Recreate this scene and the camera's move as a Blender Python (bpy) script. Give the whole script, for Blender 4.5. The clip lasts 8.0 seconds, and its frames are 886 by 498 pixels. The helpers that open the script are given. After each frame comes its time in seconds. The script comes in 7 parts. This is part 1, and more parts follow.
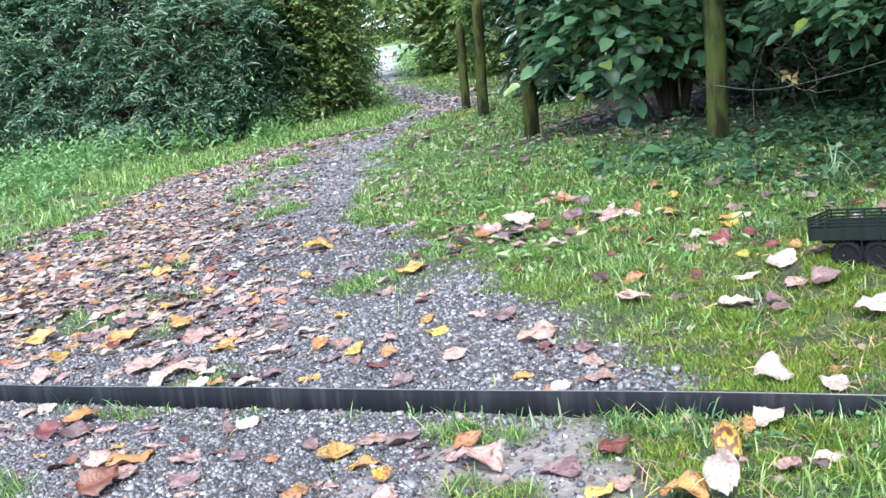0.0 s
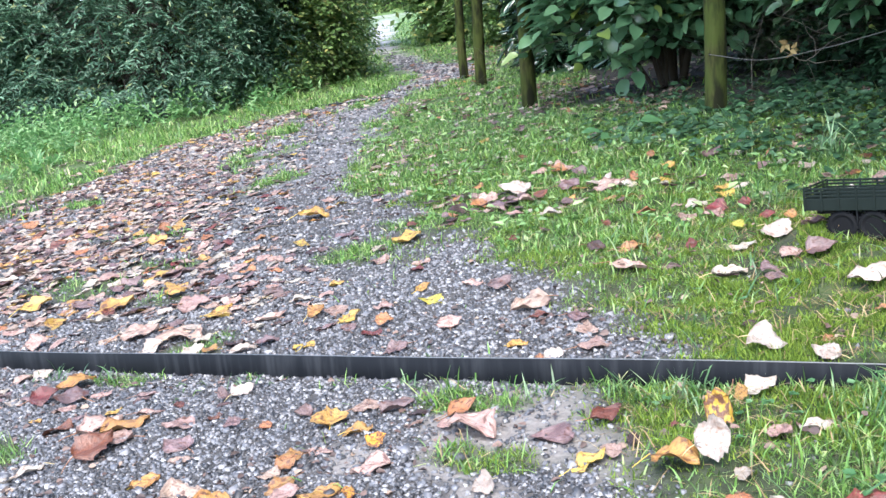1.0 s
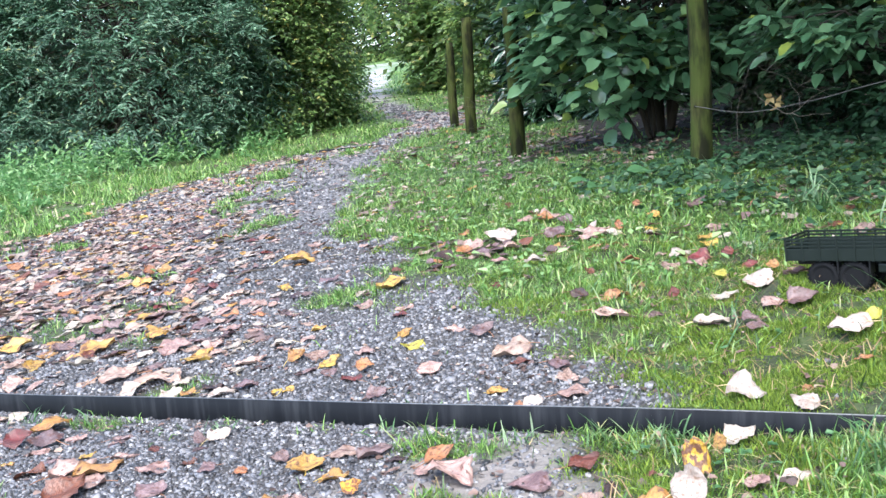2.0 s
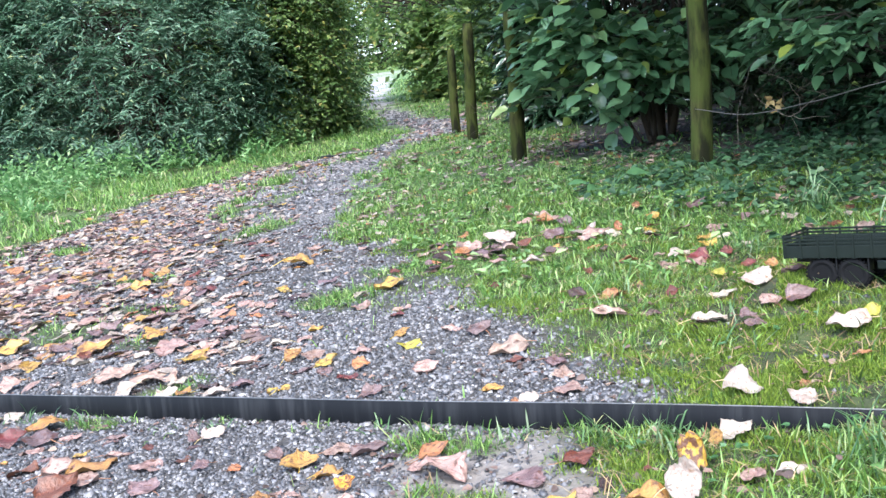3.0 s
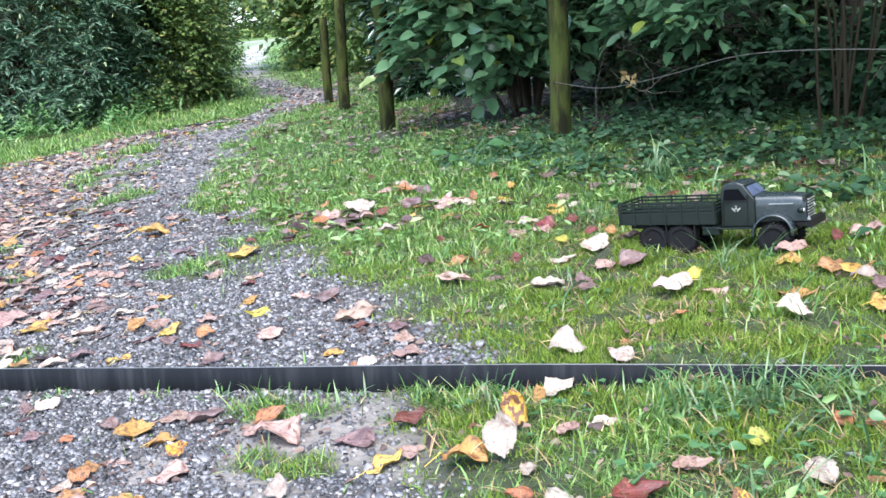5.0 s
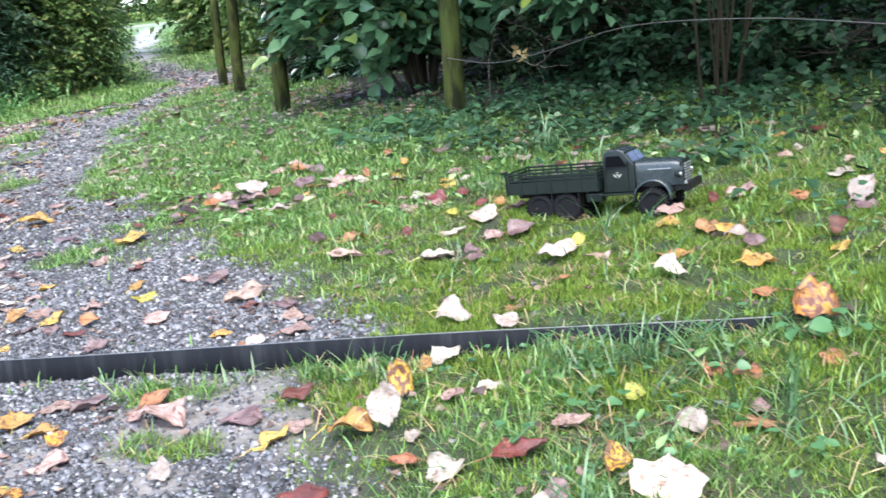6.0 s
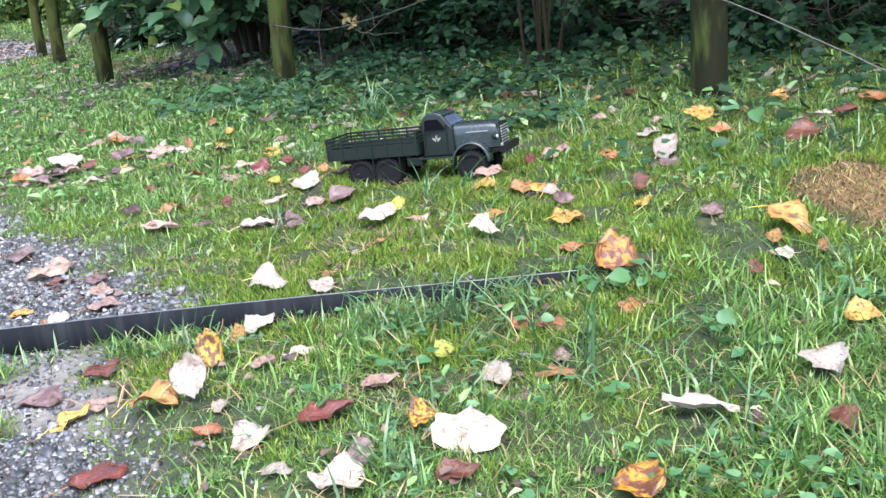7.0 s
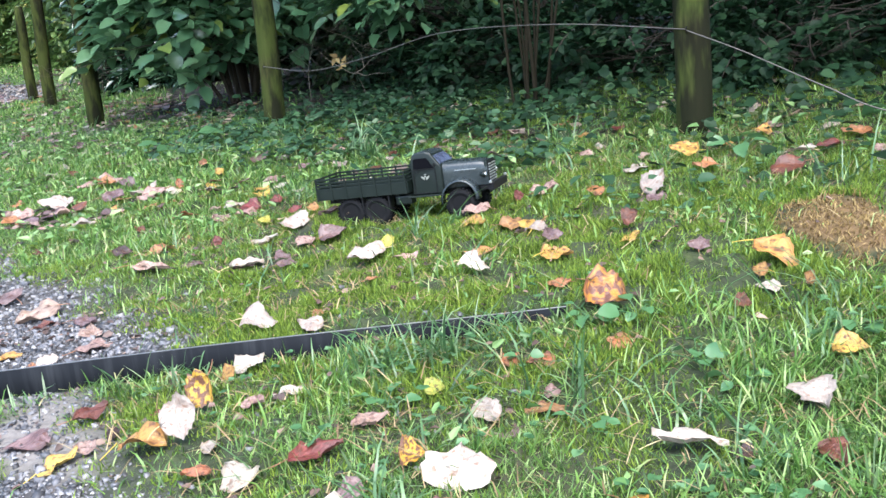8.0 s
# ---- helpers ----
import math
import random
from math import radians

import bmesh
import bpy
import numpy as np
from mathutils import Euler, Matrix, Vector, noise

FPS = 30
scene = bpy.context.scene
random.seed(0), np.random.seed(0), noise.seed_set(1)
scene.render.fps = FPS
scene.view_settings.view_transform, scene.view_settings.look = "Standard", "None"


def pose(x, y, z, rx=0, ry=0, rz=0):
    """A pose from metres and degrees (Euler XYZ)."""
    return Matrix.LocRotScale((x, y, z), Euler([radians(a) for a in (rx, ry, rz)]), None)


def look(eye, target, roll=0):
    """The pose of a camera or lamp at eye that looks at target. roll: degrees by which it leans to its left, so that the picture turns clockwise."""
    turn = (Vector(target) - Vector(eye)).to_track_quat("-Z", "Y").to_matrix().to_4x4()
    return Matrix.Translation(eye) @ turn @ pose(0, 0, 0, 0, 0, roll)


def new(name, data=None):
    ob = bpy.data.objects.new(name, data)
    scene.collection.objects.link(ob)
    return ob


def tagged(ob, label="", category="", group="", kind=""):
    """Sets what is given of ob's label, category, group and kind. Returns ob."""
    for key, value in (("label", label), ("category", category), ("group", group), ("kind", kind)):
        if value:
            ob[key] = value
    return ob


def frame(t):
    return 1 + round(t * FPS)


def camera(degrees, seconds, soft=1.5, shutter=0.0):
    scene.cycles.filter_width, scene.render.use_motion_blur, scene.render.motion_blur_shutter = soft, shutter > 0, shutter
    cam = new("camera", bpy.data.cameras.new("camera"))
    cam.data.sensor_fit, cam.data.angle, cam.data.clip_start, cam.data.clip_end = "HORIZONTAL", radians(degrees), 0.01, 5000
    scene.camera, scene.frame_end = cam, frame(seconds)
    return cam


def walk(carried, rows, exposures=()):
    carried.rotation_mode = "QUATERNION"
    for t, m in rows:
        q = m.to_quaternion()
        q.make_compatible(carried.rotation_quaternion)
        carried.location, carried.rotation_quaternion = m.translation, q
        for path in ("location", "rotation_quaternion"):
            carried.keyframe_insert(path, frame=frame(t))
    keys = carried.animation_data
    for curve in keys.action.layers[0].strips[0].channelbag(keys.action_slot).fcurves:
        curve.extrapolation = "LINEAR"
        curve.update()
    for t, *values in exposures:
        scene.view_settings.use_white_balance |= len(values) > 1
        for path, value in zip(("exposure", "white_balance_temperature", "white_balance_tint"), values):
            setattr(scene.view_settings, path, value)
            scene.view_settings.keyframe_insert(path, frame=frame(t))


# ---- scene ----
# A leafy footpath at the edge of a wood, seen from knee height, with a model lorry in the grass.
cam = camera(50.75, 8.0, soft=1.45, shutter=0.2)
# seconds, eye x y z, pitch, roll, yaw
PATH = [
    (0, -0.0426, -0.0359, 0.5615, -10.39, -5.63, 30.11),
    (0.5, -0.0374, -0.0390, 0.5651, -10.90, -5.52, 29.53),
    (1, -0.0398, -0.0330, 0.5555, -12.18, -5.34, 30.11),
    (1.5, -0.0319, -0.0231, 0.5525, -11.32, -5.15, 30.16),
    (1.7, -0.0303, -0.0250, 0.5531, -9.70, -4.83, 29.73),
    (2.8, -0.0166, -0.0142, 0.5291, -9.20, -3.58, 28.39),
    (3, -0.0188, -0.0131, 0.5270, -8.78, -4.56, 29.44),
    (3.5, -0.0172, -0.0165, 0.5206, -11.09, -3.60, 28.95),
    (4, -0.0118, -0.0166, 0.5208, -10.34, -3.82, 28.47),
    (4.5, 0.0126, -0.0113, 0.5252, -9.75, -3.04, 24.96),
    (4.7, 0.0314, -0.0044, 0.5210, -10.29, -3.13, 23.49),
    (5.8, 0.0737, 0.0003, 0.5076, -12.00, -4.23, 18.70),
    (6, 0.0855, 0.0054, 0.5011, -12.55, -4.49, 16.55),
    (6.5, 0.1198, 0.0148, 0.4915, -13.96, -4.74, 10.41),
    (7, 0.1334, 0.0225, 0.4818, -14.92, -4.20, 7.22),
    (7.5, 0.1319, 0.0219, 0.4818, -13.80, -4.00, 6.96),
    (8, 0.1379, 0.0181, 0.4827, -12.66, -4.72, 6.52),
]


def stand(x, y, z, pitch, roll, yaw):
    p, w = radians(pitch), radians(yaw)
    eye = Vector((x, y, z))
    return look(eye, eye + Vector((-math.sin(w) * math.cos(p), math.cos(w) * math.cos(p), math.sin(p))), roll)


walk(cam, [(t, stand(*row)) for t, *row in PATH], exposures=[(0.0, 2.46, 6200, 9), (8.0, 2.46, 6200, 9)])

# ---- world and light: an overcast autumn day ----
SUN_ELEVATION, SUN_TURN = 62.0, 165.0
world = bpy.data.worlds.new("overcast")
scene.world = world
world.use_nodes = True
wn = world.node_tree
sky = wn.nodes.new("ShaderNodeTexSky")
sky.sky_type = "NISHITA"
sky.sun_disc = False
sky.sun_elevation, sky.sun_rotation = radians(SUN_ELEVATION), radians(SUN_TURN)
sky.air_density, sky.dust_density, sky.ozone_density = 1.0, 2.5, 1.0
wn.links.new(sky.outputs[0], wn.nodes["Background"].inputs[0])
wn.nodes["Background"].inputs[1].default_value = 0.15
sun = new("sun", bpy.data.lights.new("sun", "SUN"))
sun.data.energy, sun.data.angle, sun.data.color = 1.2, radians(60), (1.0, 0.98, 0.95)
e, a = radians(SUN_ELEVATION), radians(SUN_TURN)
sun.matrix_world = look((0, 0, 30), (-math.sin(a) * math.cos(e) * 10, -math.cos(a) * math.cos(e) * 10, 30 - math.sin(e) * 10))

# ---- numbers of the plan ----
STRIP_Y, STRIP_END, STRIP_TOP = 1.25, 0.16, 0.031
SLOPE_X, SLOPE_Y = 0.0759, 0.0639
rng = np.random.default_rng(7)
TABLE = np.random.default_rng(3).random((8, 64, 64))


def vnoise(x, y, size, layer=0):
    """Smooth noise from 0 to 1 with bumps of that size."""
    u, v = np.asarray(x, float) / size, np.asarray(y, float) / size
    i, j = np.floor(u).astype(int), np.floor(v).astype(int)
    fu, fv = u - i, v - j
    fu, fv = fu * fu * (3 - 2 * fu), fv * fv * (3 - 2 * fv)
    t = TABLE[layer]
    g = lambda p, q: t[p % 64, q % 64]
    return (g(i, j) * (1 - fu) + g(i + 1, j) * fu) * (1 - fv) + (g(i, j + 1) * (1 - fu) + g(i + 1, j + 1) * fu) * fv


def softplus(v, s):
    return s * np.logaddexp(0, np.asarray(v, float) / s)


def smooth(v, lo, hi):
    t = np.clip((np.asarray(v, float) - lo) / (hi - lo), 0, 1)
    return t * t * (3 - 2 * t)


# the gravel's two sides: x at some y
RIGHT_Y = [-40, 0.0, 0.86, 1.0, 1.24, 1.28, 1.39, 1.54, 1.78, 1.94, 2.14, 3.13, 4.57, 6.12, 6.7, 7.4, 8.6, 8.77, 9.63, 11.39, 14.44, 16.25, 20.8, 40, 90]
RIGHT_X = [-0.1, -0.12, -0.31, -0.42, -0.55, -0.34, -0.43, -0.62, -0.95, -1.10, -1.33, -2.25, -3.17, -3.83, -3.95, -3.95, -4.35, -4.72, -5.73, -7.11, -9.1, -10.14, -12.9, -25, -60]
LEFT_Y = [-40, 2.0, 2.68, 2.88, 3.66, 4.34, 5.12, 5.64, 6.29, 7.14, 7.92, 11.6, 19.4, 26.3, 40, 90]
LEFT_X = [-3.7, -3.9, -4.0, -4.03, -4.44, -4.72, -4.78, -4.67, -4.5, -4.45, -4.8, -7.6, -12.8, -16.8, -27, -64]


def gravel(x, y):
    """1 on the bare path, 0 on the grass."""
    x, y = np.asarray(x, float), np.asarray(y, float)
    wob = (vnoise(x, y, 0.22, 1) - 0.5) * 0.22 + (vnoise(x, y, 0.07, 2) - 0.5) * 0.12
    wob = wob * np.clip(np.hypot(x, y) / 2, 0.6, 1.3)
    right = np.interp(y, RIGHT_Y, RIGHT_X) - x + wob
    left = x - np.interp(y, LEFT_Y, LEFT_X) + wob
    inside = smooth(np.minimum(right, left), -0.10, 0.10)
    # tongue of grass between the two worn tracks
    ax, ay, bx, by = -3.3, 3.6, -4.05, 6.1
    s = np.clip(((x - ax) * (bx - ax) + (y - ay) * (by - ay)) / ((bx - ax) ** 2 + (by - ay) ** 2), 0, 1)
    off = np.hypot(x - ax - s * (bx - ax) + 0.35 * np.sin(s * 3.1), y - ay - s * (by - ay))
    tongue = smooth(off + wob, 0.03, 0.14)
    patch = smooth(vnoise(x + 9, y + 4, 0.33, 3), 0.76, 0.88) * smooth(-x, 1.15, 1.5) * smooth(y, 1.24, 1.28)
    for px, py, rx, ry in ((-2.25, 1.72, 0.34, 0.13), (-1.82, 1.62, 0.16, 0.10), (-2.12, 1.95, 0.18, 0.07), (-2.5, 2.3, 0.2, 0.1), (-1.55, 1.2, 0.14, 0.05), (-1.5, 0.86, 0.16, 0.07), (-0.6, 0.98, 0.12, 0.05), (-0.72, 1.16, 0.14, 0.05)):
        patch = np.maximum(patch, smooth(-np.hypot((x - px) / rx, (y - py) / ry) + wob * 3, -1.0, -0.5) * 0.8)
    return inside * tongue * (1 - 0.97 * patch)


def mud(x, y):
    """Where fine silt covers the stones at the edge of the path."""
    x, y = np.asarray(x, float), np.asarray(y, float)
    return smooth(1.0 - np.hypot((x + 0.60) / 0.26, (y - 1.08) / 0.20) + (vnoise(x, y, 0.08, 1) - 0.5) * 1.1, 0.0, 0.35)


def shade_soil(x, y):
    """1 behind the fence, where leaf mould is painted with the shrubs' shade."""
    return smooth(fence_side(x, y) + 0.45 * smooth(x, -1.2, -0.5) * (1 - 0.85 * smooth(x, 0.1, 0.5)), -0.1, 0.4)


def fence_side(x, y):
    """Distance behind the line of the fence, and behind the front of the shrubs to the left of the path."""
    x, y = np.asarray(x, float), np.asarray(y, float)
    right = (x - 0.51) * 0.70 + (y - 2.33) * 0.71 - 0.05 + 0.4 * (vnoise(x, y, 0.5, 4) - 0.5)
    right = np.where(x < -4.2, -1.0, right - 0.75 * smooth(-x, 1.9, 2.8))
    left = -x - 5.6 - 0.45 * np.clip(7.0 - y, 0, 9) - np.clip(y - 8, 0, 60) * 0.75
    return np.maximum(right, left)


def height(x, y, fine=True):
    x, y = np.asarray(x, float), np.asarray(y, float)
    r = np.hypot(x, y)
    z = SLOPE_X * np.clip(x, -60, 12) + SLOPE_Y * np.clip(y, -8, 60) + 0.062 * softplus(-x - 3.2, 0.6) + 0.012 * softplus(r - 7, 1.0)
    wide = np.where(x < STRIP_END, 0.012, 0.02 + 0.5 * np.clip((x - STRIP_END) / 0.4, 0, 1))
    z = z + 0.022 * smooth(y - STRIP_Y - np.where(x < STRIP_END, 0.006, 0), -wide * (x >= STRIP_END), wide)
    z = z - 0.010 * smooth(y, STRIP_Y - 0.35, STRIP_Y - 0.02) * (y < STRIP_Y + 0.003) * smooth(-x, -0.3, 0.3)
    if fine:
        g = gravel(x, y)
        near = np.clip(6 / (r + 0.1), 0, 1)
        z = z + near * ((vnoise(x, y, 0.31, 5) - 0.5) * 0.014 + (vnoise(x, y, 0.11, 6) - 0.5) * (0.006 + 0.015 * (1 - g)) + (vnoise(x, y, 0.036, 7) - 0.5) * (0.005 + 0.013 * (1 - g)) * np.clip(3 / (r + 0.1), 0, 1))
    return z


# ---- mesh helpers ----
def mesh_of(name, V, F, material, smooth_faces=False, uv=None):
    """A mesh from arrays: V (n, 3), F (m, k)."""
    V, F = np.asarray(V, np.float32), np.asarray(F, np.int32)
    me = bpy.data.meshes.new(name)
    m, k = F.shape
    me.vertices.add(len(V))
    me.vertices.foreach_set("co", V.ravel())
    me.loops.add(m * k)
    me.loops.foreach_set("vertex_index", F.ravel())
    me.polygons.add(m)
    me.polygons.foreach_set("loop_start", np.arange(0, m * k, k, dtype=np.int32))
    if smooth_faces:
        me.polygons.foreach_set("use_smooth", np.ones(m, bool))
    if uv is not None:
        layer = me.uv_layers.new(name="uv")
        layer.data.foreach_set("uv", np.asarray(uv, np.float32)[F.ravel()].ravel())
    me.update(calc_edges=True)
    if material:
        me.materials.append(material)
    return me


def part(name, bm, material, parent=None, label="", smooth_faces=False):
    """One mesh object from a bmesh, or from a ready mesh, under a thing or a part."""
    if isinstance(bm, bmesh.types.BMesh):
        bmesh.ops.recalc_face_normals(bm, faces=bm.faces[:])
        me = bpy.data.meshes.new(name)
        bm.to_mesh(me)
        bm.free()
        me.materials.append(material)
        if smooth_faces:
            me.polygons.foreach_set("use_smooth", np.ones(len(me.polygons), bool))
    else:
        me = bm
    ob = new(name, me)
    if parent is not None:
        ob.parent = parent
    if label:
        ob["label"] = label
    return ob


def empty(name, m=None):
    ob = new(name)
    ob.empty_display_size = 0.05
    if m is not None:
        ob.matrix_world = m
    return ob


def unit(v):
    return v / np.maximum(np.linalg.norm(v, axis=-1, keepdims=True), 1e-9)


def tube_arrays(points, radii, sides=6):
    """A tapered tube along points."""
    P, R = np.asarray(points, float), np.asarray(radii, float)
    T = unit(np.gradient(P, axis=0))
    ref = np.where(np.abs(T[:, 2:3]) > 0.9, [[1.0, 0, 0]], [[0, 0, 1.0]])
    A = unit(np.cross(T, ref))
    B = np.cross(T, A)
    ang = np.linspace(0, 2 * np.pi, sides, endpoint=False)
    V = P[:, None] + R[:, None, None] * (np.cos(ang)[None, :, None] * A[:, None] + np.sin(ang)[None, :, None] * B[:, None])
    n = len(P)
    i, j = np.meshgrid(np.arange(n - 1), np.arange(sides), indexing="ij")
    a, b = i * sides + j, i * sides + (j + 1) % sides
    F = np.stack([a, b, b + sides, a + sides], -1).reshape(-1, 4)
    return V.reshape(-1, 3), F


class Heap:
    """Gathers pieces of one mesh."""

    def __init__(self):
        self.V, self.F, self.U, self.n = [], [], [], 0

    def add(self, V, F, U=None):
        self.V.append(np.asarray(V, float).reshape(-1, 3))
        self.F.append(np.asarray(F) + self.n)
        if U is not None:
            self.U.append(U)
        self.n += len(self.V[-1])

    def mesh(self, name, material, smooth_faces=False):
        return mesh_of(name, np.concatenate(self.V), np.concatenate(self.F), material, smooth_faces, np.concatenate(self.U) if self.U else None)


# ---- materials ----
def nodes_of(name):
    m = bpy.data.materials.new(name)
    m.use_nodes = True
    return m, m.node_tree, m.node_tree.nodes["Principled BSDF"]


def add_node(nt, kind, **values):
    n = nt.nodes.new(kind)
    for key, value in values.items():
        n.inputs[key].default_value = value
    return n


def ramp_node(nt, fac, stops):
    n = nt.nodes.new("ShaderNodeValToRGB")
    while len(n.color_ramp.elements) < len(stops):
        n.color_ramp.elements.new(0.5)
    for el, (at, col) in zip(n.color_ramp.elements, stops):
        el.position, el.color = at, (*col, 1)
    nt.links.new(fac, n.inputs[0])
    return n.outputs[0]


def noise_node(nt, scale, detail=4.0, coord="Object", rough=0.6, stretch=None):
    c = nt.nodes.new("ShaderNodeTexCoord")
    n = add_node(nt, "ShaderNodeTexNoise", Scale=scale, Detail=detail, Roughness=rough)
    out = c.outputs[coord]
    if stretch:
        mp = nt.nodes.new("ShaderNodeMapping")
        mp.inputs["Scale"].default_value = stretch
        nt.links.new(out, mp.inputs[0])
        out = mp.outputs[0]
    nt.links.new(out, n.inputs["Vector"])
    return n.outputs["Fac"]


def mix_node(nt, fac, a, b, mode="MIX"):
    n = nt.nodes.new("ShaderNodeMix")
    n.data_type, n.blend_type = "RGBA", mode
    for sock, v in ((n.inputs[0], fac), (n.inputs[6], a), (n.inputs[7], b)):
        if isinstance(v, bpy.types.NodeSocket):
            nt.links.new(v, sock)
        elif isinstance(v, tuple):
            sock.default_value = (*v, 1)
        else:
            sock.default_value = v
    return n.outputs[2]


def math_node(nt, op, a, b=0.0, c=None):
    n = nt.nodes.new("ShaderNodeMath")
    n.operation = op
    for sock, v in zip(n.inputs, (a, b, c)):
        if v is None:
            continue
        if isinstance(v, bpy.types.NodeSocket):
            nt.links.new(v, sock)
        else:
            sock.default_value = v
    return n.outputs[0]


def bump_node(nt, bsdf, heightv, strength=0.3, distance=0.005):
    n = add_node(nt, "ShaderNodeBump", Strength=strength, Distance=distance)
    nt.links.new(heightv, n.inputs["Height"])
    nt.links.new(n.outputs[0], bsdf.inputs["Normal"])


def plain(name, col, rough=0.5, metal=0.0, grain=0.15, scale=40.0, bump=0.15, dist=0.001, stretch=None, gloss=0.5):
    """A surface of one paint or stuff, with grain and wear."""
    m, nt, b = nodes_of(name)
    n = noise_node(nt, scale, 5, stretch=stretch)
    big = noise_node(nt, scale / 7, 3, stretch=stretch)
    dark = tuple(c * (1 - grain) for c in col)
    light = tuple(min(1, c * (1 + grain)) for c in col)
    c = mix_node(nt, n, dark, light)
    c = mix_node(nt, big, c, tuple(c0 * (1 - 0.6 * grain) for c0 in col))
    nt.links.new(c, b.inputs["Base Color"])
    nt.links.new(math_node(nt, "MULTIPLY_ADD", n, 0.25, rough - 0.12), b.inputs["Roughness"])
    b.inputs["Metallic"].default_value = metal
    b.inputs["Specular IOR Level"].default_value = gloss
    bump_node(nt, b, n, bump, dist)
    return m


def foliage(name, stops, rough=0.45, through_light=0.3, by="island", spec=0.5, scale=30.0):
    """Leaves: each its own shade, a little mottled, and light shines through."""
    m, nt, b = nodes_of(name)
    if by == "island":
        fac = nt.nodes.new("ShaderNodeNewGeometry").outputs["Random Per Island"]
    else:
        fac = nt.nodes.new("ShaderNodeObjectInfo").outputs["Random"]
    col = ramp_node(nt, fac, stops)
    n = noise_node(nt, scale, 4)
    col = mix_node(nt, math_node(nt, "MULTIPLY", n, 0.5), col, tuple(sum(s[1][i] for s in stops) / len(stops) * 0.55 for i in range(3)))
    nt.links.new(col, b.inputs["Base Color"])
    b.inputs["Roughness"].default_value = rough
    b.inputs["Specular IOR Level"].default_value = spec
    tr = nt.nodes.new("ShaderNodeBsdfTranslucent")
    nt.links.new(col, tr.inputs[0])
    mx = nt.nodes.new("ShaderNodeMixShader")
    mx.inputs[0].default_value = through_light
    nt.links.new(b.outputs[0], mx.inputs[1])
    nt.links.new(tr.outputs[0], mx.inputs[2])
    nt.links.new(mx.outputs[0], nt.nodes["Material Output"].inputs[0])
    return m


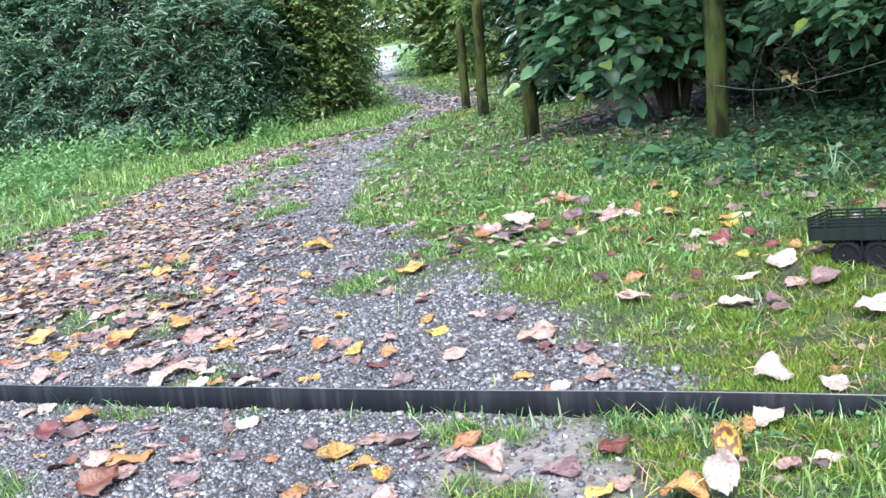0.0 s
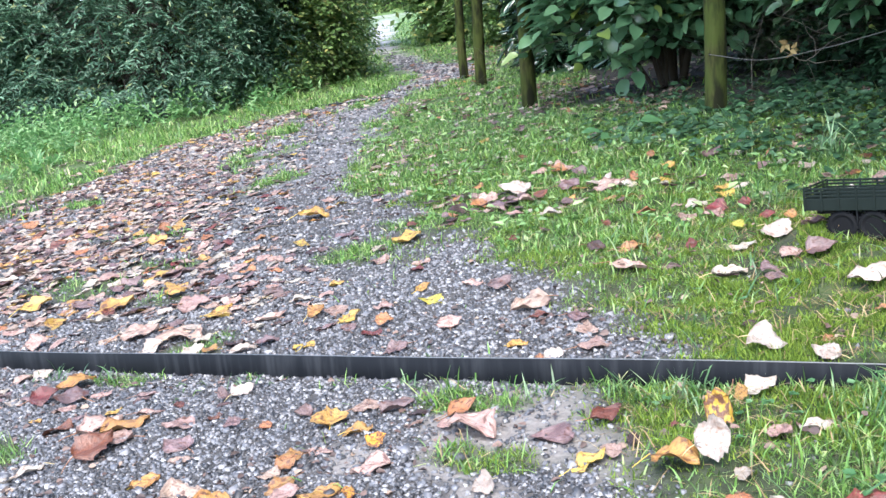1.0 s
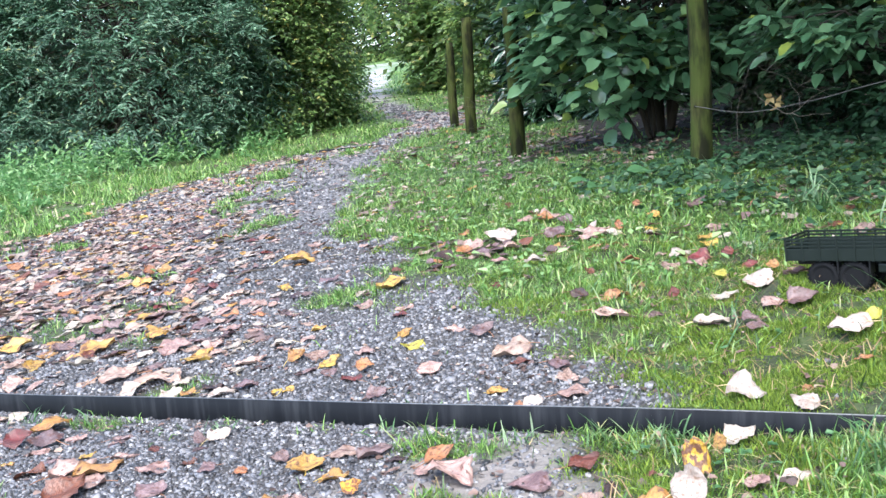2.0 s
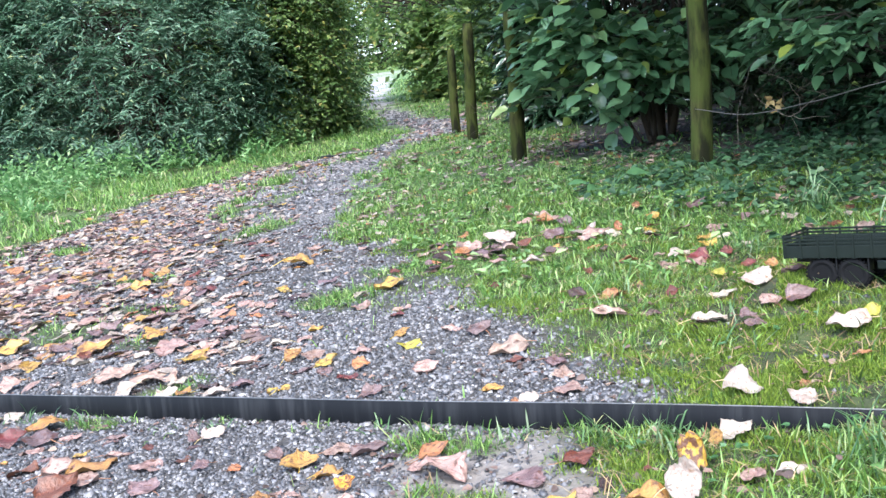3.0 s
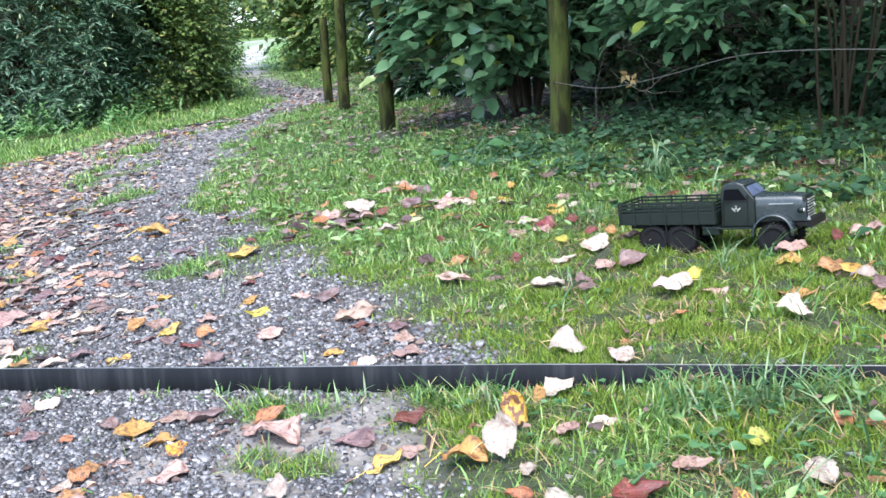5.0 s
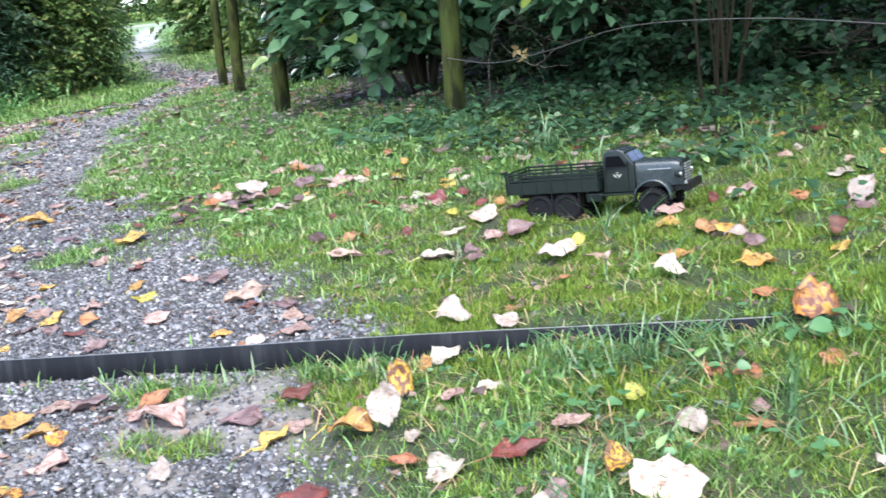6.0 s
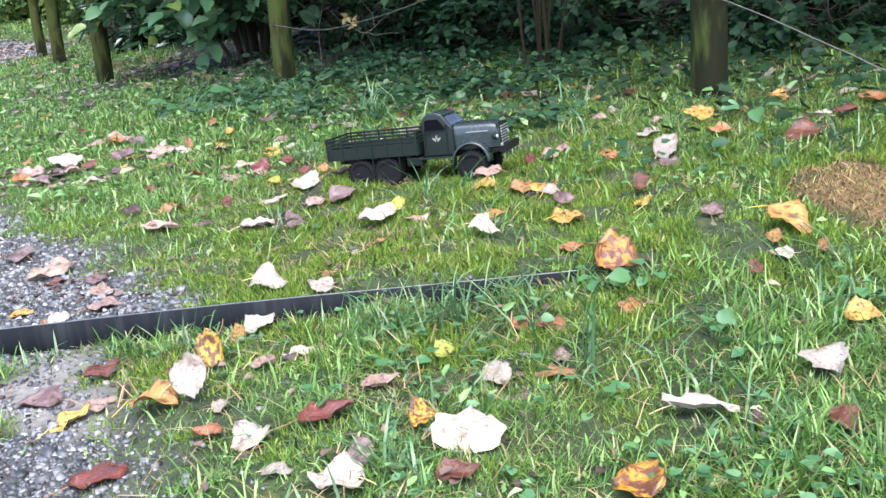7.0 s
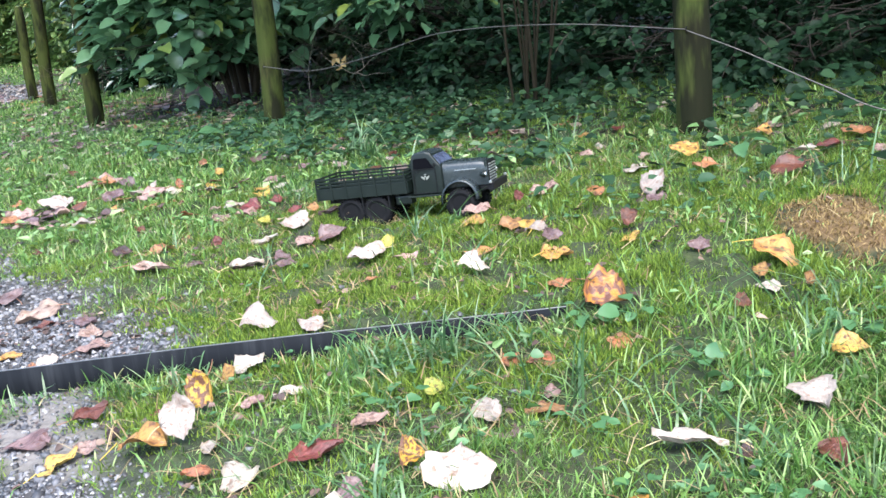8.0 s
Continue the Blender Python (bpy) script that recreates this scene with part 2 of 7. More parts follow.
def litter_leaf(name, base, second, spots=0.0, spot_col=(0.08, 0.03, 0.02), rough=0.42, by="object"):
    """A fallen leaf: veins, blotches and a browned edge on its blade; uv runs along and across it."""
    m, nt, b = nodes_of(name)
    if by == "object":
        rnd = nt.nodes.new("ShaderNodeObjectInfo").outputs["Random"]
    else:
        rnd = nt.nodes.new("ShaderNodeNewGeometry").outputs["Random Per Island"]
    uv = nt.nodes.new("ShaderNodeUVMap")
    uv.uv_map = "uv"
    sep = nt.nodes.new("ShaderNodeSeparateXYZ")
    nt.links.new(uv.outputs[0], sep.inputs[0])
    comb = nt.nodes.new("ShaderNodeCombineXYZ")
    nt.links.new(sep.outputs[0], comb.inputs[0])
    nt.links.new(sep.outputs[1], comb.inputs[1])
    nt.links.new(math_node(nt, "MULTIPLY", rnd, 60.0), comb.inputs[2])
    blot = add_node(nt, "ShaderNodeTexNoise", Scale=2.2, Detail=4.0, Roughness=0.6)
    nt.links.new(comb.outputs[0], blot.inputs["Vector"])
    fine = add_node(nt, "ShaderNodeTexNoise", Scale=14.0, Detail=3.0)
    nt.links.new(comb.outputs[0], fine.inputs["Vector"])
    col = mix_node(nt, ramp_node(nt, blot.outputs["Fac"], [(0.42, (0, 0, 0)), (0.62, (1, 1, 1))]), base, second)
    col = mix_node(nt, math_node(nt, "MULTIPLY", fine.outputs["Fac"], 0.8), col, tuple(c * 0.5 for c in second))
    # each leaf a little lighter or darker
    bright = nt.nodes.new("ShaderNodeHueSaturation")
    nt.links.new(math_node(nt, "MULTIPLY_ADD", rnd, 0.5, 0.72), bright.inputs["Value"])
    nt.links.new(math_node(nt, "MULTIPLY_ADD", math_node(nt, "FRACT", math_node(nt, "MULTIPLY", rnd, 7.31)), 0.04, 0.48), bright.inputs["Hue"])
    nt.links.new(col, bright.inputs["Color"])
    col = bright.outputs[0]
    across = math_node(nt, "ABSOLUTE", math_node(nt, "SUBTRACT", sep.outputs[1], 0.5))
    edge = ramp_node(nt, math_node(nt, "MULTIPLY_ADD", fine.outputs["Fac"], 0.22, across), [(0.50, (0, 0, 0)), (0.62, (0.7, 0.7, 0.7))])
    col = mix_node(nt, edge, col, tuple(c * 0.45 for c in second))
    # blotches of rot, larger than the grain
    rot = add_node(nt, "ShaderNodeTexNoise", Scale=3.6, Detail=6.0, Roughness=0.7, Distortion=0.6)
    nt.links.new(comb.outputs[0], rot.inputs["Vector"])
    col = mix_node(nt, ramp_node(nt, rot.outputs["Fac"], [(0.54, (0, 0, 0)), (0.70, (0.75, 0.75, 0.75))]), col, tuple(c * 0.38 for c in second))
    rib = math_node(nt, "LESS_THAN", across, 0.014)
    slant = math_node(nt, "FRACT", math_node(nt, "MULTIPLY", math_node(nt, "SUBTRACT", sep.outputs[0], math_node(nt, "MULTIPLY", across, 0.8)), 7.0))
    side = math_node(nt, "LESS_THAN", slant, 0.09)
    veins = math_node(nt, "MAXIMUM", rib, math_node(nt, "MULTIPLY", side, 0.45))
    col = mix_node(nt, math_node(nt, "MULTIPLY", veins, 0.6), col, tuple(min(1, c * 0.6 + 0.03) for c in second))
    if spots:
        vor = add_node(nt, "ShaderNodeTexNoise", Scale=6.5, Detail=2.0)
        nt.links.new(comb.outputs[0], vor.inputs["Vector"])
        col = mix_node(nt, ramp_node(nt, vor.outputs["Fac"], [(0.58 - 0.10 * spots, (0, 0, 0)), (0.72 - 0.10 * spots, (0.9, 0.9, 0.9))]), col, spot_col)
    nt.links.new(col, b.inputs["Base Color"])
    b.inputs["Roughness"].default_value = rough
    hgt = math_node(nt, "SUBTRACT", math_node(nt, "MULTIPLY", fine.outputs["Fac"], 0.5), veins)
    bump_node(nt, b, hgt, 1.0, 0.004)
    tr = nt.nodes.new("ShaderNodeBsdfTranslucent")
    nt.links.new(col, tr.inputs[0])
    mx = nt.nodes.new("ShaderNodeMixShader")
    mx.inputs[0].default_value = 0.12
    nt.links.new(b.outputs[0], mx.inputs[1])
    nt.links.new(tr.outputs[0], mx.inputs[2])
    nt.links.new(mx.outputs[0], nt.nodes["Material Output"].inputs[0])
    return m


def ground_material():
    m, nt, b = nodes_of("ground_soil")

    def at(name):
        k = nt.nodes.new("ShaderNodeAttribute")
        k.attribute_name = name
        return k.outputs["Fac"]

    # worn lightens the far ground: open-sky light on gravel, grass cover on turf
    g, s, dry, worn, silt = at("gravel"), at("mould_shade"), at("drymoss"), at("far_lighten"), at("silt")
    n1, n2, n3 = noise_node(nt, 9, 5), noise_node(nt, 60, 4), noise_node(nt, 1.6, 4)
    moss = ramp_node(nt, math_node(nt, "MULTIPLY_ADD", n2, 0.6, math_node(nt, "MULTIPLY_ADD", n1, 0.6, -0.1)), [(0.3, (0.008, 0.012, 0.004)), (0.5, (0.018, 0.028, 0.007)), (0.75, (0.045, 0.065, 0.012))])
    soil = mix_node(nt, n2, (0.018, 0.013, 0.009), (0.065, 0.048, 0.032))
    turf = mix_node(nt, ramp_node(nt, n3, [(0.50, (0, 0, 0)), (0.75, (0.8, 0.8, 0.8))]), moss, soil)
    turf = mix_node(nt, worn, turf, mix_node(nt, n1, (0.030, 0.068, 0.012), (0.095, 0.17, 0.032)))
    tex = nt.nodes.new("ShaderNodeTexCoord")
    vor = add_node(nt, "ShaderNodeTexVoronoi", Scale=95.0)
    nt.links.new(tex.outputs["Object"], vor.inputs["Vector"])
    grit = mix_node(nt, n2, (0.006, 0.006, 0.006), (0.028, 0.027, 0.027))
    stones = mix_node(nt, 0.55, grit, ramp_node(nt, vor.outputs["Color"], [(0.0, (0.010, 0.010, 0.012)), (0.6, (0.040, 0.040, 0.042)), (1.0, (0.12, 0.118, 0.118))]))
    stones = mix_node(nt, ramp_node(nt, noise_node(nt, 14, 5), [(0.35, (0, 0, 0)), (0.65, (0.75, 0.75, 0.75))]), stones, mix_node(nt, noise_node(nt, 5, 4), (0.018, 0.016, 0.016), (0.075, 0.067, 0.065)))
    stones = mix_node(nt, ramp_node(nt, n3, [(0.5, (0, 0, 0)), (0.75, (0.35, 0.35, 0.35))]), stones, (0.085, 0.070, 0.058))
    # far gravel painted pale, as if lit by open sky
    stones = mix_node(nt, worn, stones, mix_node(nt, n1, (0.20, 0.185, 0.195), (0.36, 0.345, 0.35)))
    stones = mix_node(nt, silt, stones, mix_node(nt, n2, (0.095, 0.085, 0.078), (0.19, 0.175, 0.165)))
    col = mix_node(nt, g, turf, stones)
    # leaf mould, near black because the shade under the shrubs is in its colour
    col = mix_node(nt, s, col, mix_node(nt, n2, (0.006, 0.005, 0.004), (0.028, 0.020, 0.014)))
    col = mix_node(nt, dry, col, mix_node(nt, n2, (0.06, 0.034, 0.014), (0.16, 0.10, 0.04)))
    nt.links.new(col, b.inputs["Base Color"])
    b.inputs["Roughness"].default_value = 0.85
    hgt = math_node(nt, "ADD", math_node(nt, "MULTIPLY", vor.outputs["Distance"], -0.6), n2)
    bump_node(nt, b, hgt, 0.7, 0.006)
    return m


def stone_material():
    m, nt, b = nodes_of("crushed_stone")
    rnd = nt.nodes.new("ShaderNodeNewGeometry").outputs["Random Per Island"]
    col = ramp_node(nt, rnd, [(0.0, (0.005, 0.005, 0.007)), (0.25, (0.020, 0.021, 0.025)), (0.5, (0.064, 0.066, 0.076)), (0.75, (0.140, 0.142, 0.157)), (0.9, (0.20, 0.193, 0.195)), (0.97, (0.26, 0.257, 0.26)), (1.0, (0.38, 0.375, 0.375))])
    n = noise_node(nt, 220, 3)
    col = mix_node(nt, math_node(nt, "MULTIPLY", n, 0.35), col, (0.10, 0.097, 0.10))
    nt.links.new(col, b.inputs["Base Color"])
    b.inputs["Roughness"].default_value = 0.5
    bump_node(nt, b, n, 0.4, 0.001)
    return m


def post_material(name, stain):
    m, nt, b = nodes_of(name)
    grain = noise_node(nt, 22, 6, stretch=(3.0, 3.0, 0.22))
    blot = noise_node(nt, 5, 4)
    rnd = nt.nodes.new("ShaderNodeObjectInfo").outputs["Random"]
    col = ramp_node(nt, grain, [(0.25, (0.012, 0.011, 0.005)), (0.5, (0.052, 0.047, 0.019)), (0.8, (0.135, 0.122, 0.050))])
    # algae, more on the damp foot
    tex = nt.nodes.new("ShaderNodeTexCoord")
    sep = nt.nodes.new("ShaderNodeSeparateXYZ")
    nt.links.new(tex.outputs["Object"], sep.inputs[0])
    alg = math_node(nt, "SUBTRACT", blot, math_node(nt, "MULTIPLY", sep.outputs[2], 0.16))
    col = mix_node(nt, ramp_node(nt, alg, [(0.18, (0, 0, 0)), (0.46, (0.8, 0.8, 0.8))]), col, (0.046, 0.066, 0.013))
    damp = noise_node(nt, 7, 4, stretch=(2.2, 2.2, 0.5))
    col = mix_node(nt, ramp_node(nt, damp, [(stain, (0, 0, 0)), (stain + 0.12, (0.88, 0.88, 0.88))]), col, (0.008, 0.008, 0.005))
    bright = nt.nodes.new("ShaderNodeHueSaturation")
    nt.links.new(math_node(nt, "MULTIPLY_ADD", rnd, 0.3, 0.6), bright.inputs["Value"])
    nt.links.new(col, bright.inputs["Color"])
    nt.links.new(bright.outputs[0], b.inputs["Base Color"])
    b.inputs["Roughness"].default_value = 0.9
    b.inputs["Specular IOR Level"].default_value = 0.12
    bump_node(nt, b, grain, 0.6, 0.004)
    return m


def steel_material():
    """Dark rolled steel with runs of dried dirt down its face."""
    m, nt, b = nodes_of("weathered_flat_steel")
    runs = noise_node(nt, 70, 4, stretch=(1.0, 1.0, 0.06))
    wide = noise_node(nt, 9, 4, stretch=(1.0, 1.0, 0.3))
    col = mix_node(nt, ramp_node(nt, math_node(nt, "MULTIPLY_ADD", wide, 0.6, math_node(nt, "MULTIPLY", runs, 0.6)), [(0.58, (0, 0, 0)), (0.85, (0.8, 0.8, 0.8))]), (0.006, 0.007, 0.009), (0.032, 0.034, 0.038))
    nt.links.new(col, b.inputs["Base Color"])
    b.inputs["Roughness"].default_value = 0.5
    b.inputs["Specular IOR Level"].default_value = 0.12
    bump_node(nt, b, runs, 0.2, 0.001)
    return m


MAT = {
    "ground": ground_material(),
    "stone": stone_material(),
    "post": post_material("weathered_post_wood", 0.45),
    "stained_post": post_material("black_stained_post_wood", 0.36),
    "steel": steel_material(),
    "highlight_steel": plain("bright_highlight_steel", (0.20, 0.205, 0.21), 0.35, 0.6, 0.5, 25, 0.2, 0.0006),
    "wire": plain("dull_fence_wire", (0.12, 0.11, 0.10), 0.6, 0.4, 0.2, 60),
    "bark": plain("brown_bark", (0.045, 0.034, 0.024), 0.9, 0, 0.5, 30, 0.6, 0.006, (2, 2, 0.4)),
    "damp_stem": plain("damp_stem_bark", (0.020, 0.017, 0.011), 0.9, 0, 0.4, 60, gloss=0.05),
    "twig": plain("dry_twig", (0.075, 0.060, 0.045), 0.85, 0, 0.4, 60),
    "grass": foliage("grass_blade", [(0.0, (0.014, 0.048, 0.008)), (0.5, (0.098, 0.245, 0.043)), (0.75, (0.230, 0.410, 0.088)), (0.92, (0.38, 0.52, 0.19)), (1.0, (0.44, 0.40, 0.22))], 0.4, 0.4),
    "long_grass": foliage("long_grass_blade", [(0.0, (0.030, 0.085, 0.028)), (0.5, (0.085, 0.195, 0.070)), (0.88, (0.17, 0.30, 0.130)), (1.0, (0.34, 0.43, 0.24))], 0.33, 0.4, spec=0.6),
    "straw": foliage("dead_straw", [(0.0, (0.12, 0.075, 0.035)), (0.6, (0.26, 0.18, 0.085)), (1.0, (0.42, 0.33, 0.18))], 0.7, 0.2),
    "crumbs": foliage("leaf_crumbs", [(0.0, (0.025, 0.015, 0.014)), (0.5, (0.075, 0.045, 0.040)), (0.85, (0.17, 0.105, 0.085)), (1.0, (0.36, 0.27, 0.20))], 0.6, 0.1),
    "moss": foliage("moss", [(0.0, (0.024, 0.052, 0.007)), (0.5, (0.135, 0.230, 0.020)), (1.0, (0.28, 0.38, 0.048))], 0.75, 0.3),
    "drymoss": foliage("dry_moss", [(0.0, (0.075, 0.042, 0.014)), (0.6, (0.23, 0.155, 0.050)), (1.0, (0.42, 0.32, 0.14))], 0.9, 0.2),
    "clover": foliage("clover", [(0.0, (0.030, 0.095, 0.034)), (0.6, (0.080, 0.190, 0.075)), (1.0, (0.17, 0.30, 0.15))], 0.4, 0.3),
    "herb": foliage("herb_leaf", [(0.0, (0.050, 0.135, 0.030)), (0.5, (0.135, 0.275, 0.075)), (0.85, (0.26, 0.41, 0.15)), (1.0, (0.45, 0.49, 0.28))], 0.4, 0.3),
    "ground_ivy": foliage("ground_ivy", [(0.0, (0.012, 0.042, 0.018)), (0.6, (0.028, 0.076, 0.034)), (0.92, (0.064, 0.138, 0.066)), (1.0, (0.15, 0.22, 0.125))], 0.5, 0.2, spec=0.25),
    "pale_twig": plain("pale_bare_twig", (0.24, 0.20, 0.16), 0.8, 0, 0.4, 60),
    # ivy and bramble leaves, darkened to carry the thicket's shade
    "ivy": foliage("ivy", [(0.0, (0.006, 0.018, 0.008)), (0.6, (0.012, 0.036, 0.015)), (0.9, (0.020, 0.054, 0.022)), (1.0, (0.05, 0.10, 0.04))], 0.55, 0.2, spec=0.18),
    "elder": foliage("bluish_green_leaf", [(0.0, (0.014, 0.046, 0.025)), (0.45, (0.052, 0.135, 0.080)), (0.8, (0.130, 0.260, 0.165)), (0.95, (0.22, 0.35, 0.235)), (1.0, (0.30, 0.33, 0.13))], 0.42, 0.35, spec=0.35),
    "maple": foliage("yellowing_leaf", [(0.0, (0.045, 0.105, 0.034)), (0.5, (0.130, 0.255, 0.075)), (0.90, (0.27, 0.40, 0.12)), (1.0, (0.50, 0.45, 0.13))], 0.4, 0.5),
    "laurel": foliage("laurel_leaf", [(0.0, (0.012, 0.036, 0.018)), (0.7, (0.040, 0.090, 0.046)), (1.0, (0.10, 0.18, 0.10))], 0.18, 0.1, spec=0.9),
    "hazel": foliage("broad_green_leaf", [(0.0, (0.026, 0.085, 0.042)), (0.5, (0.085, 0.205, 0.105)), (0.9, (0.18, 0.335, 0.175)), (0.96, (0.27, 0.36, 0.08)), (1.0, (0.33, 0.37, 0.05))], 0.28, 0.35, spec=0.8),
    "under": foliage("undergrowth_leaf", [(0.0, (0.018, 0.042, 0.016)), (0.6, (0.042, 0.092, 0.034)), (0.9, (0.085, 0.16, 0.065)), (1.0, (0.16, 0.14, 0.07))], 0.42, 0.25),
    "nettle": foliage("nettle_leaf", [(0.0, (0.06, 0.17, 0.05)), (0.6, (0.15, 0.32, 0.11)), (1.0, (0.30, 0.46, 0.20))], 0.45, 0.45),
    "canopy": foliage("canopy_leaf", [(0.0, (0.03, 0.06, 0.012)), (0.6, (0.07, 0.11, 0.02)), (1.0, (0.19, 0.17, 0.03))], 0.5, 0.35),
}

# ---- the ground: one sheet to the horizon ----
def axis_steps(lo, hi, fine, mid_lo, mid_hi, mid, reach):
    inner = np.arange(lo, hi, fine)
    left = np.arange(lo - mid, mid_lo, -mid)[::-1]
    right = np.arange(hi, mid_hi, mid)
    grow = np.cumsum(mid * 1.35 ** np.arange(1, 24))
    grow = grow[grow < reach]
    return np.concatenate([left[0] - grow[::-1], left, inner, right, right[-1] + grow])


def build_ground():
    xs = axis_steps(-2.6, 1.2, 0.016, -15.0, 4.0, 0.13, 400)
    ys = np.concatenate([axis_steps(0.5, 3.4, 0.016, -1.0, 26.0, 0.13, 400), STRIP_Y + np.array([0.0035, 0.0065, 0.012, 0.018])])
    ys = np.sort(ys)
    X, Y = np.meshgrid(xs, ys)
    Z = height(X, Y)
    V = np.stack([X, Y, Z], -1).reshape(-1, 3)
    nx, ny = len(xs), len(ys)
    i, j = np.meshgrid(np.arange(ny - 1), np.arange(nx - 1), indexing="ij")
    a = (i * nx + j).ravel()
    me = mesh_of("ground", V, np.stack([a, a + 1, a + nx + 1, a + nx], -1), MAT["ground"], True)
    x, y = V[:, 0], V[:, 1]
    for name, values in (
        ("gravel", gravel(x, y)),
        ("mould_shade", shade_soil(x, y) * (1 - gravel(x, y)) * smooth(-np.hypot(x, y), -11, -7)),
        ("silt", mud(x, y)),
        # grows with distance: the far stretch's open-sky brightness, put into the colour
        ("far_lighten", 0.4 * smooth(y, 2.2, 4.5) + 0.35 * smooth(y, 5.0, 9.0) + 0.25 * smooth(y, 13, 18)),
        ("drymoss", smooth(-np.hypot((x - 0.58) / 0.10, (y - 1.48) / 0.155) + (vnoise(x, y, 0.06, 2) - 0.5) * 0.9, -1.05, -0.7)),
    ):
        me.attributes.new(name, "FLOAT", "POINT").data.foreach_set("value", np.asarray(values, np.float32))
    ob = new("ground", me)
    return tagged(ob, "sloping ground of gravel path, moss, turf and leaf mould", "ground", kind="structure")


build_ground()


# ---- the steel edging strips across the path ----
def edging(x0, x1, y0, y1, top, thick, label):
    """A flat bar on edge, let into the ground, with faintly uneven top and rolled edges."""
    n = 60
    t = np.linspace(0, 1, n)
    X, Y = x0 + (x1 - x0) * t, y0 + (y1 - y0) * t + 0.003 * np.sin(t * 9.0)
    Z = height(X, Y - 0.02, False) + 0.010 * smooth(-X, -0.3, 0.3) * (y0 < 2) + top - 0.006 * (y0 < 2) * smooth(X, -0.7, 0.2) + 0.0012 * np.sin(t * 23)
    r = 0.0007
    prof = [(-thick / 2, -0.09), (-thick / 2, -r), (-thick / 2 + r, 0), (thick / 2 - r, 0), (thick / 2, -r), (thick / 2, -0.09)]
    V = np.array([[(X[k], Y[k] + py, Z[k] + pz) for py, pz in prof] for k in range(n)]).reshape(-1, 3)
    m = len(prof)
    F = [(k * m + p, k * m + (p + 1) % m, (k + 1) * m + (p + 1) % m, (k + 1) * m + p) for k in range(n - 1) for p in range(m)]
    F += [(0, 1, 4, 5), (1, 2, 3, 4), ((n - 1) * m, (n - 1) * m + 5, (n - 1) * m + 4, (n - 1) * m + 1), ((n - 1) * m + 1, (n - 1) * m + 4, (n - 1) * m + 3, (n - 1) * m + 2)]
    bar = tagged(new("steel_edging", mesh_of("steel_edging", V, F, MAT["steel"])), label, "edging")
    # the sky's highlight on the top edge, added as a brighter metal cap
    cap = [(-thick / 2 + r, 0.0002), (-thick / 2 + r, 0.0009), (thick / 2 - r, 0.0009), (thick / 2 - r, 0.0002)]
    W = np.array([[(X[k], Y[k] + py, Z[k] + pz) for py, pz in cap] for k in range(n)]).reshape(-1, 3)
    G = [(k * 4 + p, k * 4 + (p + 1) % 4, (k + 1) * 4 + (p + 1) % 4, (k + 1) * 4 + p) for k in range(n - 1) for p in range(4)]
    part("worn_edge", mesh_of("worn_edge", W, G, MAT["highlight_steel"]), None, bar, "bright top edge standing in for the sky's highlight")
    # stakes that hold the bar, on its near side
    for f in np.arange(0.12, 1.0, 0.29):
        k = int(f * (n - 1))
        bm = bmesh.new()
        bmesh.ops.create_cube(bm, size=1.0, matrix=Matrix.Translation((X[k], Y[k] + thick / 2 + 0.003, Z[k] - 0.06)) @ Matrix.Diagonal((0.02, 0.005, 0.09, 1)))
        part("stake", bm, MAT["steel"], bar)
    return bar


edging(-3.6, STRIP_END, STRIP_Y, STRIP_Y - 0.004, STRIP_TOP, 0.005, "dark weathered flat steel bar set on edge across the gravel path")
edging(-4.75, -4.0, 6.10, 6.26, 0.022, 0.008, "dark steel bar set on edge across the farther path")


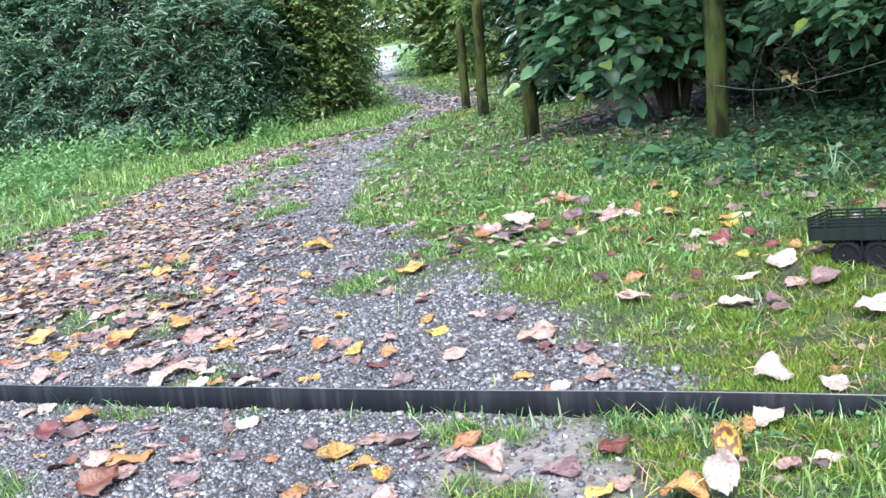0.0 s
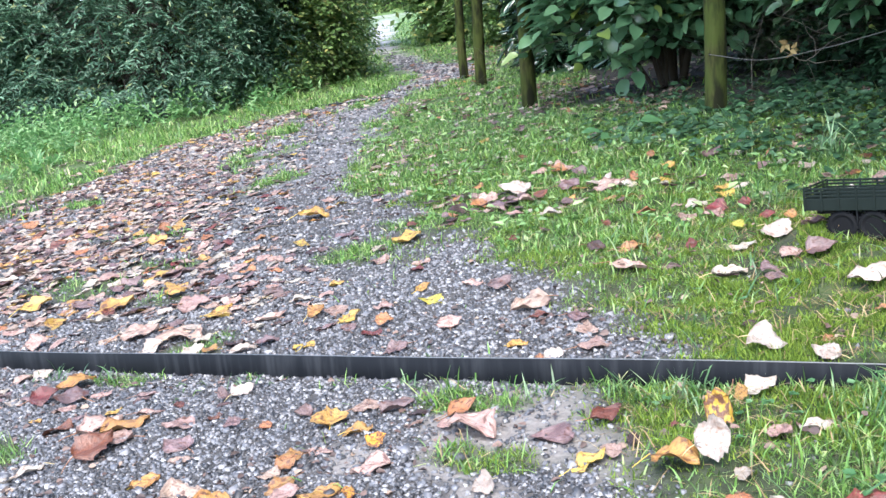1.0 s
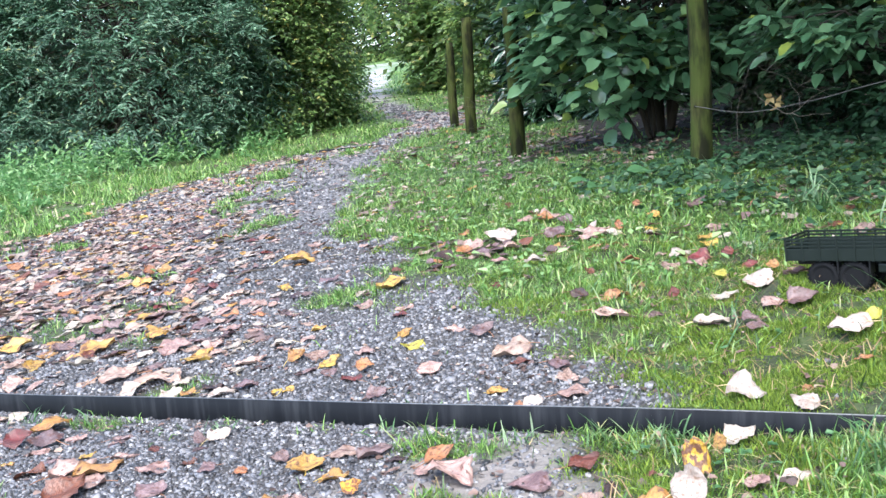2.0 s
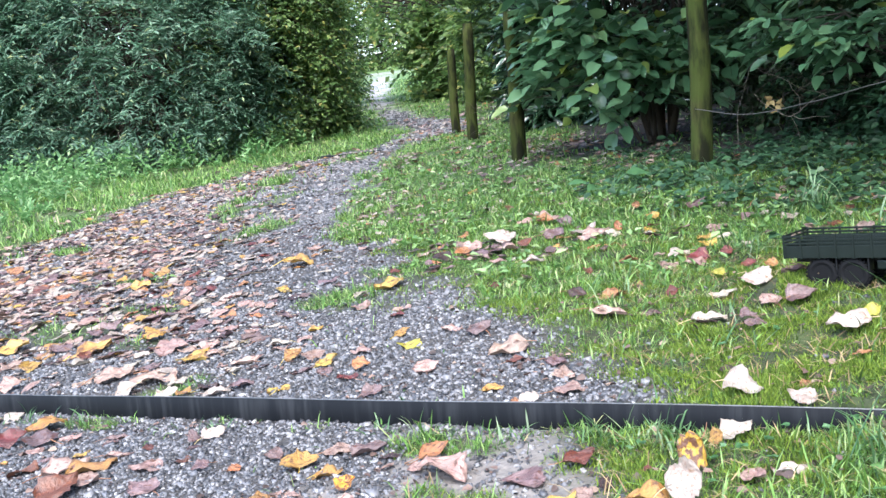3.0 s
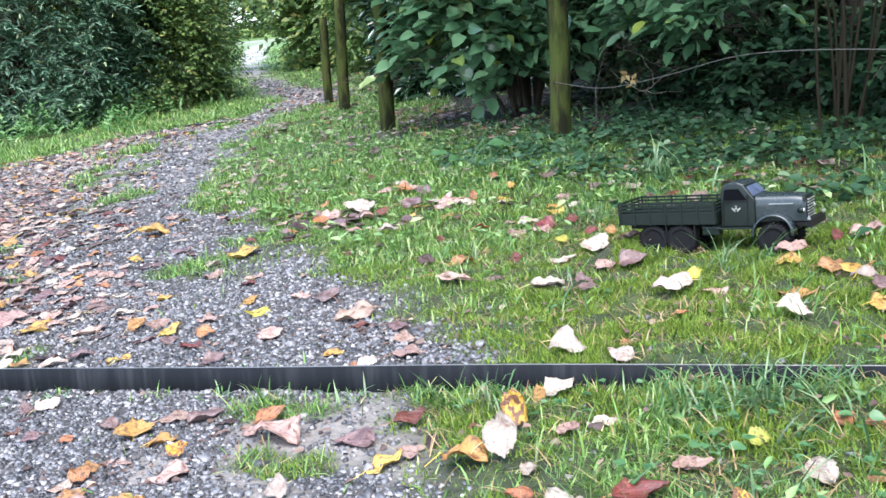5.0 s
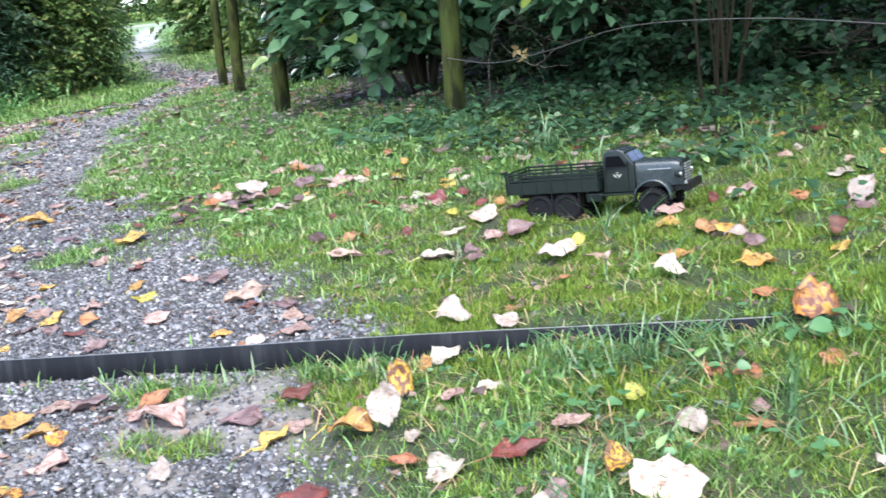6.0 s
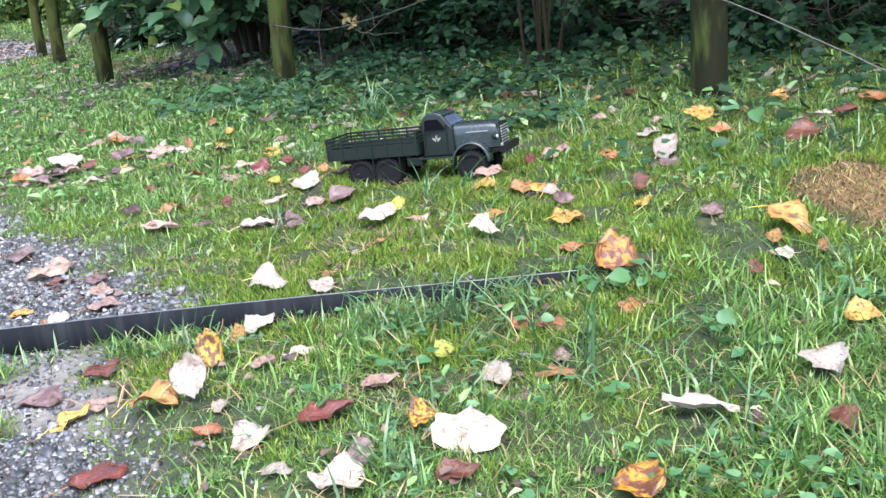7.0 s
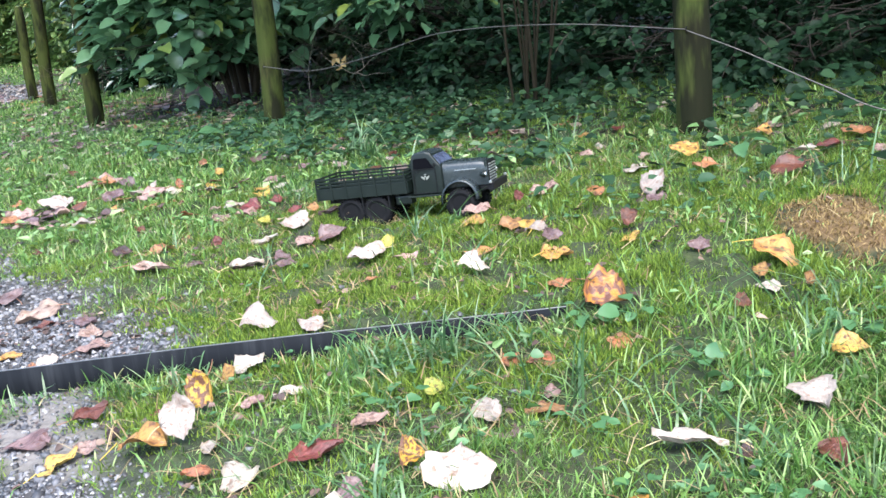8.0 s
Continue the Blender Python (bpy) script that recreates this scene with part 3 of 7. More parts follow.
# ---- crushed stone on the path ----
def build_stones():
    C = np.array([[a, b, c] for a in (-1, 1) for b in (-1, 1) for c in (-1, 1)], float)
    T = np.array([[0, 1, 3], [0, 3, 2], [4, 6, 7], [4, 7, 5], [0, 4, 5], [0, 5, 1], [2, 3, 7], [2, 7, 6], [1, 5, 7], [1, 7, 3]])
    heap = Heap()
    for x0, x1, y0, y1, density, lo, hi in ((-2.0, -0.1, 0.62, 1.25, 12000, 0.0013, 0.0026), (-2.2, 0.1, 0.6, 2.0, 24000, 0.0018, 0.0044), (-3.4, -0.6, 2.0, 3.6, 7000, 0.0026, 0.0054), (-4.2, -2.2, 0.9, 2.0, 5000, 0.003, 0.006), (-4.7, -3.4, 2.0, 3.6, 2600, 0.004, 0.008), (-4.8, -1.8, 3.6, 6.2, 1700, 0.005, 0.009), (-7.6, -3.6, 6.2, 11.5, 650, 0.007, 0.013)):
        n = int((x1 - x0) * (y1 - y0) * density)
        x, y = rng.uniform(x0, x1, n), rng.uniform(y0, y1, n)
        keep = (rng.random(n) < (gravel(x, y) ** 1.5 + 0.012) * (1 - 0.7 * mud(x, y))) & (np.abs(y - STRIP_Y) > 0.006)
        x, y = x[keep], y[keep]
        n = len(x)
        size = lo + (hi - lo) * rng.random(n) ** 2.2
        big = rng.random(n) < 0.03
        size = np.where(big, size * 1.7, size)
        V = C[None] * (size[:, None] * np.stack([rng.uniform(0.8, 1.5, n), rng.uniform(0.7, 1.2, n), rng.uniform(0.45, 0.85, n)], -1))[:, None]
        V = V * rng.uniform(0.55, 1.15, (n, 8, 1)) + rng.normal(0, 0.16, (n, 8, 3)) * size[:, None, None]
        ang, tilt = rng.uniform(0, 6.28, n), rng.normal(0, 0.4, n)
        ca, sa, ct, st = np.cos(ang)[:, None], np.sin(ang)[:, None], np.cos(tilt)[:, None], np.sin(tilt)[:, None]
        px, pz = V[..., 0] * ct - V[..., 2] * st, V[..., 0] * st + V[..., 2] * ct
        V = np.stack([px * ca - V[..., 1] * sa + x[:, None], px * sa + V[..., 1] * ca + y[:, None], pz + (height(x, y) + size * 0.25)[:, None]], -1)
        heap.add(V, (T[None] + 8 * np.arange(n)[:, None, None]).reshape(-1, 3))
    ob = new("gravel", heap.mesh("gravel", MAT["stone"]))
    tagged(ob, "grey crushed stone gravel covering the footpath", "gravel", kind="stuff")


build_stones()


# ---- where the fallen leaves lie: x, y, width, depth, tilt, turn ----
SPOTS = []


def spots(colour, rows):
    for row in rows:
        SPOTS.append((colour, *row))


spots("spotted", [(-0.317, 1.112, 0.042, 0.057, 52), (-0.009, 0.883, 0.030, 0.041, 32), (0.215, 1.256, 0.066, 0.068, 32), (0.197, 0.752, 0.052, 0.050, 4), (-0.777, 0.997, 0.034, 0.033, 28), (-0.729, 0.854, 0.019, 0.023, 28)])
spots("yellow", [(-0.305, 1.190, 0.022, 0.030, 47), (-0.333, 0.970, 0.061, 0.060, 0), (-0.447, 0.984, 0.052, 0.049, 3, 25), (0.468, 1.046, 0.045, 0.043, 14), (0.450, 1.312, 0.070, 0.066, 11), (0.421, 1.273, 0.024, 0.025, 33), (0.273, 1.499, 0.033, 0.031, 7), (0.435, 2.023, 0.068, 0.065, 31), (0.647, 2.212, 0.049, 0.046, 23), (0.545, 2.174, 0.048, 0.046, 0), (0.007, 1.695, 0.053, 0.051, 4), (0.116, 1.663, 0.066, 0.063, 1), (0.152, 1.475, 0.059, 0.053, 0), (-0.700, 1.326, 0.040, 0.038, 4), (-0.833, 2.727, 0.042, 0.040, 22)])
spots("yellow", [(0.251, 2.465, 0.038, 0.037, 12), (-1.619, 1.156, 0.088, 0.084, 4, 15), (-0.919, 1.073, 0.070, 0.066, 13), (-0.844, 1.045, 0.053, 0.049, 0), (-2.270, 1.565, 0.094, 0.089, 9, 15), (-2.020, 1.428, 0.064, 0.060, 5), (-1.940, 1.551, 0.114, 0.108, 4, 15), (-1.817, 1.646, 0.063, 0.060, 8, 15), (-1.512, 1.461, 0.080, 0.049, 0), (-1.357, 1.276, 0.037, 0.029, 0), (-1.234, 1.472, 0.043, 0.041, 18, 30), (-1.129, 1.448, 0.052, 0.050, 4, 20), (-1.066, 1.636, 0.039, 0.037, 14, 25), (-1.338, 1.692, 0.042, 0.041, 0), (-1.926, 2.396, 0.107, 0.102, 3)])
spots("yellow", [(-2.018, 1.967, 0.045, 0.042, 18), (-2.438, 2.187, 0.071, 0.068, 12), (-2.554, 2.406, 0.055, 0.053, 27), (-1.353, 2.046, 0.089, 0.085, 6), (-1.082, 0.836, 0.049, 0.048, 0), (-0.929, 0.811, 0.057, 0.055, 10), (-0.771, 0.848, 0.065, 0.041, 0)])
spots("pale", [(-0.284, 1.220, 0.050, 0.047, 13, 30), (-0.294, 0.984, 0.045, 0.061, 51), (-0.194, 1.099, 0.047, 0.045, 6), (-0.255, 0.971, 0.024, 0.023, 7), (-0.194, 0.894, 0.051, 0.049, 17), (0.042, 0.857, 0.081, 0.077, 9), (0.059, 1.004, 0.042, 0.040, 16), (0.263, 0.873, 0.080, 0.040, 0), (0.398, 0.946, 0.053, 0.050, 16), (0.423, 1.237, 0.036, 0.034, 2), (0.344, 1.810, 0.050, 0.061, 39, 50), (0.339, 1.981, 0.078, 0.068, 0), (0.646, 1.941, 0.079, 0.058, 0), (0.023, 1.424, 0.057, 0.054, 19), (0.121, 1.574, 0.044, 0.042, 17)])
spots("pale", [(-0.181, 1.613, 0.077, 0.073, 8), (-0.435, 1.839, 0.067, 0.064, 4), (-0.375, 1.870, 0.072, 0.068, 12), (-0.426, 1.686, 0.071, 0.067, 1), (-0.629, 2.250, 0.060, 0.057, 6), (-1.272, 2.574, 0.108, 0.103, 3), (-0.294, 1.316, 0.062, 0.059, 22), (-0.208, 1.285, 0.042, 0.040, 9), (-0.615, 1.281, 0.037, 0.035, 14), (0.278, 2.324, 0.036, 0.035, 11), (-0.077, 0.782, 0.059, 0.056, 8), (-0.138, 0.801, 0.034, 0.028, 0), (-1.172, 1.157, 0.048, 0.045, 12, 30), (-1.882, 1.468, 0.081, 0.079, 0), (-1.537, 1.286, 0.064, 0.061, 3)])
spots("pale", [(-1.409, 1.281, 0.054, 0.051, 5), (-1.272, 1.280, 0.058, 0.029, -1), (-1.877, 1.900, 0.036, 0.034, 17), (-0.982, 2.541, 0.086, 0.081, 6), (-0.887, 2.488, 0.067, 0.065, 0), (-0.977, 2.150, 0.060, 0.057, 4), (-0.261, 2.175, 0.082, 0.078, 6), (-0.779, 2.084, 0.041, 0.032, 0), (-0.557, 0.901, 0.032, 0.039, 27)])
spots("tan", [(-0.235, 1.072, 0.036, 0.034, 8), (-0.429, 1.014, 0.031, 0.029, 27), (-0.070, 0.992, 0.052, 0.044, 0), (0.135, 1.031, 0.023, 0.022, 24), (0.009, 1.755, 0.061, 0.058, 19), (0.140, 1.887, 0.068, 0.064, 8), (-0.106, 1.574, 0.054, 0.035, 0), (-0.332, 1.779, 0.047, 0.044, 7), (-0.939, 2.481, 0.084, 0.080, 4), (-1.311, 2.455, 0.072, 0.068, 24), (-0.772, 1.544, 0.088, 0.084, 7), (-0.600, 1.394, 0.041, 0.039, 17), (-0.562, 1.326, 0.060, 0.055, 0), (-0.616, 2.100, 0.054, 0.051, 2), (-0.635, 1.723, 0.080, 0.052, 0)])
spots("tan", [(-1.192, 2.782, 0.074, 0.070, 20), (0.244, 2.221, 0.040, 0.038, 20), (0.366, 2.140, 0.031, 0.030, 17), (-1.344, 0.980, 0.087, 0.083, 3, 15), (-1.257, 0.937, 0.061, 0.058, 1), (-1.176, 1.000, 0.060, 0.059, 0), (-0.878, 1.131, 0.065, 0.055, 0), (-0.651, 1.055, 0.084, 0.080, 0), (-0.702, 1.065, 0.025, 0.024, 20), (-2.112, 1.440, 0.066, 0.062, 6), (-1.904, 1.287, 0.059, 0.056, 23), (-1.645, 1.534, 0.085, 0.081, 15), (-1.643, 1.359, 0.094, 0.089, 6), (-1.512, 1.349, 0.113, 0.108, 2), (-1.345, 1.457, 0.088, 0.044, 0)])
spots("tan", [(-1.190, 1.482, 0.061, 0.048, 0), (-1.095, 1.520, 0.049, 0.047, 0), (-0.889, 1.430, 0.058, 0.056, 13), (-0.957, 1.660, 0.050, 0.049, 0), (-1.304, 1.604, 0.041, 0.039, 3), (-1.606, 1.689, 0.060, 0.057, 1), (-2.278, 1.832, 0.106, 0.102, 0), (-1.275, 2.775, 0.059, 0.056, 6), (-0.553, 2.099, 0.056, 0.053, 6), (-0.328, 1.987, 0.027, 0.026, 20), (-1.131, 2.252, 0.049, 0.047, 3), (-1.160, 2.389, 0.068, 0.064, 3), (-0.214, 2.294, 0.051, 0.048, 14), (-2.065, 2.681, 0.082, 0.078, 1), (-1.314, 1.850, 0.056, 0.046, 0)])
spots("tan", [(-0.746, 0.933, 0.063, 0.059, 0), (-0.894, 0.890, 0.042, 0.037, 0), (-0.819, 0.832, 0.055, 0.046, 0), (-0.994, 0.822, 0.068, 0.064, 1)])
spots("purple", [(-0.526, 1.052, 0.071, 0.057, 0), (-0.066, 0.826, 0.040, 0.038, 23), (0.086, 0.939, 0.037, 0.031, 0), (0.365, 1.422, 0.040, 0.038, 15), (0.341, 1.727, 0.042, 0.040, 18), (0.149, 1.528, 0.037, 0.035, 18), (-0.279, 1.788, 0.062, 0.059, 13), (-0.547, 1.737, 0.036, 0.034, 3), (-0.357, 1.691, 0.034, 0.033, 23), (-0.638, 1.452, 0.042, 0.040, 9), (-0.886, 1.650, 0.061, 0.058, 6), (-1.124, 2.734, 0.054, 0.052, 30), (-1.545, 1.085, 0.072, 0.069, 7), (-1.121, 0.942, 0.057, 0.055, 6), (-1.193, 1.130, 0.025, 0.034, 36)])
spots("purple", [(-1.086, 1.031, 0.034, 0.033, 12), (-0.986, 1.094, 0.034, 0.032, 24), (-0.828, 1.137, 0.064, 0.053, 0), (-2.079, 1.570, 0.067, 0.063, 6), (-1.246, 1.324, 0.052, 0.049, 1), (-0.923, 1.297, 0.046, 0.043, 4), (-1.104, 1.403, 0.040, 0.034, 0), (-2.053, 1.719, 0.068, 0.065, 16), (-1.078, 2.535, 0.070, 0.067, 16), (-0.307, 1.918, 0.062, 0.059, 3)])
spots("red", [(-0.474, 1.123, 0.049, 0.047, 11, 20), (-0.373, 1.106, 0.023, 0.019, 0), (-0.114, 0.905, 0.063, 0.054, 0), (0.384, 0.824, 0.033, 0.038, 23), (0.378, 1.176, 0.025, 0.027, 32), (0.277, 1.568, 0.031, 0.041, 51), (0.597, 1.820, 0.069, 0.066, 25), (0.714, 1.957, 0.056, 0.053, 7), (0.089, 1.867, 0.023, 0.030, 43), (-0.543, 1.856, 0.029, 0.031, 40), (-0.807, 2.081, 0.028, 0.026, 25), (-0.498, 2.171, 0.033, 0.031, 30), (-1.006, 1.985, 0.020, 0.019, 42), (0.061, 2.432, 0.041, 0.039, 25), (-0.341, 0.839, 0.065, 0.062, 0)])
spots("red", [(0.035, 0.789, 0.045, 0.038, 0), (-1.611, 1.072, 0.062, 0.059, 26), (-1.428, 0.955, 0.067, 0.038, 0), (-1.257, 0.892, 0.076, 0.072, 15, 30), (-1.254, 1.079, 0.023, 0.022, 25), (-1.913, 1.503, 0.039, 0.037, 16), (-1.033, 1.378, 0.047, 0.039, 0), (-0.725, 1.480, 0.043, 0.028, 0), (-2.068, 2.118, 0.058, 0.055, 1), (-2.967, 2.203, 0.072, 0.068, 12), (-0.793, 2.324, 0.018, 0.017, 29), (-0.561, 2.159, 0.057, 0.054, 19), (-0.429, 2.071, 0.041, 0.039, 25), (-1.018, 1.997, 0.025, 0.024, 20), (-0.279, 2.589, 0.041, 0.039, 7)])
spots("red", [(-1.419, 2.184, 0.032, 0.030, 12), (-1.167, 1.785, 0.039, 0.037, 1)])
spots("dark", [(-0.414, 1.061, 0.020, 0.023, 31), (0.309, 0.850, 0.027, 0.026, 20), (-0.424, 1.657, 0.047, 0.023, -3), (-0.749, 1.856, 0.045, 0.043, 21), (-0.338, 1.421, 0.028, 0.026, 7), (-1.169, 1.104, 0.031, 0.020, 0), (-0.779, 1.119, 0.037, 0.023, 0), (-1.320, 1.308, 0.048, 0.038, 0), (-1.148, 2.486, 0.053, 0.051, 8)])
spots("orange", [(-0.245, 0.899, 0.035, 0.033, 5), (0.085, 1.124, 0.030, 0.028, 11), (0.123, 1.115, 0.039, 0.037, 6), (0.126, 0.989, 0.048, 0.036, 0), (0.223, 1.139, 0.044, 0.042, 1), (0.472, 1.223, 0.016, 0.021, 58), (0.452, 1.870, 0.052, 0.050, 9), (0.784, 2.022, 0.066, 0.062, 1), (0.075, 1.688, 0.047, 0.045, 18), (0.235, 1.781, 0.039, 0.037, 14), (0.025, 1.554, 0.077, 0.053, 0), (0.152, 1.334, 0.042, 0.033, 0), (-0.679, 1.876, 0.081, 0.077, 1), (-0.215, 1.356, 0.022, 0.021, 15), (-0.146, 1.442, 0.029, 0.027, 1)])
spots("orange", [(-0.636, 1.275, 0.024, 0.018, 0), (-1.457, 2.682, 0.045, 0.043, 12), (-1.215, 2.772, 0.045, 0.042, 23), (-0.947, 2.926, 0.030, 0.029, 43), (-1.289, 0.987, 0.093, 0.078, 0, 10), (-1.024, 1.042, 0.024, 0.023, 20), (-0.701, 1.120, 0.052, 0.050, 17, 20), (-0.902, 0.951, 0.044, 0.042, 3), (-1.038, 1.434, 0.040, 0.038, 25), (-1.710, 1.806, 0.049, 0.046, 11), (-1.611, 1.803, 0.039, 0.037, 5), (-1.970, 2.165, 0.046, 0.044, 4), (-2.587, 2.368, 0.047, 0.045, 35), (-3.546, 2.528, 0.084, 0.080, 18), (-1.312, 2.398, 0.060, 0.057, 21)])
spots("orange", [(-1.195, 2.753, 0.058, 0.055, 22), (-0.884, 2.554, 0.026, 0.036, 62), (-0.370, 2.009, 0.030, 0.029, 34), (-0.639, 1.944, 0.028, 0.026, 0), (-0.545, 2.766, 0.031, 0.029, 33), (-0.885, 0.922, 0.038, 0.036, 23), (-0.851, 0.864, 0.049, 0.046, 2)])
spots("green", [(-0.006, 1.070, 0.029, 0.029, 29), (-0.148, 1.661, 0.033, 0.031, 32), (-0.473, 1.974, 0.033, 0.031, 31), (-1.009, 1.570, 0.060, 0.046, 0)])

# more leaves, thick on the path's left half and thin on the verge
COLOURS = ["tan"] * 12 + ["purple"] * 6 + ["pale"] * 10 + ["orange"] + ["yellow"] * 3 + ["red"] + ["dark"] * 2
VERGE_COLOURS = ["pale"] * 4 + ["tan"] * 5 + ["purple"] * 4 + ["orange"] + ["yellow"] + ["red"] + ["dark"] * 3


def leaf_want(x, y):
    g = gravel(x, y)
    left = np.interp(y, RIGHT_Y, RIGHT_X) - x
    carpet = g * (0.10 + 0.90 * smooth(left, 0.15, 0.85)) * (0.45 + 0.55 * smooth(y, 1.26, 1.5)) * (0.45 + 0.55 * smooth(left, 0.4, 1.3)) * (0.6 + 0.5 * vnoise(x, y, 0.3, 4))
    carpet = np.maximum(carpet, g * 0.7 * smooth(y, 5.6, 6.4) * smooth(-y, -10, -8))
    verge = (1 - g) * np.where(left < 0, 0.32 * (0.3 + 1.1 * smooth(vnoise(x, y, 0.35, 6), 0.35, 0.7)), 0.05) * smooth(y, 1.9, 2.5) * (1 - 0.8 * smooth(-x, 5.0, 5.6)) * (1 - 0.6 * smooth(fence_side(x, y), 0.0, 0.8))
    return np.maximum(carpet, np.maximum(verge, 0.02))


def loose_leaves():
    rows = []
    for x0, x1, y0, y1, density, lo, hi in ((-5.4, 1.4, 0.55, 6.2, 470, 0.022, 0.056), (-5.0, 2.0, -2.5, 0.55, 120, 0.04, 0.07), (-5.2, -1.2, 1.5, 6.2, 560, 0.025, 0.06), (-9.0, -3.4, 6.2, 13.0, 190, 0.04, 0.08)):
        n = int((x1 - x0) * (y1 - y0) * density)
        x, y = rng.uniform(x0, x1, n), rng.uniform(y0, y1, n)
        keep = rng.random(n) < leaf_want(x, y)
        for a, b in zip(x[keep], y[keep]):
            if abs(b - STRIP_Y) < 0.03 or (np.hypot(a + 0.3, b - 1.2) < 1.0 and rng.random() < 0.85):
                continue
            if any((a - s[1]) ** 2 + (b - s[2]) ** 2 < 0.0016 for s in SPOTS):
                continue
            choice = COLOURS if gravel(a, b) > 0.4 else VERGE_COLOURS
            rows.append((choice[int(rng.integers(len(choice)))], float(a), float(b), float(rng.uniform(lo, hi))))
    return sorted(rows, key=lambda r: math.hypot(r[1] + 0.7, r[2] - 1.4))


LOOSE, LOOSE_SINGLE = loose_leaves(), 130

# how the fallen leaves press the turf: 1 under a leaf, and how low the blades stand just before it
PRESS_X, PRESS_Y, PRESS_STEP = -3.0, 0.5, 0.01
PRESSED, LOWERED = np.zeros((460, 320), bool), np.zeros((460, 320), bool)


def press_turf():
    gx, gy = np.meshgrid(PRESS_X + PRESS_STEP * np.arange(460), PRESS_Y + PRESS_STEP * np.arange(320), indexing="ij")
    for _, x, y, wide, *form in SPOTS + LOOSE[:260]:
        deep = form[0] if form else wide * 0.8
        tilt = radians(form[1]) if len(form) > 1 else 0
        d = math.hypot(x, y)
        ax, ay = x / d, y / d
        u, v = (gx - x) * ay - (gy - y) * ax, (gx - x) * ax + (gy - y) * ay
        half = 0.42 * deep * math.cos(tilt)
        PRESSED[(u / (0.42 * wide)) ** 2 + (v / half) ** 2 < 1] = True
        LOWERED[(np.abs(u) < 0.45 * wide) & (v < 0) & (v > -half - 0.05)] = True


press_turf()


def pressed(x, y, low=False):
    i = np.clip(((np.asarray(x) - PRESS_X) / PRESS_STEP + 0.5).astype(int), 0, 459)
    j = np.clip(((np.asarray(y) - PRESS_Y) / PRESS_STEP + 0.5).astype(int), 0, 319)
    return (LOWERED if low else PRESSED)[i, j]


def under_leaf(x, y):
    """True where a fallen leaf presses the grass down."""
    return pressed(x, y)


# ---- grass, moss and small weeds ----
def blades(heap, x, y, z, length, width, lean, droop):
    """Curved tapering blades of grass: five corners each."""
    n = len(x)
    az = rng.uniform(0, 2 * np.pi, n)
    face = az + np.pi / 2 + rng.normal(0, 0.5, n)
    dx, dy, wx, wy = np.cos(az), np.sin(az), np.cos(face), np.sin(face)
    base = np.stack([x, y, z], -1)
    mid = base + np.stack([dx * lean * length * 0.5, dy * lean * length * 0.5, length * 0.55 * np.sqrt(np.maximum(0.1, 1 - lean**2))], -1)
    tip = mid + np.stack([dx * length * 0.5 * np.minimum(1, lean + droop), dy * length * 0.5 * np.minimum(1, lean + droop), length * 0.5 * (1 - 1.25 * (lean + droop) ** 1.4)], -1)
    w = np.stack([wx * width / 2, wy * width / 2, 0 * width], -1)
    V = np.stack([base - w, base + w, mid - w * 0.85, mid + w * 0.85, tip], 1)
    T = np.array([[0, 1, 3], [0, 3, 2], [2, 3, 4]])
    heap.add(V, (T[None] + 5 * np.arange(n)[:, None, None]).reshape(-1, 3))


def needles(heap, x, y, z, length, width, lean):
    """Very short blades of moss and fine turf: three corners each."""
    n = len(x)
    az, face = rng.uniform(0, 2 * np.pi, n), rng.uniform(0, 2 * np.pi, n)
    base = np.stack([x, y, z], -1)
    w = np.stack([np.cos(face) * width / 2, np.sin(face) * width / 2, 0 * width], -1)
    tip = base + np.stack([np.cos(az) * lean * length, np.sin(az) * lean * length, length * np.sqrt(np.maximum(0.05, 1 - lean**2))], -1)
    heap.add(np.stack([base - w, base + w, tip], 1), np.arange(3 * n).reshape(n, 3))


def scatter(x0, x1, y0, y1, density):
    n = int((x1 - x0) * (y1 - y0) * density)
    return rng.uniform(x0, x1, n), rng.uniform(y0, y1, n)


def mossy(x, y):
    """Where moss has the upper hand and grass is thin."""
    return smooth(y + 0.22 * smooth(x, 0.2, 0.5), 1.22, 1.3) * smooth(-y - 0.25 * np.clip(x, 0, 1), -2.35, -1.85) * smooth(x, -0.75, -0.35) * (0.65 + 0.35 * smooth(vnoise(x, y, 0.25, 5), 0.3, 0.6))


def moss_patch(x, y):
    """Cushions of moss in the nearer turf, thickest beside the path and along the steel."""
    by_path = np.maximum(smooth(-x, 0.02, 0.25), 0.9 * smooth(y, 1.12, 1.2) * smooth(-x, -0.35, 0.0))
    return np.maximum(smooth(vnoise(x + 3, y + 1, 0.19, 5), 0.50, 0.66), by_path * smooth(vnoise(x, y, 0.11, 2), 0.15, 0.45)) * smooth(-y, -1.24, -1.2) * smooth(x, -0.75, -0.45)


def beside(x, y):
    """Where the lorry's tyres have flattened the turf."""
    c, s = math.cos(radians(-20.0)), math.sin(radians(-20.0))
    u, v = (x + 0.13) * c + (y - 1.911) * s, -(x + 0.13) * s + (y - 1.911) * c
    return smooth(0.21 - np.abs(u), -0.02, 0.02) * smooth(0.12 - np.abs(v), -0.02, 0.02)


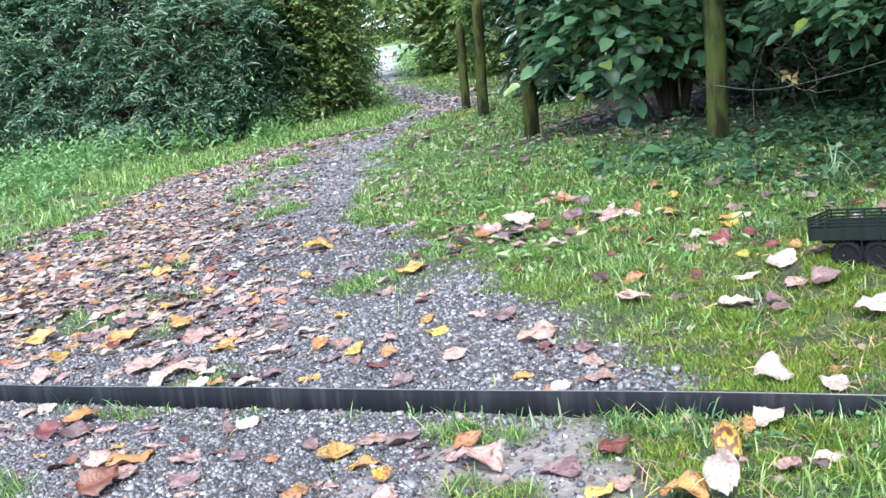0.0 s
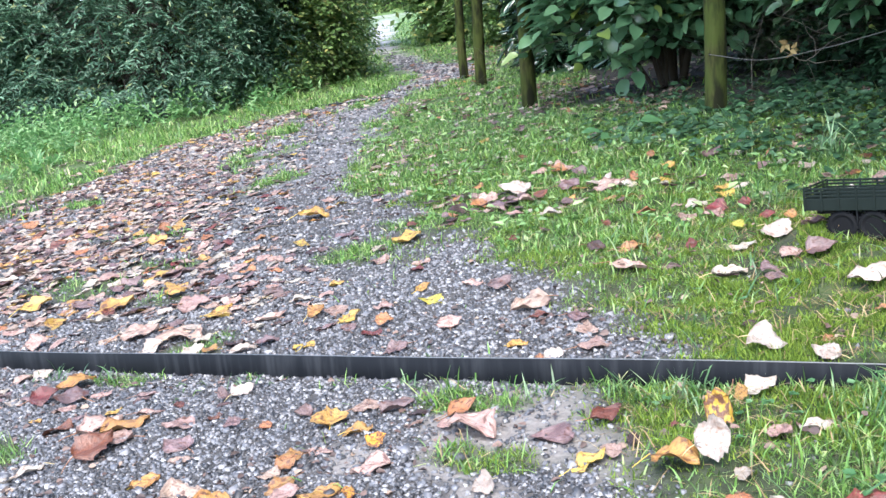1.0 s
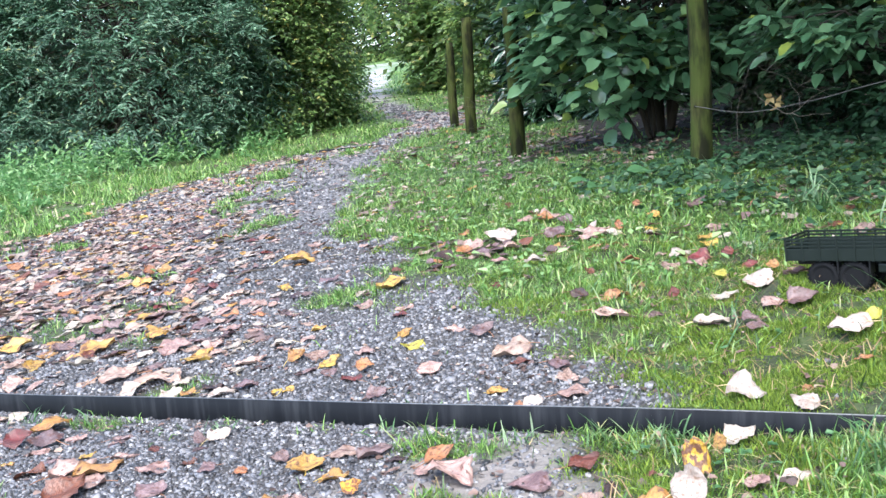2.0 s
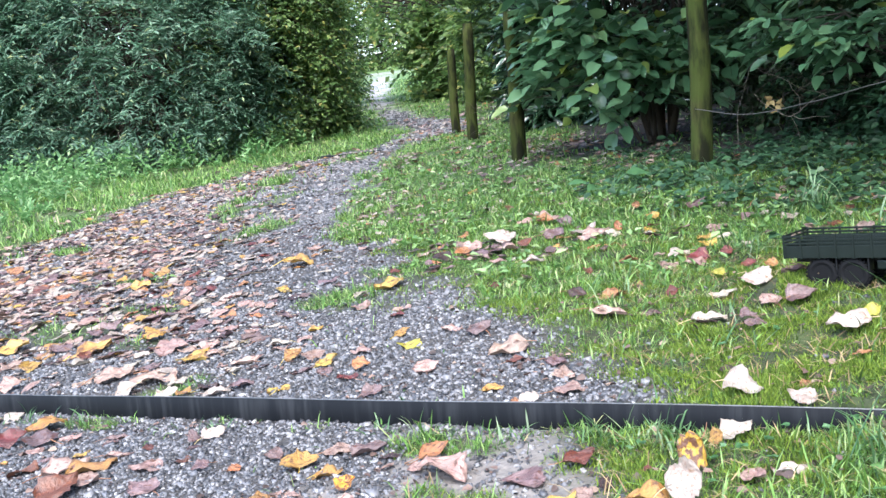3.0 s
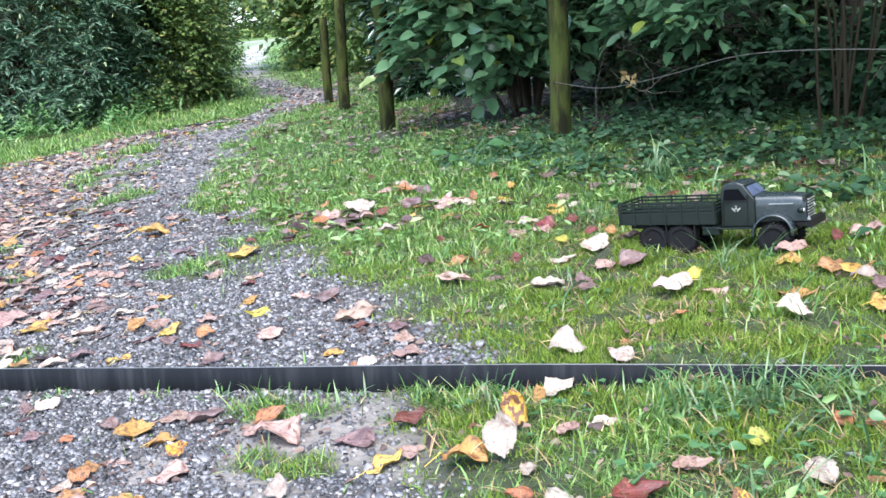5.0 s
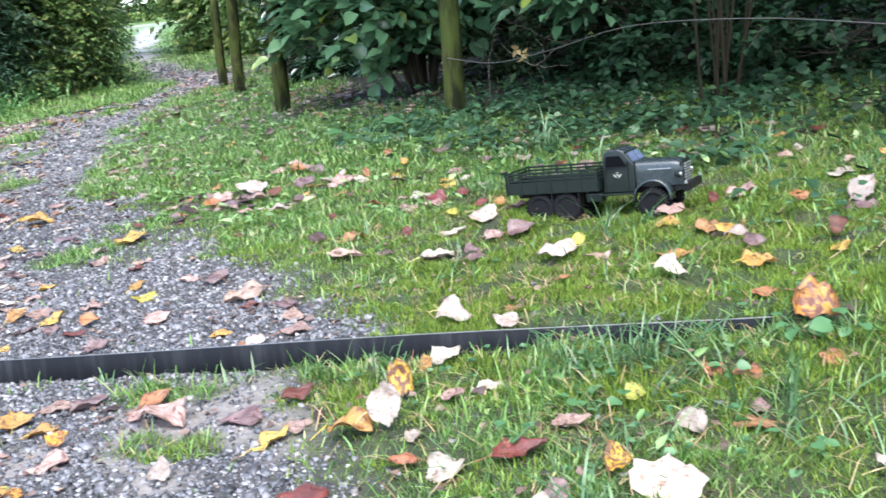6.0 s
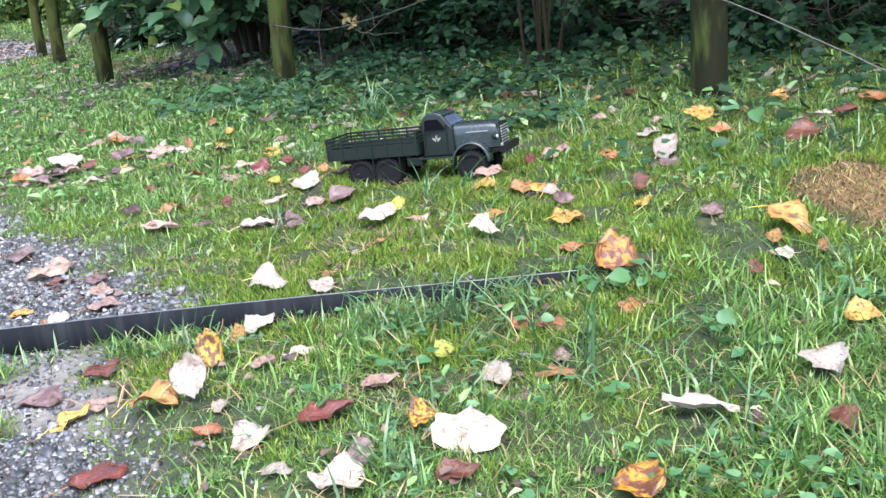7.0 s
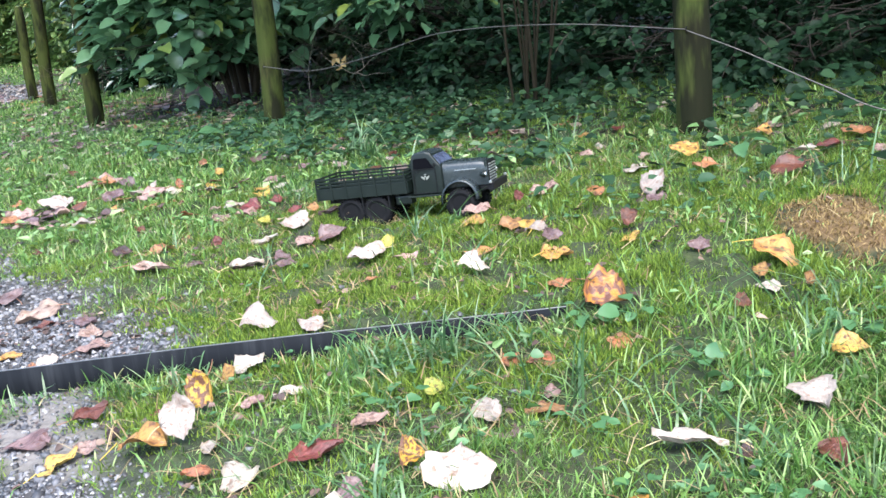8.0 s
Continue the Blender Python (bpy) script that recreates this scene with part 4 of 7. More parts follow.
def arching(heap, x, y, z, length, width, lean, bend):
    """Long blades in four stations that rise, arch over and taper to a point."""
    n = len(x)
    az = rng.uniform(0, 2 * np.pi, n)
    dx, dy = np.cos(az), np.sin(az)
    face = az + np.pi / 2 + rng.normal(0, 0.4, n)
    w = np.stack([np.cos(face), np.sin(face), 0 * face], -1) * (width / 2)[:, None]
    pts, p, a = [], np.stack([x, y, z], -1), lean
    for k in range(4):
        pts.append(p)
        p = p + np.stack([dx * np.sin(a), dy * np.sin(a), np.cos(a)], -1) * (length / 3)[:, None]
        a = a + bend
    V = np.stack([pts[0] - w, pts[0] + w, pts[1] - w, pts[1] + w, pts[2] - 0.8 * w, pts[2] + 0.8 * w, pts[3]], 1)
    T = np.array([[0, 1, 3], [0, 3, 2], [2, 3, 5], [2, 5, 4], [4, 5, 6]])
    heap.add(V, (T[None] + 7 * np.arange(n)[:, None, None]).reshape(-1, 3))


def in_dry(x, y, grow=1.0):
    """True on the patch of dead moss."""
    return np.hypot((x - 0.58) / (0.10 * grow), (y - 1.48) / (0.155 * grow)) < 1


def build_grass():
    heap = Heap()
    for x0, x1, y0, y1, density, lo, hi, w in (
        (-2.2, 1.2, 0.55, 1.25, 21000, 0.010, 0.040, 0.0024),
        (-2.6, 1.6, 1.25, 2.6, 15000, 0.010, 0.042, 0.0026),
        (-3.8, 2.2, 2.6, 4.6, 9000, 0.015, 0.055, 0.0038),
        (-5.0, 0.0, 4.6, 7.8, 3000, 0.03, 0.07, 0.007),
        (-9.5, -3.6, 1.5, 8.4, 2200, 0.03, 0.09, 0.0065),
        (-14, -3.2, 7.6, 22, 420, 0.03, 0.08, 0.016),
        (-5.0, -3.2, 3.3, 6.2, 3000, 0.025, 0.07, 0.006),
        (-9.0, -4.3, 1.2, 7.0, 700, 0.06, 0.15, 0.008),
        (-1.2, 3.0, -2.2, 0.55, 2200, 0.03, 0.07, 0.005),
        (1.2, 3.0, 0.55, 2.6, 3500, 0.02, 0.06, 0.004),
    ):
        x, y = scatter(x0, x1, y0, y1, density)
        g = gravel(x, y)
        clump = vnoise(x, y, 0.13, 3) * 0.6 + vnoise(x, y, 0.4, 4) * 0.6
        want = (1 - g) ** 2 * (1 - 0.8 * beside(x, y)) * (1 - 0.88 * moss_patch(x, y)) * np.clip(clump * 2.6 - 0.9, 0.04, 1) * (1 - 0.95 * mossy(x, y)) * (1 - 0.9 * shade_soil(x, y))
        want = want + 0.02 * g * smooth(clump, 0.7, 0.9) + 0.5 * smooth(-np.abs(y - STRIP_Y + 0.03), -0.05, -0.01) * (vnoise(x, y, 0.09, 1) > 0.55) * (x > -1.6) * (y < STRIP_Y)
        keep = (rng.random(len(x)) < want) & ~(in_dry(x, y) & (rng.random(len(x)) < 0.8)) & (np.abs(y - STRIP_Y) > 0.005) & ~under_leaf(x, y)
        x, y, c = x[keep], y[keep], clump[keep]
        n = len(x)
        length = lo + (hi - lo) * rng.random(n) ** 1.6 * (0.5 + 0.8 * c)
        length = np.where(pressed(x, y, True), np.minimum(length, 0.014), length)
        lean = np.clip(rng.normal(0.70, 0.25, n), 0, 0.97)
        blades(heap, x, y, height(x, y) - 0.002, length, w * rng.uniform(0.6, 1.4, n), lean, rng.uniform(0, 0.45, n))
    # a tangle of bent blades close to the ground
    for x0, x1, y0, y1, density, lo, hi, w in ((-2.9, -1.3, 0.75, 2.5, 12000, 0.015, 0.045, 0.0024), (-1.3, 1.2, 0.58, 1.24, 24000, 0.018, 0.055, 0.0022), (0.0, 1.0, 0.6, 1.5, 22000, 0.015, 0.05, 0.0018), (-1.5, 1.4, 1.26, 2.6, 13000, 0.015, 0.05, 0.0026), (-3.2, 1.5, 2.6, 4.2, 7000, 0.025, 0.06, 0.004)):
        x, y = scatter(x0, x1, y0, y1, density)
        clump = vnoise(x + 2, y + 6, 0.10, 1) * 0.5 + vnoise(x, y, 0.27, 4) * 0.6
        keep = (rng.random(len(x)) < (1 - gravel(x, y)) ** 2 * np.clip(clump * 2.4 - 0.6, 0.04, 1) * (1 - 0.88 * mossy(x, y)) * (1 - 0.86 * moss_patch(x, y)) * (1 - 0.8 * beside(x, y)) * (1 - 0.85 * shade_soil(x, y))) & ~in_dry(x, y) & ~under_leaf(x, y)
        x, y, c = x[keep], y[keep], clump[keep]
        n = len(x)
        length = (lo + (hi - lo) * rng.random(n) ** 1.3) * (0.6 + 0.6 * c)
        length = np.where(pressed(x, y, True) & (rng.random(n) < 0.85), np.minimum(length, 0.016), length)
        arching(heap, x, y, height(x, y) - 0.002, length, w * rng.uniform(0.5, 1.5, n), np.abs(rng.normal(0.75, 0.4, n)), rng.uniform(0.0, 0.5, n))
    # fine short turf between the blades
    for x0, x1, y0, y1, density, size in ((-1.6, 1.2, 0.6, 1.25, 95000, 0.017), (-1.6, 1.3, 1.25, 2.5, 42000, 0.016), (-3.0, 1.5, 2.5, 4.0, 14000, 0.024)):
        x, y = scatter(x0, x1, y0, y1, density)
        keep = ~in_dry(x, y, 1.06) & (rng.random(len(x)) < (1 - gravel(x, y)) ** 2 * (1 - 0.93 * mossy(x, y)) * (1 - 0.8 * moss_patch(x, y)) * np.clip(vnoise(x + 5, y, 0.07, 3) * 1.8 - 0.3, 0.03, 1)) & (np.abs(y - STRIP_Y) > 0.005) & ~under_leaf(x, y)
        x, y = x[keep], y[keep]
        n = len(x)
        needles(heap, x, y, height(x, y) - 0.002, size * rng.uniform(0.5, 1.6, n), size * rng.uniform(0.07, 0.13, n), np.clip(rng.normal(0.72, 0.22, n), 0, 0.97))
    tagged(new("grass", heap.mesh("grass", MAT["grass"])), "damp green grass of uneven length on the verges", "grass", kind="stuff")
    # tufts of long arching blades, the sky's bluish sheen put into their colour
    heap = Heap()
    tufts = [(0.16, 1.02, 46, 0.10), (-0.02, 1.16, 60, 0.11), (0.06, 1.17, 50, 0.11), (-0.1, 1.13, 50, 0.10), (0.44, 1.05, 34, 0.10), (0.42, 1.2, 20, 0.10), (0.02, 1.47, 26, 0.10), (-0.12, 1.73, 30, 0.12), (-0.02, 1.76, 22, 0.12), (0.22, 1.27, 18, 0.12), (0.52, 1.2, 24, 0.12), (0.66, 1.72, 26, 0.12)]
    tufts += [(-0.45, 1.22, 50, 0.06), (-0.36, 1.225, 60, 0.07), (-0.62, 1.22, 26, 0.05), (-0.85, 1.225, 20, 0.04), (-1.2, 1.22, 24, 0.04), (-1.75, 1.2, 44, 0.055), (-1.6, 1.21, 30, 0.045), (0.2, 2.5, 50, 0.15), (-0.35, 2.6, 80, 0.16), (-1.1, 3.25, 60, 0.14), (-0.7, 3.2, 50, 0.14), (-1.9, 4.2, 60, 0.14), (-0.2, 2.3, 50, 0.1), (0.3, 0.84, 60, 0.10), (-0.05, 0.8, 50, 0.08)]
    for k in range(150):
        tx, ty = float(rng.uniform(-0.7, 1.1)), float(rng.uniform(0.62, 3.2))
        if gravel(tx, ty) < 0.25 and not (1.3 < ty < 1.9 and rng.random() < 0.75) and abs(ty - STRIP_Y) > 0.04 and not in_dry(tx, ty, 1.2) and fence_side(tx, ty) < 0.1:
            tufts.append((tx, ty, int(rng.integers(8, 24)), float(rng.uniform(0.045, 0.095))))
    for tx, ty, n, tall in tufts:
        x, y = tx + rng.normal(0, 0.028, n), ty + rng.normal(0, 0.022, n)
        keep = (np.abs(y - STRIP_Y) > 0.005) & ~under_leaf(x, y)
        x, y = x[keep], y[keep]
        n = len(x)
        length = tall * rng.uniform(0.4, 1.15, n) * np.where(pressed(x, y, True), 0.45, 1)
        arching(heap, x, y, height(x, y) - 0.002, length, rng.uniform(0.0016, 0.0038, n) * (1 + 0.3 * (ty > 2)), np.clip(rng.normal(0.8, 0.35, n), 0.05, 1.35), rng.uniform(0.05, 0.6, n))
    tagged(new("long_grass", heap.mesh("long_grass", MAT["long_grass"])), "arching tufts of long bluish green grass blades", "grass", kind="stuff")
    # dead straw lying between the blades
    straw = Heap()
    x, y = scatter(-1.0, 1.3, 0.55, 2.6, 2600)
    keep = rng.random(len(x)) < (1 - gravel(x, y)) * np.clip(vnoise(x, y, 0.2, 6) * 1.5 - 0.3, 0.05, 1) * (np.abs(y - STRIP_Y) > 0.02) * ~under_leaf(x, y)
    x, y = x[keep], y[keep]
    n = len(x)
    blades(straw, x, y, height(x, y) + rng.uniform(0.002, 0.012, n), rng.uniform(0.02, 0.06, n), rng.uniform(0.001, 0.0022, n), rng.uniform(0.85, 0.97, n), rng.uniform(-0.2, 0.1, n))
    tagged(new("straw", straw.mesh("straw", MAT["straw"])), "dead straw-coloured grass stalks in the turf", "dead grass", kind="stuff")


build_grass()


def build_moss():
    heap = Heap()
    for x0, x1, y0, y1, density, size in ((-1.0, 1.3, 0.6, 1.25, 90000, 0.0075), (-1.3, 1.3, 1.25, 2.4, 170000, 0.008), (-0.5, 1.2, 1.05, 2.1, 60000, 0.010), (-2.6, 1.4, 2.4, 3.6, 30000, 0.012)):
        x, y = scatter(x0, x1, y0, y1, density)
        want = (1 - gravel(x, y)) * (0.5 + 0.5 * np.maximum(mossy(x, y), moss_patch(x, y))) * np.clip(vnoise(x, y, 0.05, 6) * 2.0 - 0.25, 0.02, 1)
        dry = np.hypot((x - 0.58) / 0.10, (y - 1.48) / 0.155) < 0.9
        keep = (rng.random(len(x)) < want) & ~dry & (np.abs(y - STRIP_Y) > 0.005)
        x, y = x[keep], y[keep]
        n = len(x)
        needles(heap, x, y, height(x, y) - 0.003, size * rng.uniform(0.7, 2.0, n) * (0.5 + vnoise(x, y, 0.05, 6)), size * rng.uniform(0.25, 0.5, n), np.clip(rng.normal(0.6, 0.25, n), 0, 0.95))
    tagged(new("moss", heap.mesh("moss", MAT["moss"])), "yellow-green moss carpet between the grass", "moss", kind="stuff")
    heap = Heap()
    x, y = scatter(0.44, 0.73, 1.27, 1.69, 42000)
    inside = np.hypot((x - 0.58) / 0.10, (y - 1.48) / 0.155) + (vnoise(x, y, 0.06, 2) - 0.5) * 0.5 < 1
    x, y = x[inside], y[inside]
    n = len(x)
    blades(heap, x, y, height(x, y) - 0.001, rng.uniform(0.008, 0.02, n), rng.uniform(0.0012, 0.0025, n), np.clip(rng.normal(0.7, 0.2, n), 0, 0.95), rng.uniform(0, 0.3, n))
    tagged(new("dry_moss", heap.mesh("dry_moss", MAT["drymoss"])), "patch of dead rusty brown moss in the turf", "moss", kind="stuff")


build_moss()


# ---- leaves as heaps of folded blades ----
LEAF_PLAN = np.array([[0, 0], [0.33, 0], [0.68, 0], [1, 0], [0.08, -0.27], [0.32, -0.46], [0.60, -0.41], [0.84, -0.20], [0.08, 0.27], [0.32, 0.46], [0.60, 0.41], [0.84, 0.20]], float)
LEAF_FACES = np.array([[0, 4, 1], [4, 5, 1], [5, 6, 1], [6, 2, 1], [6, 7, 2], [7, 3, 2], [8, 0, 1], [9, 8, 1], [10, 9, 1], [10, 1, 2], [11, 10, 2], [11, 2, 3]])
MID_PLAN = np.array([[0, 0], [0.28, -0.44], [0.72, -0.32], [1, 0], [0.72, 0.32], [0.28, 0.44]], float)
MID_FACES = np.array([[0, 1, 2], [0, 2, 3], [0, 3, 4], [0, 4, 5]])
SLIM_PLAN = np.array([[0, 0], [0.45, -0.5], [1, 0], [0.45, 0.5]], float)
SLIM_FACES = np.array([[0, 1, 2], [0, 2, 3]])


def leaf_heap(heap, at, ahead, up, length, ratio=0.7, fold=0.12, slim=False):
    """Leaves at points, growing ahead, their faces turned up."""
    plan, faces = {True: (SLIM_PLAN, SLIM_FACES), False: (LEAF_PLAN, LEAF_FACES), "mid": (MID_PLAN, MID_FACES)}[slim]
    ahead = unit(ahead)
    side = unit(np.cross(up, ahead))
    top = np.cross(ahead, side)
    n = len(at)
    L = np.asarray(length)[:, None, None] * np.ones((n, 1, 1))
    lift = np.abs(plan[:, 1]) * fold * 2 - 0.25 * plan[:, 0] ** 2 * rng.uniform(0, 1, (n, 1)) + 0.05 * np.sin(plan[:, 0] * 8 + plan[:, 1] * 5 + rng.uniform(0, 6, (n, 1))) * (np.abs(plan[:, 1]) > 0.1)
    V = at[:, None] + L * (plan[None, :, 0:1] * ahead[:, None] + plan[None, :, 1:2] * ratio * side[:, None] + lift[..., None] * top[:, None])
    heap.add(V, (faces[None] + len(plan) * np.arange(n)[:, None, None]).reshape(-1, 3))


def ball(n):
    return unit(rng.normal(0, 1, (n, 3)))


def sprays(heap, at, out, reach, pairs, length, ratio, droop=0.25, slim=False, twigs=None, face=0.3):
    """Twigs with leaves in pairs along them."""
    n = len(at)
    out = unit(out)
    side = unit(np.cross(out, ball(n) * 0.5 + [0, 0, 1.0]))
    for k in range(pairs + 1):
        f = (k + 1) / (pairs + 1)
        p = at + out * (reach * f)[:, None] - np.array([0, 0, 1.0]) * (droop * reach * f * f)[:, None]
        for s in (-1, 1) if k < pairs else (0,):
            d = out * (0.6 if s else 1) + side * s * 0.9 - np.array([0, 0, droop * f]) + rng.normal(0, 0.18, (n, 3))
            up = np.array([0, 0, 1.0]) + rng.normal(0, 0.35, (n, 3)) + face * out
            leaf_heap(heap, p, d, up, length * rng.uniform(0.7, 1.2, n), ratio, 0.12, slim)
    if twigs is not None:
        for i in range(0, n, 5):
            t = np.linspace(0, 1, 3)[:, None]
            pts = at[i] + out[i] * reach[i] * t - np.array([0, 0, 1.0]) * droop * reach[i] * t * t
            twigs.add(*tube_arrays(pts, np.linspace(0.004, 0.0015, 3), 3))


def shrub(name, foot, middle, radii, clumps, per, reach, pairs, length, ratio, leaf_mat, label, category="shrub", stems=5, droop=0.25, slim=False, spread=0.3, stem_r=0.02, facing=None, face=0.75, shell=0.62, flat=1.0):
    """A shrub or tree: bent tapering stems that fork to clumps of leafy sprays, with gaps between."""
    foot, middle, radii = np.array(foot, float), np.array(middle, float), np.array(radii, float)
    foot[2] = float(height(foot[0], foot[1]))
    thing = empty(name, pose(*foot))
    d = ball(clumps)
    if facing is not None:
        f = unit(np.array(facing, float))
        back = d @ f < -0.2
        d[back] = d[back] - 1.5 * (d[back] @ f)[:, None] * f
        d = unit(d)
    centres = middle + d * radii * (shell + (1 - shell) * rng.random((clumps, 1)) ** 0.5)
    centres[:, 2] = np.maximum(centres[:, 2], height(centres[:, 0], centres[:, 1]) + 0.08)
    wood, leaves = Heap(), Heap()
    for s in range(stems):
        a = rng.uniform(0, 6.28)
        top = middle + np.array([math.cos(a) * radii[0] * 0.4, math.sin(a) * radii[1] * 0.4, radii[2] * 0.5])
        t = np.linspace(0, 1, 8)[:, None]
        bend = rng.normal(0, 0.12, 3) * radii
        start = foot + np.array([math.cos(a), math.sin(a), 0]) * stem_r * 2 - [0, 0, 0.05]
        pts = start + (top - start) * t + bend * np.sin(t * np.pi)
        wood.add(*tube_arrays(pts, stem_r * (1.1 - 0.75 * t[:, 0]), 7))
        near = centres[s::stems]
        for c in near:
            b = pts[rng.integers(2, 8)]
            u = np.linspace(0, 1, 5)[:, None]
            limb = b + (c - b) * u + rng.normal(0, 0.06, 3) * np.linalg.norm(c - b) * np.sin(u * np.pi)
            wood.add(*tube_arrays(limb, stem_r * np.linspace(0.4, 0.1, 5), 4))
    n = clumps * per
    c = np.repeat(centres, per, 0)
    out = unit(unit((c - middle) / radii) * 0.8 + ball(n) * 0.8 + [0, 0, 0.1])
    out = unit(out * [1, 1, flat])
    at = c + ball(n) * rng.random((n, 1)) * spread
    at[:, 2] = np.maximum(at[:, 2], height(at[:, 0], at[:, 1], False) + 0.05)
    sprays(leaves, at, out, reach * rng.uniform(0.6, 1.2, n), pairs, length, ratio, droop, slim, wood if category == "shrub" else None, face)
    for h, nm, mt in ((wood, "trunk", MAT["bark"]), (leaves, "crown", leaf_mat)):
        me = h.mesh(nm, mt, True)
        ob = part(nm, me, mt, thing)
        ob.matrix_parent_inverse = thing.matrix_world.inverted()
    return tagged(thing, label, category)


# ---- shrubs and trees round the path ----
# left of the path
shrub("shrub", (-7.4, 7.2, 0), (-7.2, 6.75, 1.0), (1.35, 1.1, 1.35), 150, 30, 0.34, 6, 0.068, 0.27, MAT["elder"], "dense shrub with bluish green feathery leaves beside the path", stems=8, spread=0.24, droop=0.22, slim=True, facing=(0.6, -0.8, 0.1))
shrub("shrub", (-9.6, 6.5, 0), (-9.5, 6.1, 1.1), (1.6, 1.3, 1.5), 120, 26, 0.34, 6, 0.072, 0.27, MAT["elder"], "dense shrub with bluish green feathery leaves beside the path", stems=7, spread=0.24, droop=0.22, slim=True, facing=(0.6, -0.8, 0.1))
shrub("shrub", (-6.6, 8.2, 0), (-6.42, 7.85, 1.25), (0.72, 0.75, 1.3), 120, 34, 0.32, 3, 0.052, 0.62, MAT["maple"], "tall hedge shrub with yellowing green leaves beside the path", stems=7, slim=True, spread=0.36, facing=(0.7, -0.7, 0.1))
shrub("shrub", (-9.3, 10.8, 0), (-9.2, 10.6, 1.5), (1.0, 1.2, 1.4), 90, 18, 0.36, 3, 0.10, 0.62, MAT["maple"], "tall hedge shrub with yellowing green leaves beside the path", stems=6, slim=True, spread=0.35)
shrub("shrub", (-9.2, 8.6, 0), (-9.0, 8.4, 1.6), (2.3, 0.8, 1.9), 200, 20, 0.34, 3, 0.11, 0.5, MAT["under"], "dark shrub standing behind the feathery ones", stems=7, slim=True, spread=0.35)
shrub("shrub", (-7.7, 8.3, 0), (-7.7, 8.1, 1.2), (1.1, 0.5, 1.5), 130, 20, 0.34, 3, 0.10, 0.5, MAT["under"], "dark shrub standing behind the feathery ones", stems=7, slim=True, spread=0.35)
shrub("shrub", (-11.5, 7.6, 0), (-11.3, 7.3, 1.4), (1.5, 0.7, 1.8), 130, 20, 0.34, 3, 0.11, 0.5, MAT["under"], "dark shrub standing behind the feathery ones", stems=7, slim=True, spread=0.35)
# right of the path, along the fence
shrub("shrub", (-2.4, 7.8, 0), (-2.5, 7.5, 1.0), (0.75, 0.6, 1.05), 80, 16, 0.24, 4, 0.15, 0.32, MAT["laurel"], "laurel shrub with dark glossy leaves behind the fence", stems=6, spread=0.25, slim="mid", facing=(0, -1, 0.1))
shrub("shrub", (-1.5, 5.3, 0), (-1.42, 5.0, 1.2), (0.62, 0.5, 0.68), 50, 9, 0.26, 2, 0.10, 0.78, MAT["hazel"], "broad-leaved green shrub leaning over the fence", stems=6, spread=0.17, droop=0.16, face=0.05, facing=(-0.2, -1, 0.1), flat=0.25)
shrub("shrub", (0.1, 4.7, 0), (-0.34, 4.0, 0.71), (0.32, 0.18, 0.09), 12, 5, 0.18, 2, 0.08, 0.62, MAT["hazel"], "thin shrub with light green leaves hanging into the clearing", stems=2, spread=0.1, droop=0.25, face=0.1, stem_r=0.012, flat=0.3)
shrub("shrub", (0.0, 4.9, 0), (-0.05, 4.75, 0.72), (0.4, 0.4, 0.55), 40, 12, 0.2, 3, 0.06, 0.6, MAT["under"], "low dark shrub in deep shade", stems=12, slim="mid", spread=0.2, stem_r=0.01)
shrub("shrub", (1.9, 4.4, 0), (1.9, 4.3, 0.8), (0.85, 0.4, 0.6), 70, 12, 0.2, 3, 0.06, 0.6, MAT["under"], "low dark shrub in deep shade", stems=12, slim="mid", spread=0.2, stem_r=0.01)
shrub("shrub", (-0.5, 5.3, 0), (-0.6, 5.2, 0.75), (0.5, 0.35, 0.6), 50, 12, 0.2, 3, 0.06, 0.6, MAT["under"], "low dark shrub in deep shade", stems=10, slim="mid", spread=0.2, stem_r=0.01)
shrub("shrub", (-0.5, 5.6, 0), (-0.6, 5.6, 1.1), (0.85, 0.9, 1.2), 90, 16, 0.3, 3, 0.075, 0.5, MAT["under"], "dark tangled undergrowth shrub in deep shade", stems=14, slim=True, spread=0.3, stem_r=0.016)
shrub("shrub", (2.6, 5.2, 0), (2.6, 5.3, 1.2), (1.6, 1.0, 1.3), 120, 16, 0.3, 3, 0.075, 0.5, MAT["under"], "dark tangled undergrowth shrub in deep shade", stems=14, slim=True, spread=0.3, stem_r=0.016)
shrub("shrub", (-2.6, 9.2, 0), (-2.6, 9.4, 1.6), (1.9, 1.2, 1.8), 120, 16, 0.34, 3, 0.11, 0.5, MAT["under"], "dark evergreen shrub in the wood", stems=8, slim=True, spread=0.35, stem_r=0.025)
shrub("shrub", (-0.9, 8.4, 0), (-0.9, 8.4, 1.8), (1.3, 1.2, 2.0), 90, 16, 0.34, 3, 0.12, 0.5, MAT["under"], "dark evergreen shrub in the wood", stems=8, slim=True, spread=0.35, stem_r=0.025)
shrub("shrub", (5.0, 7.0, 0), (5.0, 7.0, 1.8), (2.2, 1.4, 2.0), 110, 16, 0.34, 3, 0.12, 0.5, MAT["under"], "dark evergreen shrub in the wood", stems=8, slim=True, spread=0.35, stem_r=0.025)
shrub("shrub", (-6.6, 13.6, 0), (-6.75, 13.4, 1.2), (0.85, 1.2, 1.0), 110, 18, 0.3, 3, 0.11, 0.62, MAT["maple"], "yellowing hedge shrub along the far bend", stems=6, slim=True, spread=0.4)
